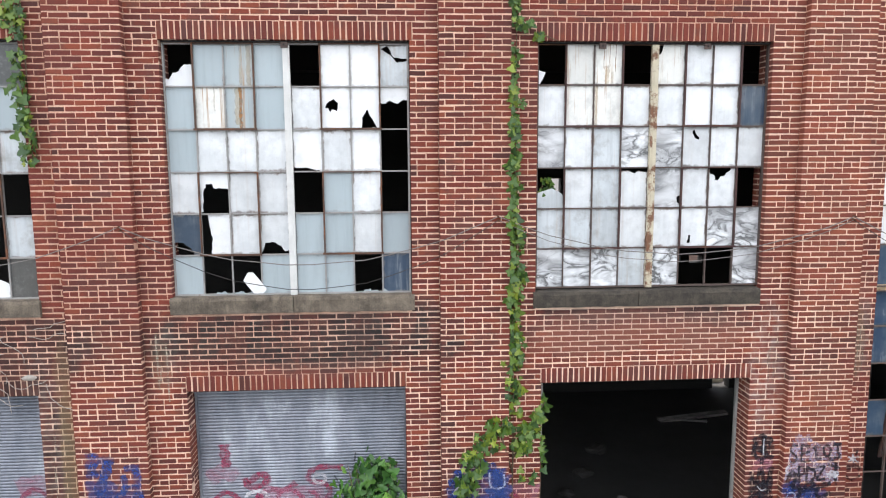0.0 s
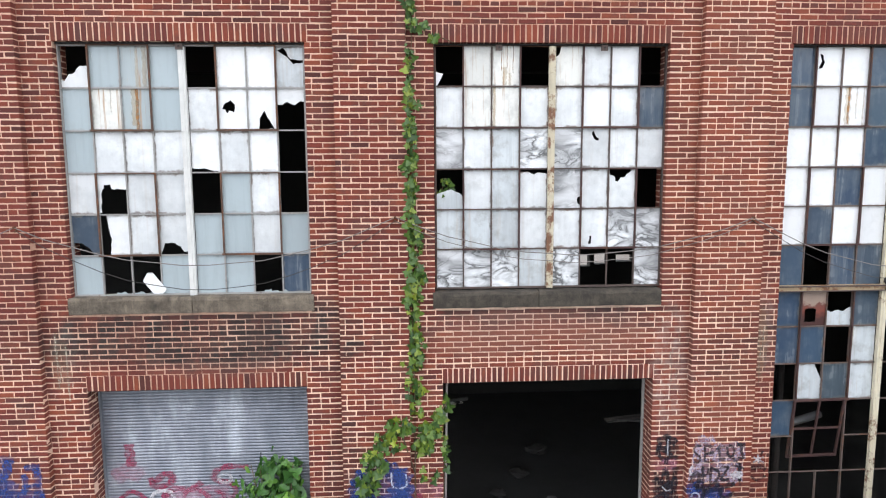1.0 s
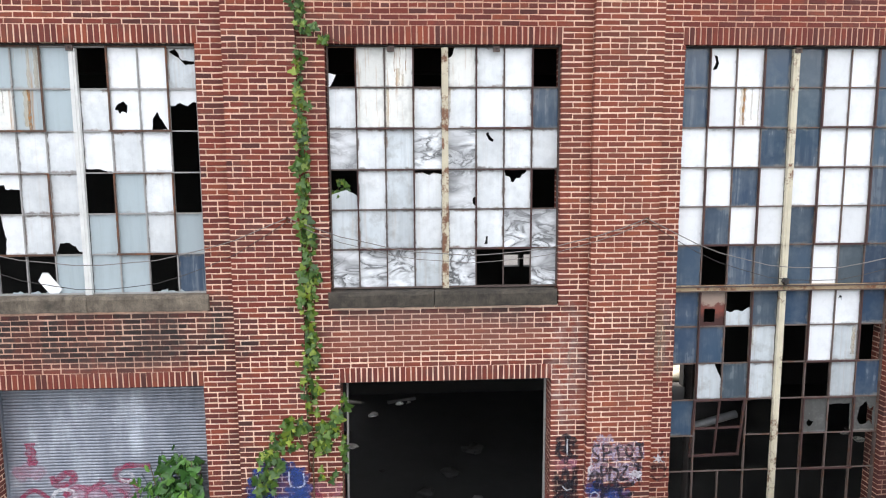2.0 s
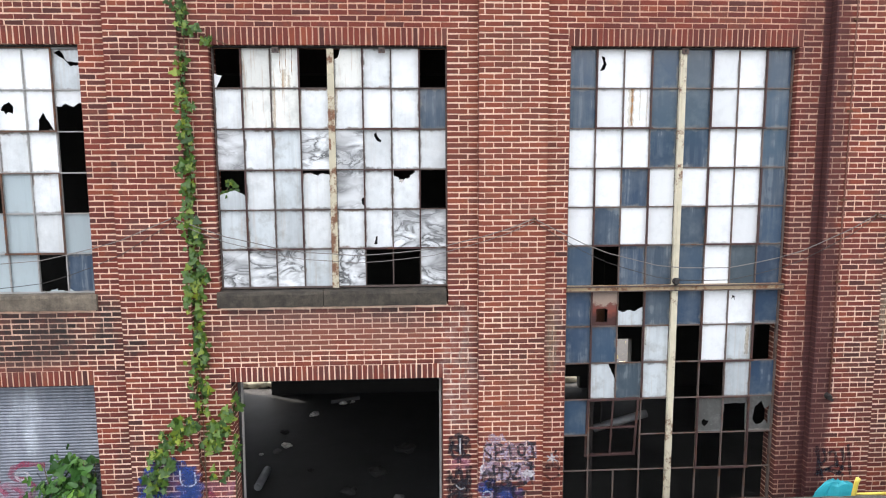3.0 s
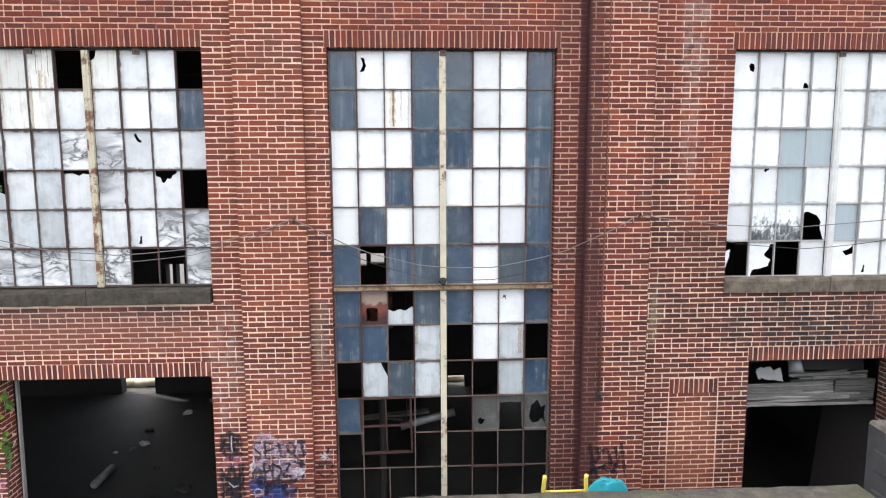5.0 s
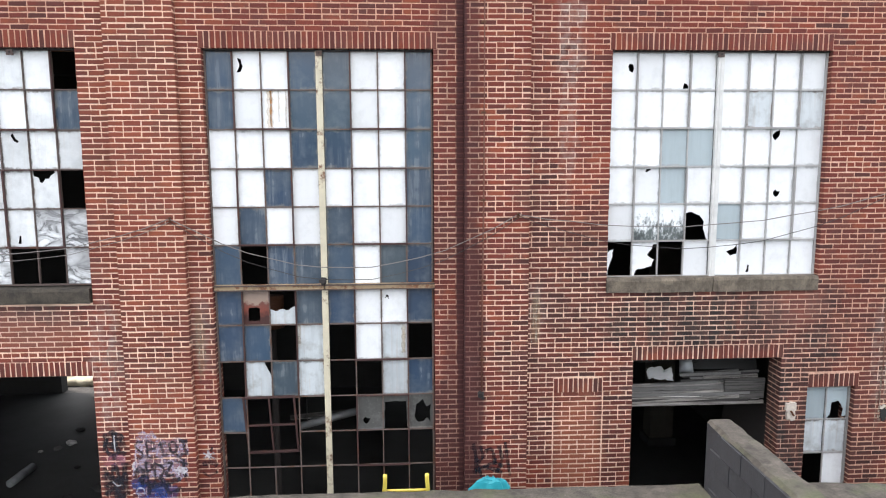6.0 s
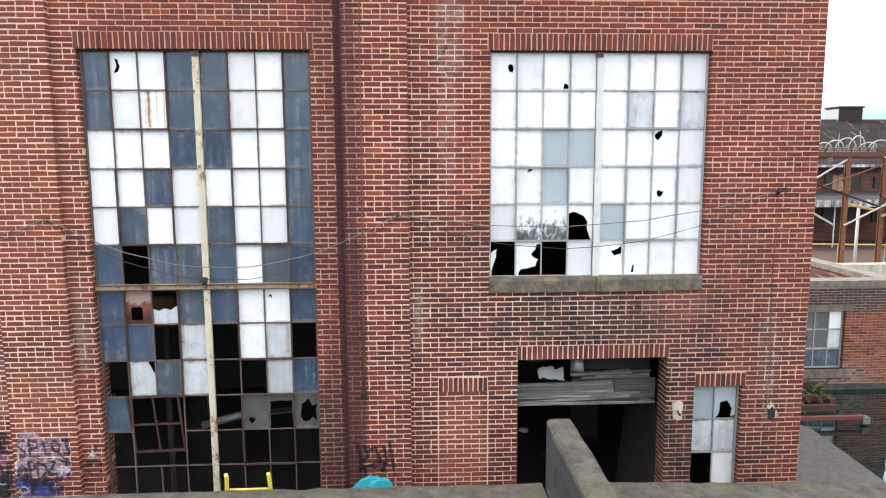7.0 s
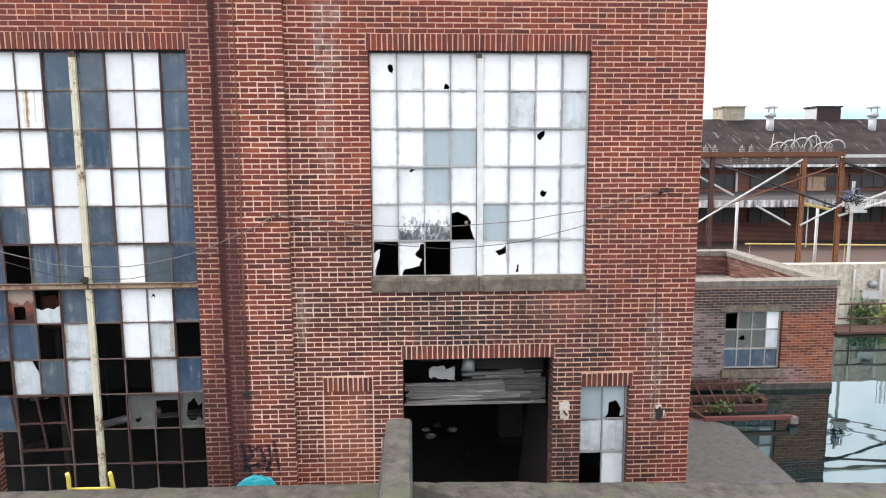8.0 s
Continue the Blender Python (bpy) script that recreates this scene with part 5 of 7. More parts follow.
wire("thin dark cable sagging low across the windows", [(0.69, -0.02, 5.2), (5.075, -0.02, 5.16)], 0.0045, CABLE, 0.5)
wire("thin dark cable sagging low across the windows", [(5.075, -0.02, 5.16), (9.46, -0.02, 5.17)], 0.0045, CABLE_DARK, 0.78)
wire("pale cable from the pilaster to a wall hook", [(9.46, -0.03, 5.215), (14.54, 0.06, 5.475)], 0.006, CABLE, 0.22)
wire("dark cable from the pilaster to a wall hook", [(9.46, -0.02, 5.2), (14.54, 0.06, 5.46)], 0.0045, CABLE_DARK, 0.43)

# pipe down the pilaster
ob = thing("conduit", "thin red-oxide conduit pipe running down the pilaster", "pipe", (9.01, -0.015, 2.8))
bm = bmesh.new()
tube(bm, [(0.01, 0, 5.9), (0.01, 0, 3.0), (0.0, 0, 1.7), (-0.005, 0, 1.6), (-0.01, 0, 0.06)], 0.011, 8)
part("pipe", bm, CONDUIT, ob, "", True)
for z in (0.5, 1.55, 2.6, 3.7, 4.8):
    bm = bmesh.new()
    box(bm, -0.028, 0.034, -0.014, 0.014, z - 0.012, z + 0.012)
    part("clip", bm, RUST, ob)
bm = bmesh.new()
rod(bm, (-0.03, -0.055, 0.02), (-0.02, 0.02, 0.03), 0.035, 10, 0.045)
rod(bm, (0.0, -0.06, -0.01), (0.0, -0.02, -0.005), 0.022, 8)
part("junction_box", bm, STEEL_DARK, ob, "broken dark junction box")

# pipe and bits right of the last window
ob = thing("wall_conduit", "rusty wall pipe below an iron hook with pale streaks", "pipe", (14.55, 0.085, 3.1))
bm = bmesh.new()
tube(bm, [(-0.01, 0, 2.36), (0.0, 0, 1.9), (-0.03, 0, 1.3), (-0.01, 0, 0.7), (0.02, 0, 0.0), (0.0, 0, -0.6)], 0.006, 6)
part("pipe", bm, CONDUIT, ob, "", True)
bm = bmesh.new()
rod(bm, (-0.015, -0.06, 2.38), (-0.015, 0.03, 2.36), 0.03, 8)
tube(bm, [(0.0, -0.05, 2.4), (0.05, -0.07, 2.42), (0.06, -0.07, 2.36)], 0.012, 6)
part("hook", bm, STEEL_DARK, ob)

SPALL = plain("pale_spalled_brick", (0.62, 0.55, 0.48), 0.95, 0.5, 30, 0, 0.8)
rng = random.Random(5)


def lump(bm, c, r, seed, squash=(1, 1, 1), sub=2):
    """An uneven stone or clod."""
    res = bmesh.ops.create_icosphere(bm, subdivisions=sub, radius=1.0)
    for v in res["verts"]:
        n = noise.noise(v.co * 1.3 + Vector((seed * 3.7, seed, 0))) * 0.45 + noise.noise(v.co * 3.1 + Vector((seed, 0, seed))) * 0.2
        v.co = Vector(c) + Vector((v.co.x * squash[0], v.co.y * squash[1], v.co.z * squash[2])) * r * (1 + n)


ob = thing("lamp_base", "broken pale lamp fitting on the brick beside the doorway", "fitting", (13.29, 0.09, 2.45))
bm = bmesh.new()
slab_poly(bm, [(-0.075, 0.02), (-0.07, 0.12), (-0.02, 0.115), (0.0, 0.135), (0.065, 0.125), (0.07, 0.03), (0.05, 0.01), (0.065, -0.06), (0.055, -0.12), (0.0, -0.13), (-0.01, -0.1), (-0.05, -0.115), (-0.06, -0.03), (-0.045, 0.0)], -0.035, 0.02)
part("plate", bm, SPALL, ob)
bm = bmesh.new()
rod(bm, (-0.02, -0.06, 0.02), (0.03, -0.05, -0.05), 0.014, 6)
part("stub", bm, RUST, ob)
ob = thing("wall_hole", "knocked-out hole shown by a dark plate with a pale broken edge", "hole", (14.64, 0.09, 2.38))
# a flat near-black plate gives the shade inside the hole
bm = bmesh.new()
slab_poly(bm, [(-0.06, -0.07), (-0.035, -0.06), (-0.02, -0.11), (0.02, -0.09), (0.03, -0.05), (0.06, -0.06), (0.05, 0.03), (0.07, 0.06), (0.02, 0.06), (0.0, 0.1), (-0.035, 0.06), (-0.06, 0.07), (-0.05, 0.0)], -0.004, 0.02)
part("recess_shade_plate", bm, INSIDE, ob)
bm = bmesh.new()
slab_poly(bm, [(-0.065, 0.075), (-0.06, 0.12), (-0.03, 0.11), (-0.02, 0.14), (0.02, 0.12), (0.035, 0.08), (0.0, 0.105), (-0.035, 0.07)], -0.012, 0.02)
slab_poly(bm, [(0.05, -0.05), (0.07, -0.03), (0.065, 0.05), (0.045, 0.04)], -0.010, 0.02)
part("broken_edge", bm, SPALL, ob)

# bolted plates under the window heads
for x in (1.95, 3.22, -1.77, 6.96, 12.1):
    ob = thing("head_plate", "small bolted steel plate at the window head", "bracket", (x, 0.14, HEAD - 0.045), "head plates")
    bm = bmesh.new()
    box(bm, -0.04, 0.04, -0.012, 0.01, -0.035, 0.03)
    part("plate", bm, FRAME_RUST, ob)
    bm = bmesh.new()
    rod(bm, (0, -0.022, 0), (0, -0.01, 0), 0.012, 6)
    part("bolt", bm, STEEL_DARK, ob)

# cross beam of the two-storey window
TRANSOM = paint_material("rust_stained_tan_paint", (0.42, 0.31, 0.19), 0.9, 0.7, 0.5, 4.0, 1.8)
ob = thing("transom", "rust-stained cream steel cross beam of the tall window", "beam", (6.96, 0.16, 4.27))
bm = bmesh.new()
box(bm, -1.43, 1.43, -0.02, 0.05, -0.037, 0.037)
part("web", bm, TRANSOM, ob)
bm = bmesh.new()
box(bm, -1.43, 1.43, -0.045, -0.02, 0.022, 0.037)
box(bm, -1.43, 1.43, -0.045, -0.02, -0.037, -0.026)
part("flange", bm, FRAME_RUST, ob)
bm = bmesh.new()
lump(bm, (-0.02, -0.06, 0.09), 0.05, 4, (1, 0.7, 1))
part("junction_box", bm, STEEL_DARK, ob)

# an opened vent sash hanging out of the tall window
ob = thing("vent_sash", "rusty open vent sash tilted out of the tall window", "window sash", (6.175, 0.15, 2.81))
tiltm = pose(0, 0, 0, 10, -1, 0)
for a, b, c, d in ((-0.345, -0.32, -0.86, 0.0), (0.32, 0.345, -0.86, 0.0), (-0.32, 0.32, -0.025, 0.0), (-0.32, 0.32, -0.86, -0.83), (-0.01, 0.01, -0.83, -0.025), (-0.32, 0.32, -0.44, -0.42)):
    bm = bmesh.new()
    box(bm, a, b, -0.03, 0.0, c, d, tiltm)
    part("sash_bar", bm, VENT_RED, ob)

# lime runs on the brick, and a tangle of dry stems
LIME_RUN = flat("pale_lime_runs", (0.62, 0.54, 0.42), 0.5, 0.9, 10.0, 0.45, 0.6)
rng = random.Random(44)
for x, z0, z1, y, n in ((9.72, 3.55, 4.15, Y_W, 5), (14.56, 2.2, 4.1, Y_W, 7), (5.34, 3.1, 3.95, Y_W, 5), (-3.34, 3.05, 3.95, Y_W, 6), (4.2, 2.9, 4.1, Y_W, 4), (-4.62, 1.7, 2.9, Y_W, 4)):
    ob = thing("lime_runs", "pale lime runs dried on the brick face", "stain", (0, 0, 0), "lime runs")
    for k in range(n):
        u = x + rng.uniform(-0.07, 0.07)
        a, b = rng.uniform(z0, z1), rng.uniform(z0, z1)
        a, b = max(a, b), min(a, b) - 0.08
        bm = bmesh.new()
        ribbon(bm, [(u, a), (u + rng.uniform(-0.008, 0.008), (a + b) / 2), (u + rng.uniform(-0.012, 0.012), b)], rng.uniform(0.008, 0.02), y - 0.0004 * k)
        part("run", bm, LIME_RUN, ob)
# rust run down from the vents over the panes
RUST_RUN = flat("brown_rust_runs", (0.34, 0.16, 0.045), 0.75, 0.8, 12.0, 0.35, 0.55)
OCHRE_RUN = flat("thin_ochre_rust_stain", (0.62, 0.42, 0.17), 0.42, 0.8, 5.0, 0.3, 0.7)
for runs in ([(-2.305, 6.775, 6.29, 0.036, RUST_RUN), (-2.335, 6.77, 6.34, 0.07, OCHRE_RUN), (-2.605, 6.77, 6.5, 0.014, OCHRE_RUN), (-2.29, 7.25, 6.79, 0.03, OCHRE_RUN), (-2.20, 7.25, 6.79, 0.05, OCHRE_RUN), (-2.49, 7.0, 6.79, 0.012, RUST_RUN)],
             [(2.03, 7.02, 6.81, 0.05, OCHRE_RUN), (2.09, 6.95, 6.81, 0.03, OCHRE_RUN), (1.905, 6.79, 6.32, 0.03, OCHRE_RUN), (1.99, 7.27, 6.98, 0.008, RUST_RUN), (2.06, 7.27, 7.02, 0.006, RUST_RUN), (2.13, 7.27, 6.95, 0.008, RUST_RUN), (2.215, 6.78, 6.32, 0.03, OCHRE_RUN), (2.66, 6.78, 6.5, 0.02, OCHRE_RUN)],
             [(6.33, 6.785, 6.34, 0.026, RUST_RUN), (6.32, 6.785, 6.32, 0.075, OCHRE_RUN), (6.43, 6.785, 6.4, 0.02, OCHRE_RUN), (6.52, 6.785, 6.32, 0.015, OCHRE_RUN), (6.6, 3.75, 3.5, 0.03, OCHRE_RUN), (7.97, 3.75, 3.35, 0.05, OCHRE_RUN)]):
    ob = thing("rust_runs", "brown and ochre rust runs dried on the window panes", "stain", (0, 0, 0), "rust runs")
    for k, (x, a, b, w, mat) in enumerate(runs):
        bm = bmesh.new()
        ribbon(bm, [(x, a), (x + 0.004, a + (b - a) * 0.3), (x - 0.003, a + (b - a) * 0.7), (x + 0.002, b)], w, GLASS_Y + 0.0005 * k)
        part("run", bm, mat, ob)
DRYSTEM = plain("bleached_dry_stem", (0.42, 0.38, 0.34), 0.9, 0.4, 30)
ob = thing("dry_creeper", "bleached dry creeper stems clinging to the sooty brick", "dead plant", (-5.0, 0.08, 3.6))
for k in range(12):
    bm = bmesh.new()
    pts, q = [], Vector((rng.uniform(-0.4, 0.35), rng.uniform(-0.01, 0.01), rng.uniform(-0.3, 0.4)))
    a = rng.uniform(0, 6.28)
    for j in range(9):
        pts.append(q.copy())
        a += rng.uniform(-0.7, 0.8)
        q = q + Vector((0.07 * math.cos(a), rng.uniform(-0.004, 0.004), 0.06 * math.sin(a)))
    tube(bm, pts, 0.004, 5)
    part("stem", bm, DRYSTEM, ob, "", True)
bm = bmesh.new()
lump(bm, (0.12, 0.0, -0.22), 0.07, 51, (1.3, 0.4, 0.5))
part("nest", bm, DRYSTEM, ob)


# ---------- doorways and what lies in them ----------


def board_material(name, color):
    """Weathered wood with its grain along x."""
    m = Mat(name, 0.9)
    grain = m.noise(1.0, 6, 0.7, m.scaled(1.6, 30, 55))
    c = m.mix(0.85, color, m.ramp(grain, [(0.38, 0.08), (0.56, 1.0)]), "MULTIPLY")
    m.bump(grain, 0.6, 0.006)
    return m.done(c)


BOARD = board_material("grey_weathered_board", (0.30, 0.28, 0.26))
BOARD_DARK = board_material("blackened_board", (0.09, 0.085, 0.08))
BOARD_PALE = board_material("pale_splintered_board", (0.85, 0.83, 0.78))
DUST = plain("grey_rubble", (0.15, 0.145, 0.14), 0.95, 0.6, 6)
SHEET = plain("white_plastic_sheet", (0.72, 0.72, 0.72), 0.5, 0.3, 5)
TIN = plain("dull_tin", (0.34, 0.35, 0.36), 0.5, 0.5, 6, 0.5)
DARKWOOD = plain("blackened_wood", (0.035, 0.032, 0.03), 0.9, 0.6, 8)

# wrecked door header of the end bay
ob = thing("wrecked_door", "collapsed overhead door of grey splintered boards jammed in the opening", "door", (12.1, 0.5, 2.5))
rng = random.Random(21)
for j in range(34):
    t = j / 33
    x0 = -1.02 + rng.uniform(0, 0.1)
    x1 = rng.uniform(0.3, 0.98) if j < 22 else rng.uniform(0.6, 1.0)
    if j >= 22:
        x0 = rng.uniform(-0.2, 0.3)
    bm = bmesh.new()
    z = 0.0 + t * 0.36 + rng.uniform(-0.015, 0.015)
    m = pose(0, -0.05 + 0.14 * t + rng.uniform(-0.03, 0.03), z, rng.uniform(-25, 25), rng.uniform(-4.0, 2.2), 0)
    box(bm, x0, x1, -0.02, 0.02, -0.010 - rng.uniform(0, 0.014), 0.010 + rng.uniform(0, 0.014), m)
    part("board", bm, ((BOARD_PALE, BOARD, DUST, BOARD_PALE, DARKWOOD, BOARD) if j < 16 else (BOARD, DUST, DARKWOOD, DUST, DARKWOOD, BOARD))[rng.randrange(6)], ob)
bm = bmesh.new()
box(bm, -1.02, 1.0, -0.06, -0.02, -0.065, -0.02)
part("bottom_rail", bm, BOARD, ob)
bm = bmesh.new()
box(bm, 0.42, 1.0, -0.05, 0.0, 0.0, 0.3, pose(0, 0, 0, 6, -1, 0))
part("panel", bm, BOARD_DARK, ob)
bm = bmesh.new()
box(bm, 0.0, 1.0, 0.1, 0.13, 0.42, 0.62, pose(0, 0, 0, -14, 2, 0))
part("upper_panel", bm, INSIDE, ob)
ob = thing("plastic_sheet", "crumpled white plastic sheet lying on the wrecked door", "sheet", (11.62, 0.56, 2.86))
bm = bmesh.new()
grid = []
for a in range(13):
    u = a / 12 - 0.5
    col = []
    for b in range(7):
        v = b / 6 - 0.5
        w = noise.noise(Vector((u * 4, v * 3, 2.3)))
        col.append(bm.verts.new((u * (0.46 + 0.1 * noise.noise(Vector((v * 5, 1, 0)))), 0.10 * v + 0.05 * w, 0.2 * v + 0.05 * w + 0.03 * noise.noise(Vector((u * 9, v * 6, 5))))))
    grid.append(col)
for p, q in zip(grid, grid[1:]):
    for b in range(6):
        bm.faces.new((p[b], q[b], q[b + 1], p[b + 1]))
bmesh.ops.solidify(bm, geom=bm.faces[:], thickness=0.004)
part("fold", bm, SHEET, ob, "", True)
ob.scale = (0.8, 0.8, 0.85)
ob = thing("tin_bucket", "dented tin bucket lying on the wrecked door", "bucket", (12.0, 0.62, 2.98))
bm = bmesh.new()
rod(bm, (-0.01, -0.1, -0.08), (0.02, 0.05, 0.12), 0.1, 14, 0.085)
part("body", bm, TIN, ob, "", True)
ob = thing("rag_pile", "dark bundle of rags on the wrecked door", "rags", (11.85, 0.75, 3.06))
bm = bmesh.new()
lump(bm, (-0.35, 0, 0.02), 0.16, 31, (1.5, 0.8, 0.6), 3)
lump(bm, (0.3, 0, 0.0), 0.13, 33, (1.2, 0.8, 0.7), 3)
part("cloth", bm, INSIDE, ob)

# small window of the end bay
ob = thing("window_5", "narrow steel window with white panes, one broken, one missing", "window", (13.86, 0.2, 2.76), "", "structure")
bm = bmesh.new()
for a, b, c, d in ((-0.335, -0.318, -2.0, 0.0), (0.318, 0.335, -2.0, 0.0), (-0.318, 0.318, -0.016, 0.0), (-0.318, 0.318, -2.0, -1.98)):
    box(bm, a, b, -0.02, 0.03, c, d)
part("window_frame", bm, FRAME_GREY, ob)
for a, b, c, d in ((-0.008, 0.008, -1.98, -0.016), (-0.318, 0.318, -0.487, -0.473), (-0.318, 0.318, -0.98, -0.96), (-0.318, 0.318, -1.467, -1.453)):
    bm = bmesh.new()
    yy = -0.014 if b - a < 0.1 else -0.011
    box(bm, a, b, yy, yy + 0.02, c, d)
    part("glazing_bar", bm, FRAME_GREY, ob)
for r, codes in enumerate(("g g:smallhole", "l l", "k w", "l l")):
    for c, code in enumerate(codes.split()):
        kind, _, shape = code.partition(":")
        if kind == "k":
            continue
        me = pane_mesh(kind, "bite" if shape else "", 0.305, 0.462)
        piece("pane", me, ob, Matrix.Translation((-0.313 + 0.32 * c, 0.012, -0.475 - 0.487 * r)))

# steel angle at the open doorway
ob = thing("door_post", "pale steel guide rail at the open doorway", "rail", (1.3, 0.4, 0))
for a, b, c, d in ((-0.03, -0.005, -0.03, -0.015), (-0.03, -0.016, -0.015, 0.05)):
    bm = bmesh.new()
    box(bm, a, b, c, d, 0, DOOR_HEAD - 0.02, pose(0, 0, 0, 0, 0.8, 0))
    part("flange", bm, FRAME_GREY, ob)
ob = thing("door_post", "pale steel guide rail at the open doorway", "rail", (3.9, 0.4, 0))
for a, b, c, d in ((0.0, 0.03, -0.03, -0.015), (0.016, 0.03, -0.015, 0.05)):
    bm = bmesh.new()
    box(bm, a, b, c, d, 0, DOOR_HEAD - 0.02)
    part("flange", bm, FRAME_GREY, ob)

# inside the hall: columns, beams, debris on the floor
bm = bmesh.new()
box(bm, -12.69, END - 0.33, 2.2, 2.5, TOP - 1.5, TOP - 1.1)
solid("roof_beam", bm, STEEL_DARK, "dark steel roof beam across the hall", "beam")
for k, (x, y, s, mat) in enumerate([(0.95, 5.36, 0.16, SHEET), (0.8, 5.1, 0.13, BOARD_PALE), (0.77, 6.1, 0.13, BOARD), (0.5, 5.0, 0.07, SHEET), (1.3, 7.1, 0.16, SHEET), (1.6, 4.2, 0.09, BOARD), (2.4, 3.3, 0.2, BOARD),
                                     (2.9, 4.0, 0.25, BOARD), (3.3, 3.0, 0.14, BOARD_PALE), (2.0, 3.0, 0.12, BOARD), (3.4, 5.0, 0.3, BOARD), (1.9, 7.8, 0.14, SHEET), (2.1, 7.9, 0.1, SHEET), (12.06, 5.3, 0.16, SHEET), (12.3, 4.0, 0.2, BOARD), (11.58, 5.0, 0.17, SHEET), (11.5, 5.35, 0.13, SHEET), (11.75, 5.6, 0.12, BOARD_PALE)]):
    bm = bmesh.new()
    s *= 0.6
    # most lumps take a darker material, to sit in the indoor shade
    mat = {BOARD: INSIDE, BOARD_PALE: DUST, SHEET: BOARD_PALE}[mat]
    lump(bm, (0, 0, s * 0.35), s, k + 40, (1.2, 1.0, 0.5), 2)
    ob = solid("rubble_lump", bm, mat, "pale lump of rubble on the dirty shop floor", "rubble", "rubble on the floor")
    ob.location = (x, y, 0.012)
ob = thing("inner_column", "grimy square pier inside the end bay", "column", (13.24, 4.75, 0.012))
bm = bmesh.new()
walled(bm, [-0.24, 0.24], [-0.2, 0.2], [0.0, 0.18, 4.2], lambda x, y, z: False)
part("shaft", bm, plain("grimy_buff_plaster", (0.09, 0.08, 0.062), 0.9, 0.6, 3.0), ob)
bm = bmesh.new()
walled(bm, [-0.29, 0.29], [-0.25, 0.25], [0.0, 0.16], lambda x, y, z: False)
part("plinth", bm, INSIDE, ob)
ob = thing("door_leaf", "dark steel door leaf hanging ajar inside the opening", "door", (13.1, 0.5, 0.012))
bm = bmesh.new()
box(bm, -0.02, 0.02, 0.0, 0.95, 0.0, 2.3, pose(0, 0, 0, 0, 7, 18))
part("panel", bm, STEEL_DARK, ob)
bm = bmesh.new()
rod(bm, (-0.05, 0.7, 1.05), (-0.05, 0.7, 1.25), 0.012, 6)
part("handle", bm, RUST, ob)
ob = thing("loose_pipe", "short grey pipe lying on the shop floor", "pipe", (0.78, 3.8, 0.09))
bm = bmesh.new()
n = 14
rings = [[bm.verts.new((r * math.cos(6.28319 * i / n) * 0.98 + y * 0.05, y, r * math.sin(6.28319 * i / n))) for i in range(n)] for y, r in ((-0.35, 0.075), (0.35, 0.075), (0.35, 0.06), (-0.35, 0.06))]
for k in range(4):
    a, b = rings[k], rings[(k + 1) % 4]
    for i in range(n):
        bm.faces.new((a[i], a[(i + 1) % n], b[(i + 1) % n], b[i]))
part("tube", bm, TIN, ob, "", True)
ob = thing("hanging_duct", "pale sheet-metal duct hanging inside the tall window", "duct", (6.65, 1.6, 1.9))
bm = bmesh.new()
rod(bm, (-0.3, 0, -0.1), (0.55, 0.1, 0.08), 0.06, 12)
part("tube", bm, TIN, ob, "", True)
bm = bmesh.new()
rod(bm, (-0.2, 0, -0.06), (-0.2, 0.0, TOP - 1.9), 0.008, 5)
part("hanger", bm, STEEL_DARK, ob)
ob = thing("fallen_board", "pale board lying on rubble inside the doorway", "board", (1.95, 7.9, 0.012))
bm = bmesh.new()
box(bm, -0.35, 0.35, -0.06, 0.0, 0.05, 0.13, pose(0, 0, 0, 0, -4, 10))
part("plank", bm, DUST, ob)
bm = bmesh.new()
lump(bm, (0, 0, 0.03), 0.1, 77, (1.6, 0.8, 0.6))
part("clod", bm, INSIDE, ob)
ob = thing("long_plank", "long pale plank lying on the shop floor near the rear wall", "board", (6.1, 6.6, 0.012))
bm = bmesh.new()
box(bm, -0.8, 0.85, -0.09, 0.09, 0.03, 0.08, pose(0, 0, 0, 8, -3, 6))
part("plank", bm, BOARD, ob)
bm = bmesh.new()
box(bm, -0.5, 0.3, -0.2, -0.1, 0.0, 0.045, pose(0, 0, 0, 0, 0, -14))
part("offcut", bm, DUST, ob)
ob = thing("drum", "rusty red drum standing behind the tall window", "drum", (6.1, 0.95, 0))
bm = bmesh.new()
rod(bm, (0, 0, 3.55), (0, 0, 4.0), 0.17, 18)
part("shell", bm, RUST, ob, "", True)
bm = bmesh.new()
rod(bm, (0, 0, 0.012), (0, 0, 3.55), 0.05, 10)
part("stand", bm, STEEL_DARK, ob)

ob = thing("white_sheet", "loose white sheet leaning in the broken window corner", "sheet", (-2.17, 0.19, SILL_TOP + 0.002))
bm = bmesh.new()
slab_poly(bm, [(-0.06, 0.0), (0.04, 0.01), (0.09, 0.06), (-0.07, 0.27), (-0.13, 0.27), (-0.19, 0.17)], -0.004, 0.004)
part("sheet", bm, P_WHITE, ob)
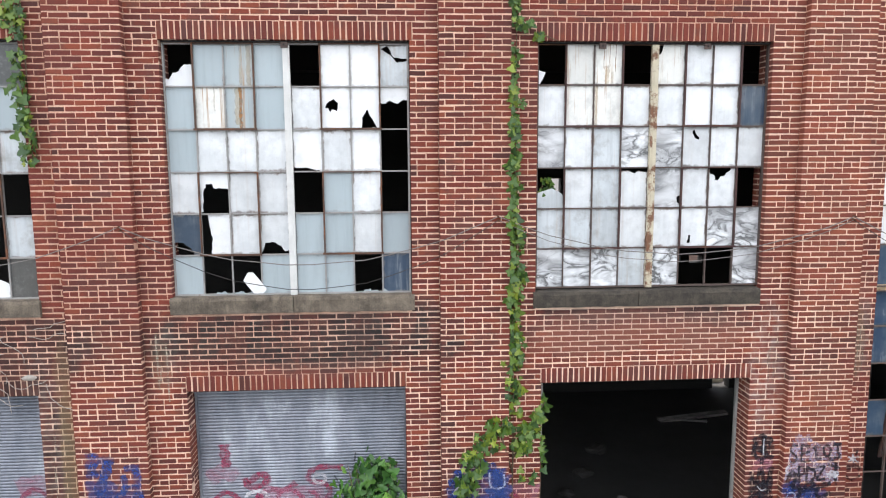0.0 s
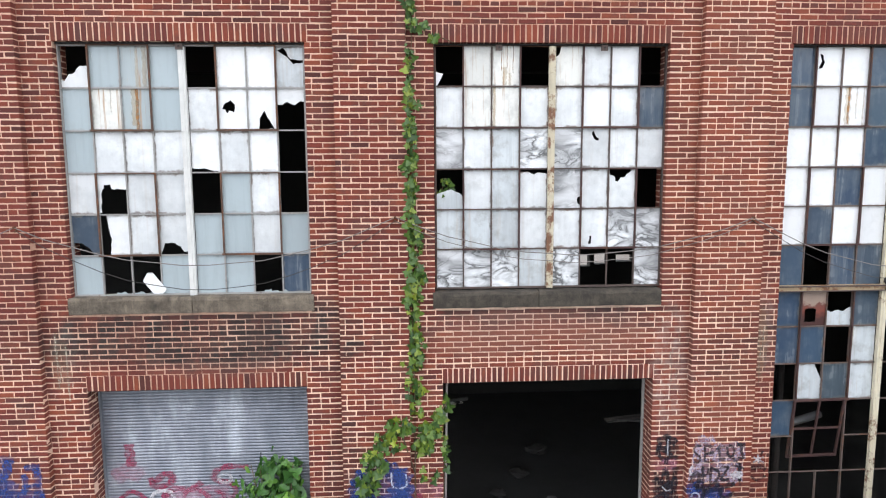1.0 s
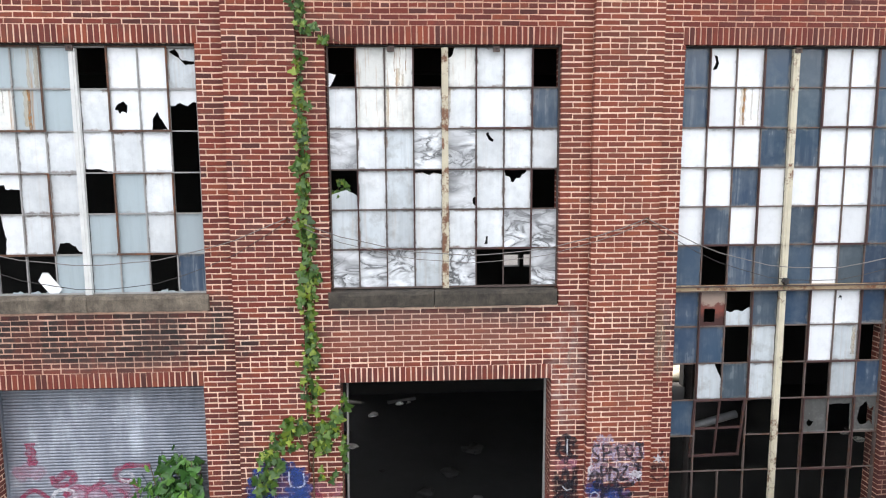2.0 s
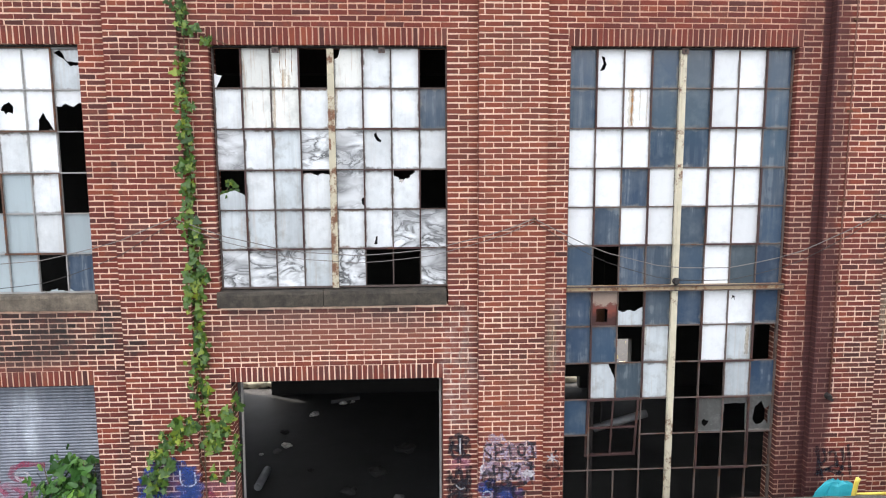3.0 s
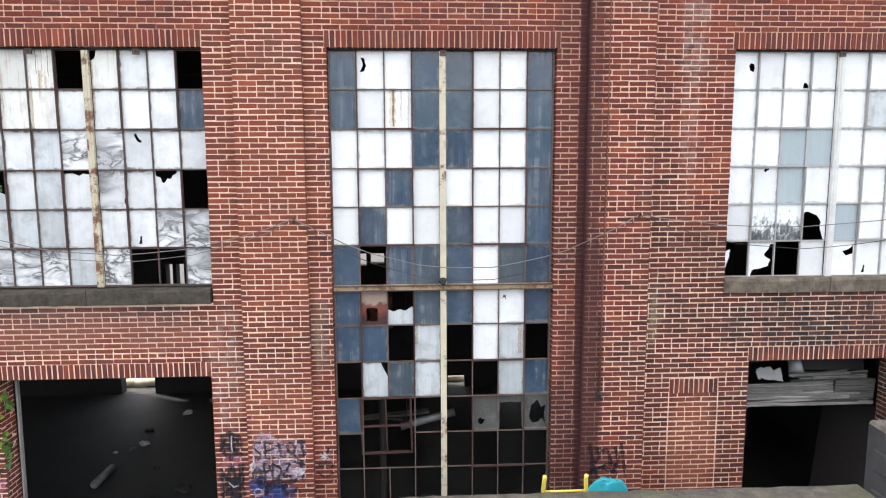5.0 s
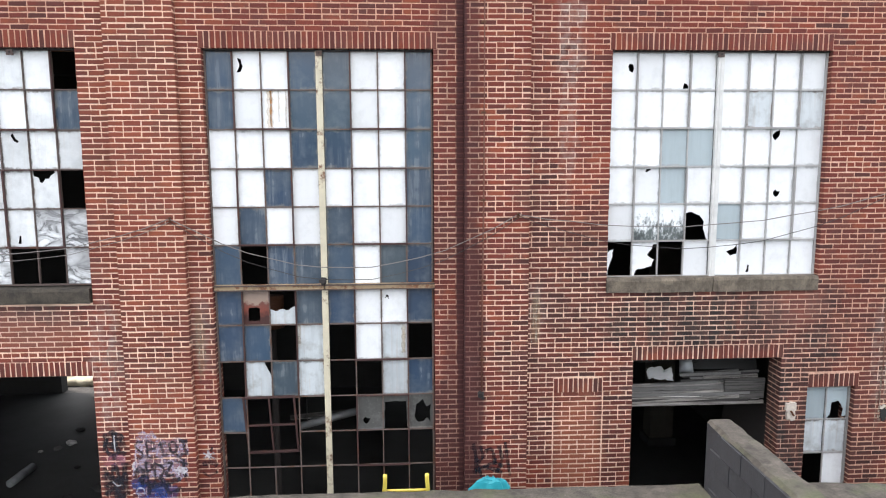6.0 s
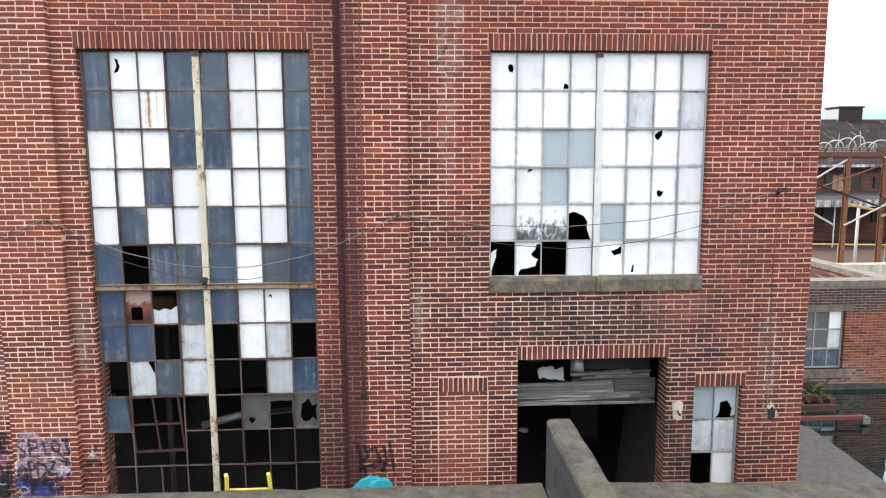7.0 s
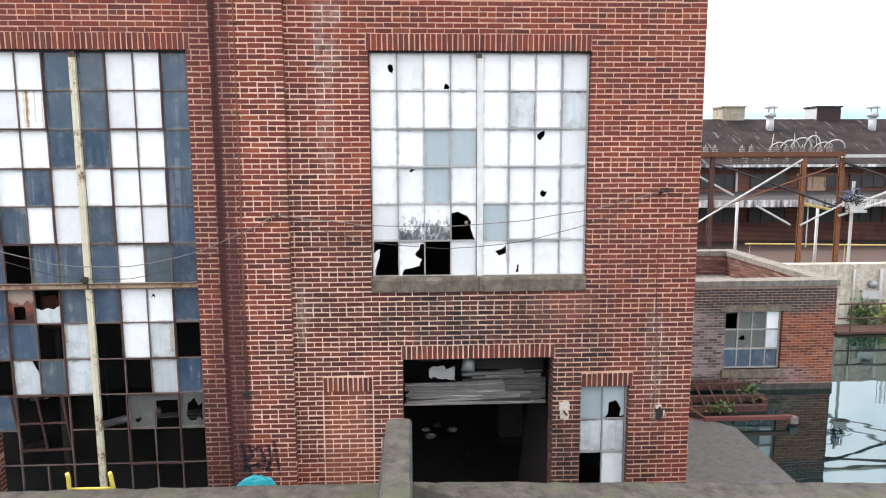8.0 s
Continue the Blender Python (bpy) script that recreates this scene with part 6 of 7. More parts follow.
for k, (x, n) in enumerate(((-2.58, 4), (-2.38, 5), (-0.78, 4))):
    ob = thing("glass_shards", "small heap of broken glass shards on the sill", "shards", (x, 0.2, SILL_TOP + 0.002), "shards on the sills")
    rng = random.Random(60 + k)
    for q in range(n):
        bm = bmesh.new()
        u = rng.uniform(-0.14, 0.14)
        slab_poly(bm, [(u - 0.05, 0.0), (u + 0.05, 0.0), (u + rng.uniform(-0.02, 0.04), rng.uniform(0.015, 0.045)), (u - 0.03, rng.uniform(0.01, 0.03))], 0.01 * q, 0.01 * q + 0.004)
        part("shard", bm, P_GREY, ob)


# ---------- creepers and the bush ----------
def leaf_material(name, a, b, c):
    m = Mat(name, 0.45)
    o = m.t.nodes.new("ShaderNodeObjectInfo")
    g = m.t.nodes.new("ShaderNodeNewGeometry")
    rnd = m.math("FRACT", m.math("ADD", o.outputs["Random"], g.outputs["Random Per Island"]))
    col = m.ramp(rnd, [(0.0, a), (0.62, b), (0.9, tuple(0.5 * (p + q) for p, q in zip(b, c))), (1.0, c)])
    col = m.mix(0.4, col, m.ramp(m.noise(40, 4), [(0.3, 0.6), (0.7, 1.0)]), "MULTIPLY")
    m.b.inputs["Transmission Weight"].default_value = 0.0
    m.b.inputs["Subsurface Weight"].default_value = 0.0
    return m.done(col)


LEAF = leaf_material("creeper_leaf", (0.022, 0.066, 0.012), (0.072, 0.150, 0.015), (0.24, 0.29, 0.022))
LEAF_BUSH = leaf_material("bush_leaf", (0.020, 0.075, 0.014), (0.048, 0.145, 0.022), (0.13, 0.27, 0.035))
STEM = plain("woody_stem", (0.12, 0.085, 0.05), 0.9, 0.5, 25)


def leaf_mesh(name, mat, lobes, length, seed):
    """A lobed leaf, folded a little along its middle, hanging down from its stalk at the origin."""
    rng = random.Random(seed)
    bm = bmesh.new()
    n = 16
    rim = []
    for i in range(n):
        a = 6.28319 * i / n
        r = 0.46 + 0.19 * math.cos(lobes * a) + 0.06 * math.cos(2 * lobes * a + 1) + rng.uniform(-0.03, 0.03)
        x, z = r * math.sin(a) * 0.95, -0.45 + r * math.cos(a) * 1.0
        y = -0.28 * abs(x) + 0.15 * z * z + rng.uniform(-0.03, 0.03)
        rim.append(bm.verts.new((x * length, y * length, z * length)))
    mid = bm.verts.new((0, 0.03 * length, -0.42 * length))
    for i in range(n):
        bm.faces.new((mid, rim[i], rim[(i + 1) % n]))
    me = finish(bm, name, mat, True)
    return me


LEAVES = [leaf_mesh("leaf", LEAF, lobes, s, k) for k, (lobes, s) in enumerate(((5, 0.10), (5, 0.125), (3, 0.115), (5, 0.085), (3, 0.14)))]
BUSH_LEAVES = [leaf_mesh("leaf", LEAF_BUSH, lobes, s, k + 9) for k, (lobes, s) in enumerate(((2, 0.13), (3, 0.16), (2, 0.11), (3, 0.19)))]


def creeper(label, stems, clumps, seed, y_of):
    """stems: point lists; clumps: x, z, half width, half height, number of leaves."""
    ob = thing("creeper", label, "climbing plant", (stems[0][0][0], 0.0, stems[0][0][2]), "creepers")
    base = ob.location
    rng = random.Random(seed)
    for pts in stems:
        bm = bmesh.new()
        tube(bm, [Vector(p) - base + Vector((rng.uniform(-0.012, 0.012), 0, 0)) for p in pts], [0.010 - 0.006 * i / len(pts) for i in range(len(pts))], 6)
        part("stem", bm, STEM, ob, "", True)
    spots = []
    for x, z, rx, rz, n in clumps:
        for _ in range(int(n * 2.3)):
            r, a = math.sqrt(rng.random()), rng.uniform(0, 6.28319)
            px, pz = x + r * rx * math.cos(a), z + r * rz * math.sin(a)
            py = y_of(px) - rng.uniform(0.015, 0.10)
            spots.append((rng.choice(LEAVES), Matrix.Translation(Vector((px, py, pz + 0.04)) - base) @ pose(0, 0, 0, rng.uniform(-38, 12), rng.uniform(-35, 35), rng.uniform(-40, 40)) @ Matrix.Diagonal((*[rng.uniform(0.5, 0.92)] * 3, 1))))
    rng.shuffle(spots)
    for me, m in spots[:300]:
        piece("leaf", me, ob, m)
    if len(spots) > 300:
        bm = bmesh.new()
        for me, m in spots[300:]:
            vs = [bm.verts.new(m @ v.co) for v in me.vertices]
            for f in me.polygons:
                bm.faces.new([vs[i] for i in f.vertices])
        part("foliage", bm, LEAF, ob, "dense small creeper leaves", True)["kind"] = "stuff"
    return ob


step = lambda x: FACE if x < PIL_W + 0.01 else WALL if x < 1.26 else 0.2
creeper("green climbing creeper with lobed leaves growing up the brick corner",
        [[(0.9, 0.06, z) for z in (0.0, 0.8, 1.6, 2.3, 3.0, 3.8, 4.6, 5.4, 6.2, 6.9, 7.3, 7.8, 8.6)], [(0.9, 0.06, 2.0), (0.75, -0.02, 2.5), (0.6, -0.02, 2.65), (0.42, -0.02, 2.3), (0.3, -0.02, 1.9), (0.28, -0.02, 1.5)],
         [(0.9, 0.06, 2.2), (1.05, 0.06, 2.5), (1.2, 0.06, 2.75), (1.3, 0.1, 2.9)], [(1.24, 0.1, 1.2), (1.27, 0.12, 1.8), (1.28, 0.14, 2.4)]],
        [(0.86, 7.85, 0.09, 0.3, 14), (0.9, 7.55, 0.07, 0.14, 9), (1.0, 7.43, 0.12, 0.06, 8), (0.88, 7.05, 0.05, 0.2, 9), (0.88, 6.65, 0.06, 0.25, 14), (0.97, 6.56, 0.05, 0.04, 2), (0.89, 6.2, 0.08, 0.22, 14), (0.89, 5.85, 0.09, 0.16, 14),
         (0.9, 5.5, 0.08, 0.2, 14), (0.89, 5.2, 0.09, 0.14, 9), (0.92, 4.95, 0.1, 0.18, 17), (0.9, 4.62, 0.09, 0.14, 11), (0.95, 4.5, 0.14, 0.07, 6), (0.9, 4.25, 0.11, 0.2, 17), (0.91, 3.9, 0.08, 0.14, 10), (0.92, 3.62, 0.1, 0.16, 15), (0.9, 3.42, 0.14, 0.09, 10),
         (0.9, 3.12, 0.12, 0.14, 14), (0.92, 2.85, 0.07, 0.1, 4), (0.72, 2.66, 0.16, 0.12, 22), (0.55, 2.45, 0.2, 0.12, 17), (0.4, 2.18, 0.17, 0.16, 22), (0.3, 1.9, 0.16, 0.16, 15), (0.35, 1.6, 0.12, 0.14, 6),
         (1.1, 2.55, 0.14, 0.12, 17), (1.0, 2.35, 0.13, 0.1, 15), (1.22, 2.75, 0.09, 0.12, 9), (1.3, 2.85, 0.06, 0.1, 4), (1.3, 2.2, 0.05, 0.25, 8), (1.0, 1.95, 0.05, 0.1, 2), (1.2, 1.9, 0.07, 0.08, 2)], 3, step)
creeper("green climbing creeper hanging beside the window edge",
        [[(-4.62, 0.06, z) for z in (5.9, 6.4, 7.0, 7.6, 8.6)]],
        [(-4.66, 7.9, 0.2, 0.2, 20), (-4.72, 7.55, 0.16, 0.2, 20), (-4.68, 7.3, 0.09, 0.08, 6), (-4.7, 7.05, 0.07, 0.1, 7), (-4.7, 6.7, 0.1, 0.2, 16), (-4.66, 6.4, 0.09, 0.12, 9), (-4.66, 6.15, 0.1, 0.14, 10), (-4.66, 5.92, 0.06, 0.08, 4)], 7,
        lambda x: WALL)
creeper("sprig of creeper growing in through a broken pane", [[(1.2, 0.25, 5.3), (1.27, 0.3, 5.55), (1.33, 0.3, 5.7)]], [(1.3, 5.55, 0.1, 0.12, 9)], 9, lambda x: 0.34)
creeper("dry root tuft hanging from the window head", [[(1.16, 0.11, 7.36), (1.3, 0.1, 7.33), (1.42, 0.1, 7.28)]], [(1.2, 7.32, 0.08, 0.03, 5)], 10, lambda x: 0.12)

ob = thing("bush", "bright green leafy bush growing in front of the shutter", "bush", (-0.85, 0.2, 0.0))
rng = random.Random(17)
for k in range(9):
    a = rng.uniform(0, 6.28)
    tip = (0.36 * math.cos(a) * rng.uniform(0.4, 1), 0.22 * math.sin(a), 1.55 + rng.uniform(0, 0.6))
    bm = bmesh.new()
    tube(bm, [(0.03 * math.cos(a), 0.03 * math.sin(a), 0), (tip[0] * 0.5, tip[1] * 0.5, tip[2] * 0.55), tip], [0.012, 0.009, 0.004], 6)
    part("stem", bm, STEM, ob, "", True)
for cx, cy, cz, rx, rz, n in ((0.05, 0, 2.1, 0.2, 0.16, 46), (-0.18, 0, 1.85, 0.26, 0.2, 70), (0.12, -0.05, 1.75, 0.24, 0.25, 70), (0.0, 0, 1.45, 0.38, 0.25, 70), (0.0, 0, 1.0, 0.3, 0.35, 40)):
    for _ in range(n):
        v = Vector([max(-1.15, min(1.15, rng.gauss(0, 0.55))) for _ in range(3)])
        px, py, pz = cx + v.x * rx, cy + v.y * 0.2, cz + v.z * rz
        m = Matrix.Translation((px, py, pz)) @ pose(0, 0, 0, rng.uniform(-75, 10), rng.uniform(-40, 40), rng.uniform(-70, 70)) @ Matrix.Diagonal((*[rng.uniform(0.55, 0.95)] * 3, 1))
        piece("leaf", rng.choice(BUSH_LEAVES), ob, m)

# ---------- ladder and tarpaulin ----------
YELLOW = paint_material("yellow_ladder_paint", (0.72, 0.58, 0.10), 0.3, 0.45, 0.66)
FADED_YELLOW = paint_material("faded_yellow_rail_paint", (0.52, 0.40, 0.13), 0.4, 0.6, 0.6)
ob = thing("ladder", "yellow painted steel ladder hooked over the yard wall", "ladder", (8.0, -2.35, 0))
for s in (-1, 1):
    bm = bmesh.new()
    x = 0.205 * s
    tube(bm, [(x * 1.06, 0.04, 0.0), (x * 1.06, 0.04, 2.45), (x * 1.05, 0.02, 2.66), (x, -0.0, 2.82), (x, -0.02, 2.87)], 0.021, 8)
    part("rail", bm, YELLOW, ob, "", True)
for k in range(9):
    bm = bmesh.new()
    rod(bm, (-0.21, 0.035, 0.25 + k * 0.304), (0.21, 0.035, 0.25 + k * 0.304), 0.015, 8)
    part("rung", bm, YELLOW, ob, "", True)
TEAL = plain("teal_tarpaulin", (0.03, 0.42, 0.50), 0.5, 0.35, 6)
ob = thing("tarpaulin", "crumpled teal tarpaulin heaped against the pilaster", "tarpaulin", (9.06, -0.14, 0.0))
bm = bmesh.new()
n, rows = 26, []
for j in range(9):
    t = j / 8
    r = 0.40 - 0.30 * t ** 2.4
    ring = []
    for i in range(n):
        a = 6.28319 * i / n
        k = 1 + 0.30 * noise.noise(Vector((math.cos(a) * 2.6, math.sin(a) * 2.6, t * 1.5 + 3))) + 0.06 * math.cos(7 * a + 2 * t)
        ring.append(bm.verts.new((r * k * math.cos(a) + 0.07 * t, r * k * 0.30 * math.sin(a), 1.70 * math.sin(1.5708 * t) ** 0.9 + 0.05 * t * noise.noise(Vector((3 * math.cos(a), 3 * math.sin(a), 9))))))
    rows.append(ring)
for a, b in zip(rows, rows[1:]):
    for i in range(n):
        bm.faces.new((a[i], a[(i + 1) % n], b[(i + 1) % n], b[i]))
bm.faces.new(rows[-1])
part("sheet", bm, TEAL, ob)


# ---------- across the water: annex, gantry, long shed, hills ----------
DARK_RUST = paint_material("dark_rusted_steel", (0.06, 0.026, 0.022), 0.8, 0.85, 0.5)
ROOF_TAR = plain("tarred_roof", (0.045, 0.038, 0.038), 0.95, 0.6, 1.3)
COPING = concrete_material("pale_coping", (0.25, 0.225, 0.19), (0.11, 0.098, 0.085))
DRY = plain("dry_yellow_leaves", (0.55, 0.47, 0.24), 0.8, 0.5, 6)
GREEN = plain("scrub_leaves", (0.075, 0.13, 0.035), 0.8, 0.6, 6)


def annex_brick():
    m = Mat("annex_brick", 0.9)
    g = m.t.nodes.new("ShaderNodeNewGeometry")
    o = m.t.nodes.new("ShaderNodeObjectInfo")
    rnd = m.math("FRACT", m.math("ADD", g.outputs["Random Per Island"], o.outputs["Random"]))
    c = m.ramp(rnd, [(0.0, (0.085, 0.022, 0.016)), (0.5, (0.175, 0.043, 0.023)), (1.0, (0.26, 0.075, 0.033))])
    wob = m.noise(1.6, 5, 0.65)
    worn = m.any([m.blob(18.35, 1.3, 1.0, 2.2, 0.9, wob), m.blob(19.6, 0.5, 1.5, 0.4, 0.6, wob)])
    c = m.mix(worn, c, m.mix(rnd, (0.035, 0.034, 0.042), (0.22, 0.215, 0.23)))
    c = m.mix(m.any([m.blob(19.7, 2.6, 2.8, 0.6, 1.0, wob)]), c, (0.04, 0.033, 0.036))
    m.bump(m.noise(30, 5), 0.5, 0.01)
    return m.done(c)


A_BRICK = annex_brick()
AX0, AX1, AY0, AY1 = 15.08, 21.655, 7.07, 12.63
annex = thing("annex", "low flat-roofed brick annex standing in the water", "building", (AX1, AY0, -0.6))
off = Vector((-AX1, -AY0, 0.6))
WX0, WX1, WZ0, WZ1 = 18.89, 20.32, 0.70, 2.165
bm = bmesh.new()
walled(bm, [AX0, AX0 + 0.35, WX0 - 0.005, WX1 + 0.005, AX1 - 0.35, AX1 - 0.006], [AY0 + 0.006, AY0 + 0.35, AY1 - 0.35, AY1], [-0.6, WZ0, WZ1, 2.3, 2.775],
       lambda x, y, z: (WX0 < x < WX1 and WZ0 < z < WZ1 and y < AY0 + 0.35) or (AX0 + 0.35 < x < AX1 - 0.35 and AY0 + 0.35 < y < AY1 - 0.35))
bmesh.ops.translate(bm, vec=off, verts=bm.verts[:])
part("wall", bm, plain("dull_annex_mortar", (0.37, 0.245, 0.18), 0.95, 0.7, 2.5), annex)
bm = bmesh.new()
box(bm, AX0 + 0.36, AX1 - 0.38, AY0 + 0.36, AY1 - 0.38, 2.03, 2.16)
bmesh.ops.translate(bm, vec=off, verts=bm.verts[:])
part("roof", bm, COPING, annex, "pale flat roof behind a parapet")
for n, (a, b, c, d) in enumerate(((AX0, AX1 + 0.03, AY0 - 0.04, AY0 + 0.4), (AX0, AX1 + 0.03, AY1 - 0.4, AY1 + 0.04), (AX1 - 0.4, AX1 + 0.03, AY0 + 0.4, AY1 - 0.4))):
    bm = bmesh.new()
    box(bm, a, b, c, d, 2.775, 2.925)
    bmesh.ops.translate(bm, vec=off, verts=bm.verts[:])
    part("coping", bm, COPING, annex)
# inner parapet faces in dark banded brick colours
PARAPET = Mat("dark_parapet_brick", 0.9)
rows = PARAPET.noise(1.0, 3, 0.6, PARAPET.scaled(1.5, 1.5, 15.0))
lining = PARAPET.done(PARAPET.ramp(rows, [(0.35, (0.05, 0.026, 0.022)), (0.55, (0.12, 0.05, 0.038)), (0.7, (0.27, 0.17, 0.13))]))
for a, b, c, d in ((AX1 - 0.37, AX1 - 0.352, AY0 + 0.36, AY1 - 0.372), (AX0 + 0.36, AX1 - 0.38, AY1 - 0.37, AY1 - 0.352)):
    bm = bmesh.new()
    box(bm, a, b, c, d, 2.03, 2.765)
    bmesh.ops.translate(bm, vec=off, verts=bm.verts[:])
    part("parapet_lining", bm, lining, annex)
bm = bmesh.new()
box(bm, WX0 - 0.12, WX1 + 0.2, AY0 - 0.015, AY0 + 0.2, WZ1, WZ1 + 0.16)
bmesh.ops.translate(bm, vec=off, verts=bm.verts[:])
part("lintel", bm, SILL, annex)
bm = bmesh.new()
box(bm, WX0 - 0.06, WX1 + 0.05, AY0 - 0.05, AY0 + 0.2, WZ0 - 0.2, WZ0)
bmesh.ops.translate(bm, vec=off, verts=bm.verts[:])
part("sill", bm, SILL, annex)
bm = bmesh.new()
box(bm, AX0, AX1 + 0.02, AY0 - 0.03, AY0 - 0.001, -0.6, 0.32)
bmesh.ops.translate(bm, vec=off, verts=bm.verts[:])
part("plinth", bm, CONCRETE, annex, "mossy concrete plinth at the water line")
awin = part("window", bmesh.new(), FRAME_GREY, annex)
awin.location = (WX0 - AX1, 0.12, WZ0 + 0.6)
W, Hh = WX1 - WX0, WZ1 - WZ0
for a, b, c, d in ((0, 0.04, 0, Hh), (W - 0.04, W, 0, Hh), (0.04, W - 0.04, Hh - 0.04, Hh), (0.04, W - 0.04, 0, 0.04), (0.04, W - 0.04, 0.475, 0.52), (0.04, W - 0.04, 0.97, 1.0), (W / 4 - 0.015, W / 4 + 0.015, 0.04, Hh - 0.04), (W / 2 - 0.015, W / 2 + 0.015, 0.04, Hh - 0.04), (W * 0.75 - 0.015, W * 0.75 + 0.015, 0.04, Hh - 0.04)):
    bm = bmesh.new()
    box(bm, a, b, -0.02 if b - a < 0.1 else -0.023, 0.03, c, d)
    part("glazing_bar", bm, FRAME_GREY, awin)
for r, codes in enumerate(("d d d d", "s s:bird s l", "k s s w")):
    for c, code in enumerate(codes.split()):
        kind, _, shape = code.partition(":")
        if kind != "k":
            piece("pane", pane_mesh(kind, shape, W / 4 - 0.02, 0.47), awin, Matrix.Translation((W / 4 * c + 0.01, 0.0, 0.02 + 0.477 * r)))

# rusty walkway frame and scrub at the foot of the annex
ob = thing("rusty_platform", "rusty steel landing frame over the water with weeds on it", "platform", (17.72, 5.75, 0.26))
ob.scale = (0.96, 0.8, 0.9)
for a, b, c, d, z in ((-0.6, 1.75, 0.3, 0.42, 0.12), (-0.6, 1.75, 0.95, 1.05, 0.25), (-0.6, 1.6, -0.15, 0.0, 0.0), (-0.6, 1.2, 1.35, 1.5, 0.2), (1.55, 1.7, 0.0, 1.2, 0.1)):
    bm = bmesh.new()
    box(bm, a, b, c, d, z - 0.1, z + 0.06)
    part("beam", bm, DARK_RUST, ob)
for k in range(7):
    bm = bmesh.new()
    rod(bm, (-0.5 + k * 0.3, -0.1, 0.1), (-0.35 + k * 0.33, 1.3, 0.3), 0.025, 5)
    part("rod", bm, DARK_RUST, ob)
RED = paint_material("faded_red_paint", (0.15, 0.038, 0.038), 0.8, 0.7, 0.5)
ob = thing("red_beam", "faded red steel beam lying over the water edge", "beam", (17.45, 4.84, 0.26))
ob.scale = (0.96, 0.96, 0.96)
bm = bmesh.new()
box(bm, 0, 2.0, -0.05, 0.05, 0.05, 0.13)
part("bar", bm, RED, ob)
bm = bmesh.new()
box(bm, 1.95, 2.12, -0.08, 0.08, -0.05, 0.1)
part("end_plate", bm, COPING, ob)
bm = bmesh.new()
rod(bm, (0.02, 0, 0.1), (-0.45, 0.9, 0.35), 0.03, 6)
rod(bm, (0.0, 0, 0.02), (-0.3, 0.2, 0.02), 0.04, 6)
part("strut", bm, RUST, ob)


def scrub(label, at, size, n, seed, leaf=0.12, mat=None):
    """A loose clump of leaves on thin stems."""
    ob = thing("scrub", label, "bush", at, "scrub")
    rng = random.Random(seed)
    bm = bmesh.new()
    for k in range(6):
        rod(bm, (rng.uniform(-0.1, 0.1), rng.uniform(-0.1, 0.1), 0), (rng.gauss(0, size[0] * 0.4), rng.gauss(0, size[1] * 0.4), size[2] * rng.uniform(0.6, 1)), 0.012, 5, 0.004)
    part("stem", bm, STEM, ob)
    bm = bmesh.new()
    for k in range(n):
        p = Vector((rng.gauss(0, size[0] * 0.45), rng.gauss(0, size[1] * 0.45), abs(rng.gauss(size[2] * 0.5, size[2] * 0.3))))
        m = Matrix.Translation(p) @ pose(0, 0, 0, rng.uniform(-90, 90), rng.uniform(-90, 90), rng.uniform(0, 360))
        s = leaf * rng.uniform(0.5, 1.2)
        v = [bm.verts.new(m @ Vector(q)) for q in ((-0.4 * s, 0, 0), (0, 0.06 * s, s), (0.4 * s, 0, 0), (0, 0.1 * s, -s))]
        bm.faces.new(v)
    part("crown", bm, mat or GREEN, ob)
    return ob


scrub("green weeds growing on the rusty landing", (19.15, 6.2, 0.25), (0.27, 0.27, 0.4), 110, 3, 0.075)
scrub("green weeds growing on the rusty landing", (18.2, 5.6, 0.22), (0.5, 0.25, 0.16), 60, 4, 0.07)

# far bank
GRASSY = plain("yellow_green_leaves", (0.34, 0.38, 0.11), 0.8, 0.6, 6)
# the wall face gets no sun; its pale tone stands in for sunlight
BANK = concrete_material("sun_toned_bank_concrete", (0.70, 0.64, 0.52), (0.42, 0.38, 0.30), 0.35)
bm = bmesh.new()
box(bm, 15.0, 70, 13.4, 13.82, -1.0, 2.26)
solid("bank_wall", bm, BANK, "pale concrete bank wall along the water", "wall", "", "structure")
bm = bmesh.new()
box(bm, 15.0, 70, 13.82, 60, 0.002, 0.9)
solid("far_yard", bm, plain("rusty_gravel", (0.065, 0.036, 0.027), 0.95, 0.7, 2.5), "brown gravel yard behind the bank wall", "ground", "", "structure")
for k, x in enumerate((26.7, 27.6, 28.5, 29.7, 30.8)):
    scrub("yellow-green scrub along the bank wall", (x, 13.3, 0.15), (0.5, 0.2, 0.8), 260, 20 + k, 0.11, GRASSY if k % 2 else None)

# footbridge with rails
ob = thing("footbridge", "rusty steel footbridge with rails over the water", "bridge", (25.36, 12.06, 0.19))
ob.scale = (0.944, 0.944, 0.944)
bm = bmesh.new()
box(bm, -0.4, 12, -0.1, 0.9, 0.0, 0.07)
part("deck", bm, DARK_RUST, ob)
for z in (0.55, 1.05):
    bm = bmesh.new()
    rod(bm, (-0.4, -0.05, z), (12, -0.05, z), 0.03, 6)
    part("rail", bm, DARK_RUST, ob)
for k in range(9):
    bm = bmesh.new()
    rod(bm, (0.05 + k * 1.45, -0.05, 0.05), (0.05 + k * 1.45, -0.05, 1.08), 0.025, 6)
    part("post", bm, DARK_RUST, ob)
for k in range(5):
    bm = bmesh.new()
    rod(bm, (0.4 + k * 2.9, 0.4, -0.9), (0.4 + k * 2.9, 0.4, -0.08), 0.08, 8)
    part("pile", bm, RUST, ob)

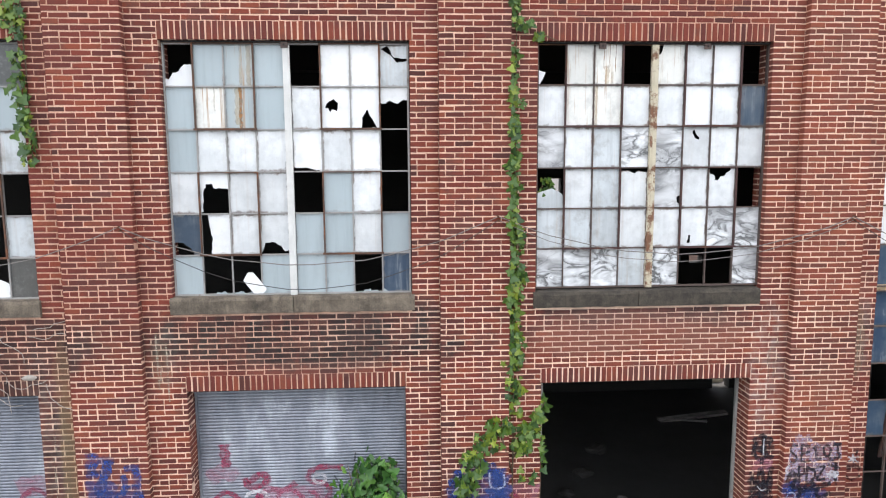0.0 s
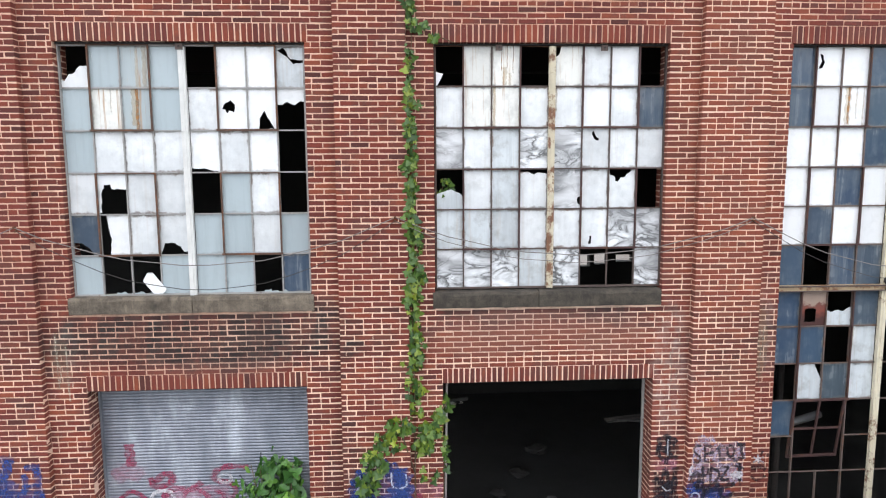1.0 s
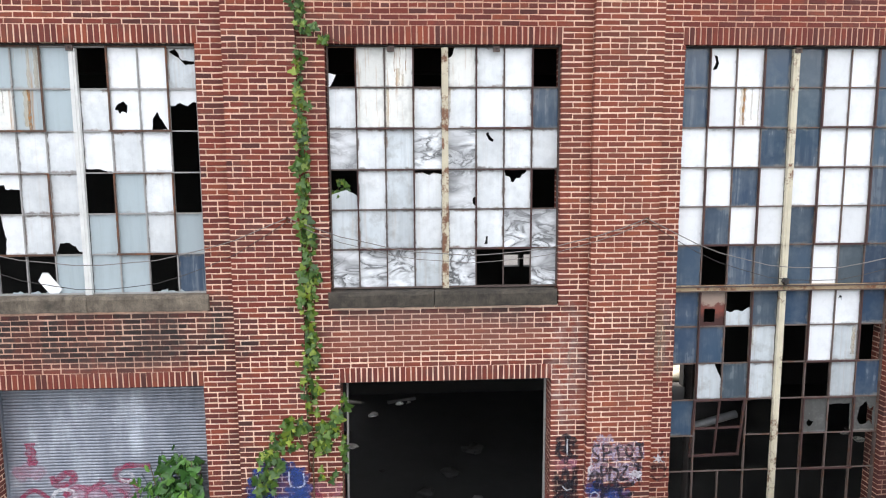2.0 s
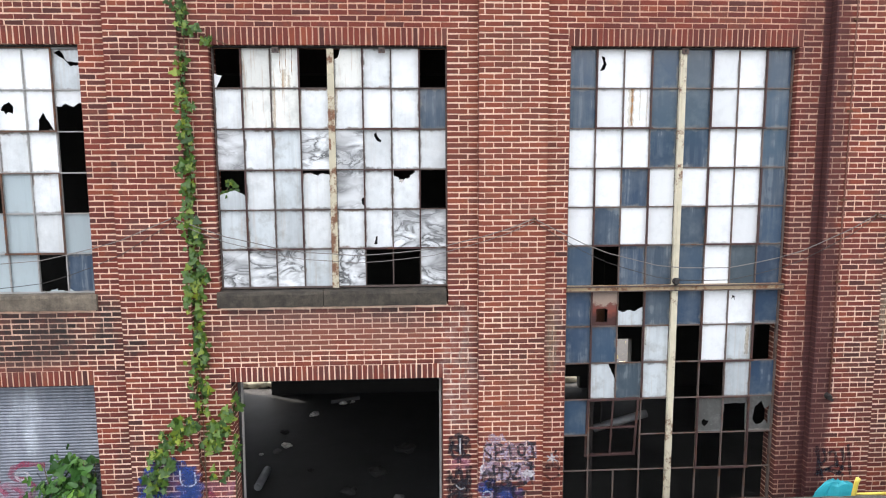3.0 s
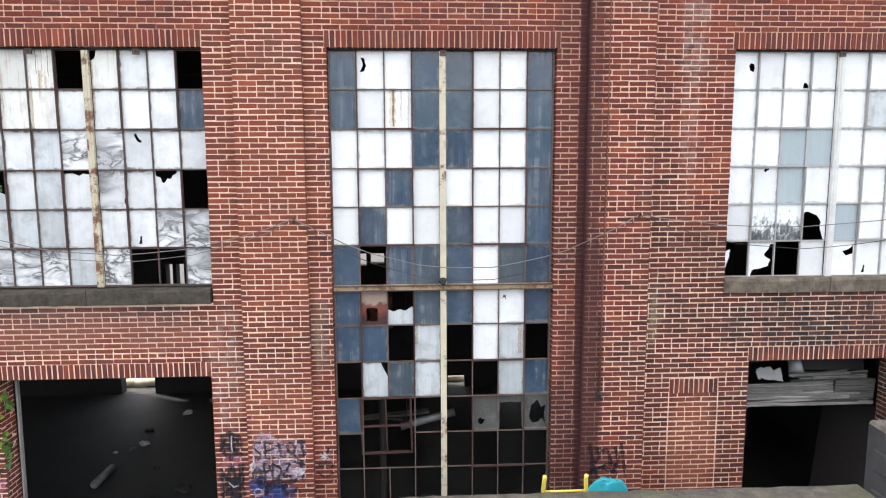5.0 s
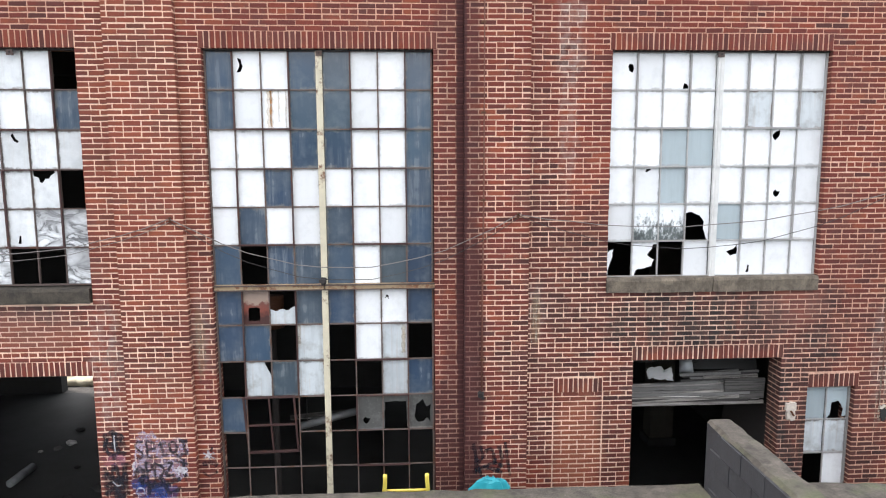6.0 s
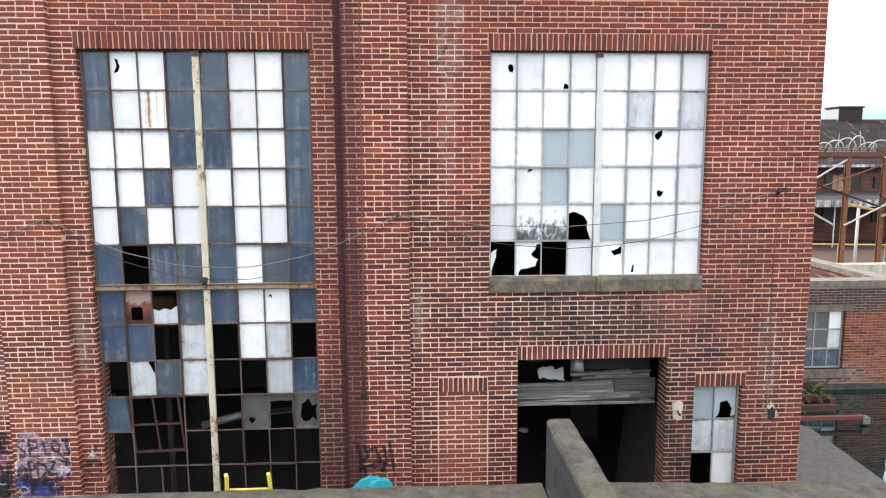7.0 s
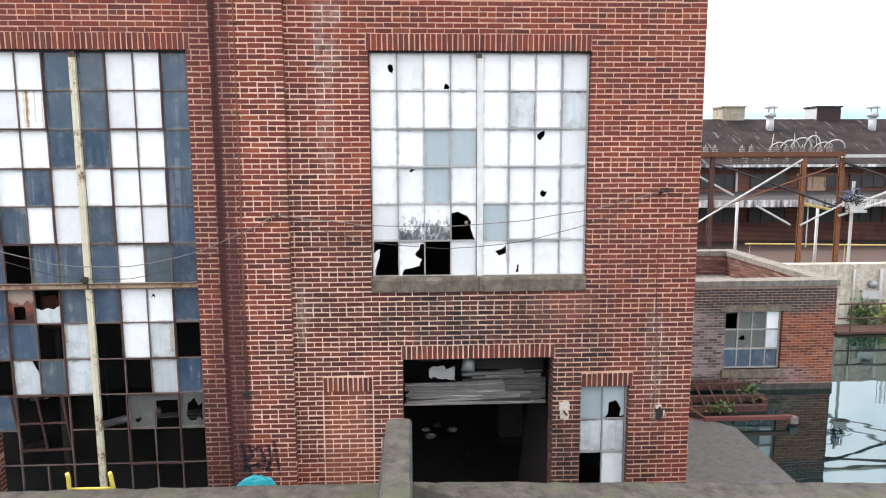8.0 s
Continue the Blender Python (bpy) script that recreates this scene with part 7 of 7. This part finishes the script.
# steel gantry of the old switch yard
GX, GY, GZ = 21.58, 14.23, 1.84
ob = thing("gantry", "rusty steel switchyard gantry with white insulators", "gantry", (GX, GY, GZ))
ob.scale = (0.944, 0.944, 0.944)
PAINT_GREY = paint_material("pale_grey_steel_paint", (0.47, 0.46, 0.45), 0.5, 0.55, 0.6)
ORANGE = paint_material("orange_rust_steel", (0.20, 0.078, 0.028), 0.9, 0.8, 0.48)


def post_h(x, y, z0, z1, w, mat):
    bm = bmesh.new()
    box(bm, x - w, x + w, y - w, y - w + 0.03, z0, z1)
    box(bm, x - w, x + w, y + w - 0.03, y + w, z0, z1)
    box(bm, x - 0.015, x + 0.015, y - w + 0.03, y + w - 0.03, z0, z1)
    part("post", bm, mat, ob)


for x, y, mat in ((0.0, 0, DARK_RUST), (3.42, 0, ORANGE), (5.05, 0.3, ORANGE), (9.5, 0, DARK_RUST), (12.5, 0, ORANGE)):
    post_h(x, y, -1.0, 4.35, 0.075, mat)
bm = bmesh.new()
rod(bm, (5.3, -0.1, -1.0), (5.3, -0.1, 3.4), 0.055, 10)
part("post", bm, PAINT_GREY, ob, "pale round post")
bm = bmesh.new()
box(bm, 5.2, 5.75, -0.3, 0.1, 2.25, 2.34)
box(bm, 5.25, 5.5, -0.26, 0.06, 2.34, 2.5)
box(bm, 5.55, 5.7, -0.2, 0.0, 2.34, 2.62)
part("switch_box", bm, PAINT_GREY, ob, "pale grey switch box")
for x0, x1, y, z, h, mat in ((-1.5, 4.9, -0.05, 4.4, 0.085, RUST), (4.9, 13.0, 0.05, 4.32, 0.06, PAINT_GREY), (3.3, 4.75, 0.1, 3.62, 0.05, DARK_RUST), (-1.5, 13.0, 0.75, 4.28, 0.05, DARK_RUST)):
    bm = bmesh.new()
    box(bm, x0, x1, y - 0.1, y + 0.1, z - h, z + h)
    part("beam", bm, mat, ob)
for a, b, r, mat in (((-0.6, -0.2, 1.9), (3.25, -0.2, 4.2), 0.035, PAINT_GREY), ((0.1, -0.15, 4.05), (4.75, -0.1, 2.45), 0.04, STEEL_DARK), ((0.1, -0.12, 2.4), (4.8, -0.1, 4.05), 0.025, ORANGE), ((3.35, -0.15, 1.8), (5.0, -0.1, 2.6), 0.035, PAINT_GREY),
                     ((1.8, 0.1, 2.5), (3.1, 0.1, 1.8), 0.04, PAINT_GREY), ((-1.2, 0.1, 4.0), (0.9, 0.1, 2.9), 0.04, PAINT_GREY), ((5.0, 0.1, 4.1), (9.4, 0.1, 2.6), 0.05, STEEL_DARK), ((5.2, 0.1, 2.4), (9.4, 0.1, 4.0), 0.045, PAINT_GREY),
                     ((5.0, 0.2, 2.1), (9.4, 0.2, 3.4), 0.045, PAINT_GREY), ((3.4, 0.1, 2.6), (4.6, 0.1, 2.35), 0.06, FADED_YELLOW)):
    bm = bmesh.new()
    rod(bm, a, b, r, 6)
    part("brace", bm, mat, ob)
INSUL = plain("brown_grey_porcelain", (0.24, 0.20, 0.18), 0.3, 0.7, 9)
for x, up in ((-0.3, 1), (0.05, 1), (1.05, 1), (1.4, 1), (2.15, 1), (2.35, 1), (2.7, 1), (3.0, 1), (3.3, 1), (3.65, 1), (3.95, 1), (4.3, 1), (0.6, -1), (1.2, -1), (2.0, -1), (2.7, -1)):
    bm = bmesh.new()
    for k in range(3):
        z = 4.48 + 0.07 * k if up > 0 else 4.22 - 0.07 * k
        rod(bm, (x, -0.05, z), (x, -0.05, z + 0.04), 0.115 - 0.016 * k, 10, 0.075)
    rod(bm, (x, -0.05, 4.46 if up > 0 else 4.05), (x, -0.05, 4.74 if up > 0 else 4.32), 0.02, 6)
    part("insulator", bm, INSUL, ob, "", True)
for k in range(6):
    bm = bmesh.new()
    x0 = 2.15 + k * 0.42
    tube(bm, [(x0 + 0.25 - (0.3 + 0.04 * (k % 3)) * math.cos(3.14159 * t), -0.05 - 0.1 * math.sin(3.14 * t), 4.6 + (0.22 + 0.08 * ((k * 5) % 4)) * math.sin(3.14159 * t)) for t in (0, 0.1, 0.2, 0.3, 0.4, 0.5, 0.6, 0.7, 0.8, 0.9, 1)], 0.022, 6)
    part("jumper_lead", bm, PAINT_GREY, ob, "", True)
    if k % 2 == 0:
        bm = bmesh.new()
        rod(bm, (x0, -0.05, 4.68), (x0 + 0.05 - 0.03 * k, -0.05, 5.12 + 0.02 * k), 0.012, 5)
        part("arcing_horn", bm, PAINT_GREY, ob)
rng = random.Random(88)
for mat, count in ((plain("blue_grey_cable", (0.10, 0.13, 0.26), 0.6), 8), (STEEL_DARK, 16), (PAINT_GREY, 3)):
    for k in range(count):
        bm = bmesh.new()
        q = Vector((rng.uniform(5.05, 5.6), -0.15 + rng.uniform(-0.1, 0.1), rng.uniform(2.62, 2.95)))
        a, pts = rng.uniform(0, 6.28), []
        for j in range(6):
            pts.append(q.copy())
            a += rng.uniform(-0.9, 0.9)
            q = q + Vector((0.14 * math.cos(a), rng.uniform(-0.03, 0.03), 0.06 * math.sin(a)))
        tube(bm, pts, 0.02, 5)
        part("loose_cable", bm, mat, ob, "", True)
for x, z, s in ((3.15, 4.3, 0.9), (4.5, 4.3, 1.0), (1.9, 4.3, 0.6), (5.1, 3.0, 0.9)):
    bm = bmesh.new()
    tube(bm, [(x + 0.04 * math.sin(j * 1.3), -0.2, z - s * j / 8) for j in range(9)], 0.012, 5)
    part("hanging_lead", bm, STEEL_DARK, ob, "", True)
# thin poles and yellow rail beside it
for x, z0, z1 in ((23.28, 0.9, 4.25), (26.35, 0.9, 4.01)):
    bm = bmesh.new()
    rod(bm, (x, 15.74, z0), (x, 15.74, z1), 0.056, 8)
    solid("pole", bm, PAINT_GREY, "slim pale steel pole in the far yard", "pole", "poles", "", True)
ob = thing("handrail", "long yellow handrail in the far yard", "railing", (23.75, 15.93, 0.9))
ob.scale = (0.944, 0.944, 0.944)
bm = bmesh.new()
rod(bm, (0, 0, 1.87), (16, 0, 1.55), 0.035, 6)
part("rail", bm, FADED_YELLOW, ob)
for k in range(9):
    bm = bmesh.new()
    rod(bm, (0.2 + k * 1.95, 0, 0), (0.2 + k * 1.95, 0, 1.86 - k * 0.04), 0.015, 6)
    part("post", bm, FADED_YELLOW, ob)

# long shed
def shed_brick():
    m = Mat("far_red_brick", 0.9)
    t = m.node("ShaderNodeTexBrick")
    axes = m.node("ShaderNodeSeparateXYZ")
    m.put(axes.inputs[0], m.pos)
    flat_xy = m.node("ShaderNodeCombineXYZ")
    m.put(flat_xy.inputs[0], axes.outputs[0])
    m.put(flat_xy.inputs[1], axes.outputs[2])
    m.put(t.inputs["Vector"], flat_xy.outputs[0])
    for name, value in (("Scale", 1.0), ("Brick Width", 0.23), ("Row Height", 0.075), ("Mortar Size", 0.011), ("Bias", -0.2)):
        t.inputs[name].default_value = value
    m.put(t.inputs["Color1"], (0.12, 0.032, 0.025))
    m.put(t.inputs["Color2"], (0.075, 0.027, 0.023))
    m.put(t.inputs["Mortar"], (0.22, 0.12, 0.09))
    c = m.mix(0.85, t.outputs["Color"], m.ramp(m.noise(0.5, 5, 0.65), [(0.35, 0.35), (0.62, 1.0)]), "MULTIPLY")
    return m.done(c)


SHED_BRICK = shed_brick()


def shed_roof():
    m = Mat("worn_felt_roof", 0.95)
    m.b.inputs["Specular IOR Level"].default_value = 0.12
    c = m.ramp(m.noise(0.7, 6, 0.7), [(0.3, (0.012, 0.010, 0.010)), (0.7, (0.040, 0.031, 0.030))])
    v = m.node("ShaderNodeMapping")
    m.put(v.inputs["Vector"], m.pos)
    v.inputs["Rotation"].default_value = (0, 0, radians(-28))
    v.inputs["Scale"].default_value = (5.5, 0.5, 0.5)
    c = m.mix(m.ramp(m.noise(1.0, 5, 0.7, v.outputs[0]), [(0.60, 0.0), (0.69, 0.5)]), c, (0.36, 0.35, 0.36))
    return m.done(c)


def streaked():
    m = Mat("streaked_white_board", 0.7)
    s = m.noise(1.0, 5, 0.7, m.scaled(3.5, 1, 0.5))
    z = m.node("ShaderNodeSeparateXYZ")
    m.put(z.inputs[0], m.pos)
    return m.done(m.ramp(s, [(0.38, (0.06, 0.05, 0.05)), (0.5, (0.30, 0.29, 0.29)), (0.62, (0.62, 0.62, 0.62))]))


STREAKED = streaked()
BOARDED = concrete_material("weathered_cream_boards", (0.46, 0.40, 0.31), (0.22, 0.19, 0.15))
MAROON = plain("dark_maroon_paint", (0.030, 0.012, 0.013), 0.8)
VENT_PAINT = paint_material("white_vent_paint", (0.40, 0.41, 0.43), 0.5, 0.5, 0.62)
shed = thing("long_shed", "long brick shed with a patched felt roof and porch", "building", (24.0, 30.0, 0.5))
bm = bmesh.new()
box(bm, 0, 60, 0.5, 14, 0, 4.9)
part("wall", bm, SHED_BRICK, shed)
bm = bmesh.new()
vs = [bm.verts.new(p) for p in ((-0.5, -0.2, 4.9), (60, -0.2, 4.9), (60, 6.2, 7.85), (-0.5, 6.2, 7.85), (60, 14.5, 4.6), (-0.5, 14.5, 4.6), (-0.5, -0.2, 4.65), (60, -0.2, 4.65), (60, 14.5, 4.35), (-0.5, 14.5, 4.35))]
for f in ((0, 1, 2, 3), (3, 2, 4, 5), (0, 6, 7, 1), (5, 4, 8, 9), (6, 9, 8, 7), (0, 3, 5, 9, 6), (1, 7, 8, 4, 2)):
    bm.faces.new([vs[i] for i in f])
part("roof", bm, shed_roof(), shed)
bm = bmesh.new()
box(bm, -0.5, 60, -0.3, -0.2, 4.78, 4.93)
part("gutter", bm, STREAKED, shed)
bm = bmesh.new()
vs = [bm.verts.new(p) for p in ((-0.5, -2.6, 3.0), (60, -2.6, 3.0), (60, 0.5, 3.35), (-0.5, 0.5, 3.35), (-0.5, -2.6, 2.75), (60, -2.6, 2.75), (60, 0.5, 3.1), (-0.5, 0.5, 3.1))]
for f in ((0, 1, 2, 3), (4, 7, 6, 5), (0, 4, 5, 1), (1, 5, 6, 2), (2, 6, 7, 3), (3, 7, 4, 0)):
    bm.faces.new([vs[i] for i in f])
part("porch_roof", bm, ROOF_TAR, shed)
bm = bmesh.new()
box(bm, -0.5, 60, -2.7, -2.62, 2.66, 3.04)
part("fascia", bm, STREAKED, shed, "streaked pale fascia board")
for k in range(7):
    bm = bmesh.new()
    rod(bm, (2 + k * 7.1, -2.4, 0), (2 + k * 7.1, -2.4, 2.76), 0.04, 8)
    part("porch_post", bm, PAINT_GREY, shed)
GLASS_FAR = plain("dark_shed_window", (0.018, 0.018, 0.020), 0.5, 0.3, 3)
for k in range(12):
    for z0, z1 in ((3.55, 4.35), (1.5, 2.62)):
        bm = bmesh.new()
        box(bm, 1.2 + k * 3.0, 3.4 + k * 3.0, 0.42, 0.49, z0, z1)
        w = part("window", bm, GLASS_FAR, shed)
        for q in (0.0, 0.73, 1.46, 2.16):
            bm = bmesh.new()
            box(bm, 1.2 + k * 3.0 + q, 1.24 + k * 3.0 + q, 0.38, 0.42, z0, z1)
            part("glazing_bar", bm, VENT_RED if k % 3 else FRAME_RUST, w)
for x, w, mat in ((7.9, 1.5, BOARDED), (14.35, 1.6, MAROON), (21.0, 1.5, BOARDED)):
    bm = bmesh.new()
    box(bm, x, x + w, 6.0, 7.5, 7.0, 8.6)
    box(bm, x - 0.08, x + w + 0.08, 5.92, 7.58, 8.6, 8.7)
    housing = part("roof_box", bm, mat, shed)
    if mat is MAROON:
        bm = bmesh.new()
        box(bm, x - 0.03, x - 0.004, 6.05, 7.45, 7.3, 8.55)
        part("panel", bm, VENT_PAINT, housing, "peeling white panel")
for x in (10.4, 17.2, 24.0):
    bm = bmesh.new()
    rod(bm, (x, 4.6, 6.7), (x, 4.6, 7.9), 0.24, 14, 0.22)
    rod(bm, (x, 4.6, 7.9), (x, 4.6, 8.15), 0.34, 14, 0.34)
    for dx, dy in ((-0.2, -0.1), (0.2, -0.1), (0, 0.2)):
        rod(bm, (x + dx, 4.6 + dy, 8.1), (x + dx, 4.6 + dy, 8.5), 0.03, 6)
    rod(bm, (x, 4.6, 8.45), (x, 4.6, 8.72), 0.46, 16, 0.05)
    rod(bm, (x, 4.5, 6.5), (x, 4.5, 6.85), 0.5, 12, 0.4)
    part("roof_vent", bm, VENT_PAINT, shed, "galvanised roof ventilator with a conical cap", True)
bm = bmesh.new()
rod(bm, (6.33, 0.32, 3.35), (6.30, 0.32, 4.75), 0.07, 8)
part("downpipe", bm, PAINT_GREY, shed)
bm = bmesh.new()
box(bm, 10.65, 11.75, 0.40, 0.47, 3.38, 4.3)
part("infill_panel", bm, plain("buff_patch_brick", (0.33, 0.22, 0.15), 0.9, 0.5, 6.0), shed, "buff brick infill panel")
# lattice mast behind the shed
ob = thing("lattice_mast", "slim grey lattice mast behind the shed", "mast", (45.8, 38.0, 0.6))
for sx, sy in ((-0.25, -0.25), (0.25, -0.25), (0.25, 0.25), (-0.25, 0.25)):
    bm = bmesh.new()
    rod(bm, (sx, sy, 0), (sx * 0.7, sy * 0.7, 12), 0.03, 5)
    part("leg", bm, PAINT_GREY, ob)
for k in range(14):
    bm = bmesh.new()
    rod(bm, (-0.24 if k % 2 else 0.24, -0.24, k * 0.85), (0.24 if k % 2 else -0.24, -0.24, k * 0.85 + 0.85), 0.02, 5)
    part("brace", bm, PAINT_GREY, ob)

# distant hills, the blue haze of distance mixed into their colour
HILL = plain("haze_tinted_woods", (0.36, 0.50, 0.57), 1.0, 0.25, 0.01, 0, 0)
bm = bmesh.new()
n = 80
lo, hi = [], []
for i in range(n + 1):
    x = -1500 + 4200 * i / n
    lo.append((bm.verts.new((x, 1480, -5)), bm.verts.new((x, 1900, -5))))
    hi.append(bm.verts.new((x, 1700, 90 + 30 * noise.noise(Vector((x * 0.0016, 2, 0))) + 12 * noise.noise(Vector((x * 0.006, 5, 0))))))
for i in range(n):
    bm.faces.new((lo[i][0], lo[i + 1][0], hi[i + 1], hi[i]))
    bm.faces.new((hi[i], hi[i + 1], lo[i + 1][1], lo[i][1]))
solid("backdrop", bm, HILL, "wooded hills far away, tinted pale blue with painted haze", "hills", "", "structure", True)

RUBBLE = plain("pale_lime_rubble", (0.80, 0.72, 0.55), 0.9, 0.5, 5.0)
for x, w in ((-0.6, 1.3), (9.1, 0.9), (7.7, 0.4)):
    ob = thing("rubble_heap", "pale lime rubble heaped behind the rear wall", "rubble", (x, 9.5, 0), "rubble heaps")
    rg = random.Random(int(x * 10))
    for k in range(34):
        bm = bmesh.new()
        lump(bm, (rg.uniform(-w, w), rg.uniform(-0.28, 0.7), rg.uniform(0.02, 0.12)), rg.uniform(0.14, 0.26), k + 3, (1.5, 1, 0.6), 2)
        part("lump", bm, RUBBLE, ob, "", True)
scrub("dry yellow brush piled behind the rear doorway", (-0.45, 10.2, 0.0), (0.7, 0.3, 0.7), 160, 71, 0.1, DRY)
scrub("dry yellow brush piled behind the rear doorway", (9.1, 10.2, 0.0), (0.6, 0.3, 0.9), 120, 72, 0.1, DRY)


# pipes and boxes on the pale bank wall
for x, z0, z1, r in ((27.25, 0.1, 2.1, 0.05), (27.91, 0.1, 2.2, 0.065), (26.3, 0.5, 2.1, 0.03), (29.13, 0.1, 2.2, 0.06)):
    bm = bmesh.new()
    rod(bm, (x, 13.32, z0), (x, 13.32, z1), r, 8)
    solid("bank_pipe", bm, PAINT_GREY, "pale upright pipe on the bank wall", "pipe", "bank pipes", "", True)
ob = thing("meter_box", "grey round meter box on the bank wall", "box", (26.96, 13.32, 1.56))
bm = bmesh.new()
rod(bm, (0, -0.1, 0), (0, 0.08, 0), 0.13, 14)
part("case", bm, TIN, ob, "", True)
bm = bmesh.new()
box(bm, -0.35, 0.3, -0.05, 0.08, -0.5, -0.22)
part("shelf", bm, PAINT_GREY, ob)
ob = thing("red_sign", "small red panel on the bank wall", "sign", (28.85, 13.36, 1.18))
bm = bmesh.new()
box(bm, -0.45, 0.45, -0.02, 0.03, -0.12, 0.12)
part("panel", bm, RED, ob)


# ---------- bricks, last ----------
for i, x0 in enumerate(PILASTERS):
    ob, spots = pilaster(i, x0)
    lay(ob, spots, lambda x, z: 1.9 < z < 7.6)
for i, (a, b, openings) in BAYS.items():
    ob, spots = bay_wall(i, a, b, openings, LINTELS[i], [(9.985, 10.66, 2.78)] if i == 4 else ())
    lay(ob, spots, lambda x, z: 3.1 < z < 4.3 or z > 7.2)
spots = []
for k, z, h in courses(0.3, 2.8):
    zc = z + h / 2
    if not 0.33 < zc < 2.75:
        continue
    spans = [(16.6, AX1)]
    if WZ0 - 0.2 < zc < WZ1 + 0.16:
        spans = [(16.6, WX0 - (0.06 if zc < WZ0 else 0.12 if zc > WZ1 else 0)), (WX1 + (0.05 if zc < WZ0 else 0.2 if zc > WZ1 else 0), AX1)]
    for s0, s1 in spans:
        spots += [(x - AX1, 0.0, z + 0.6, w, 0.1, h) for x, w in course_bricks(s0, s1, k, 0.0)]
lay(annex, spots, lambda x, z: x > -3.6 and 1.3 < z < 3.3, A_BRICK)
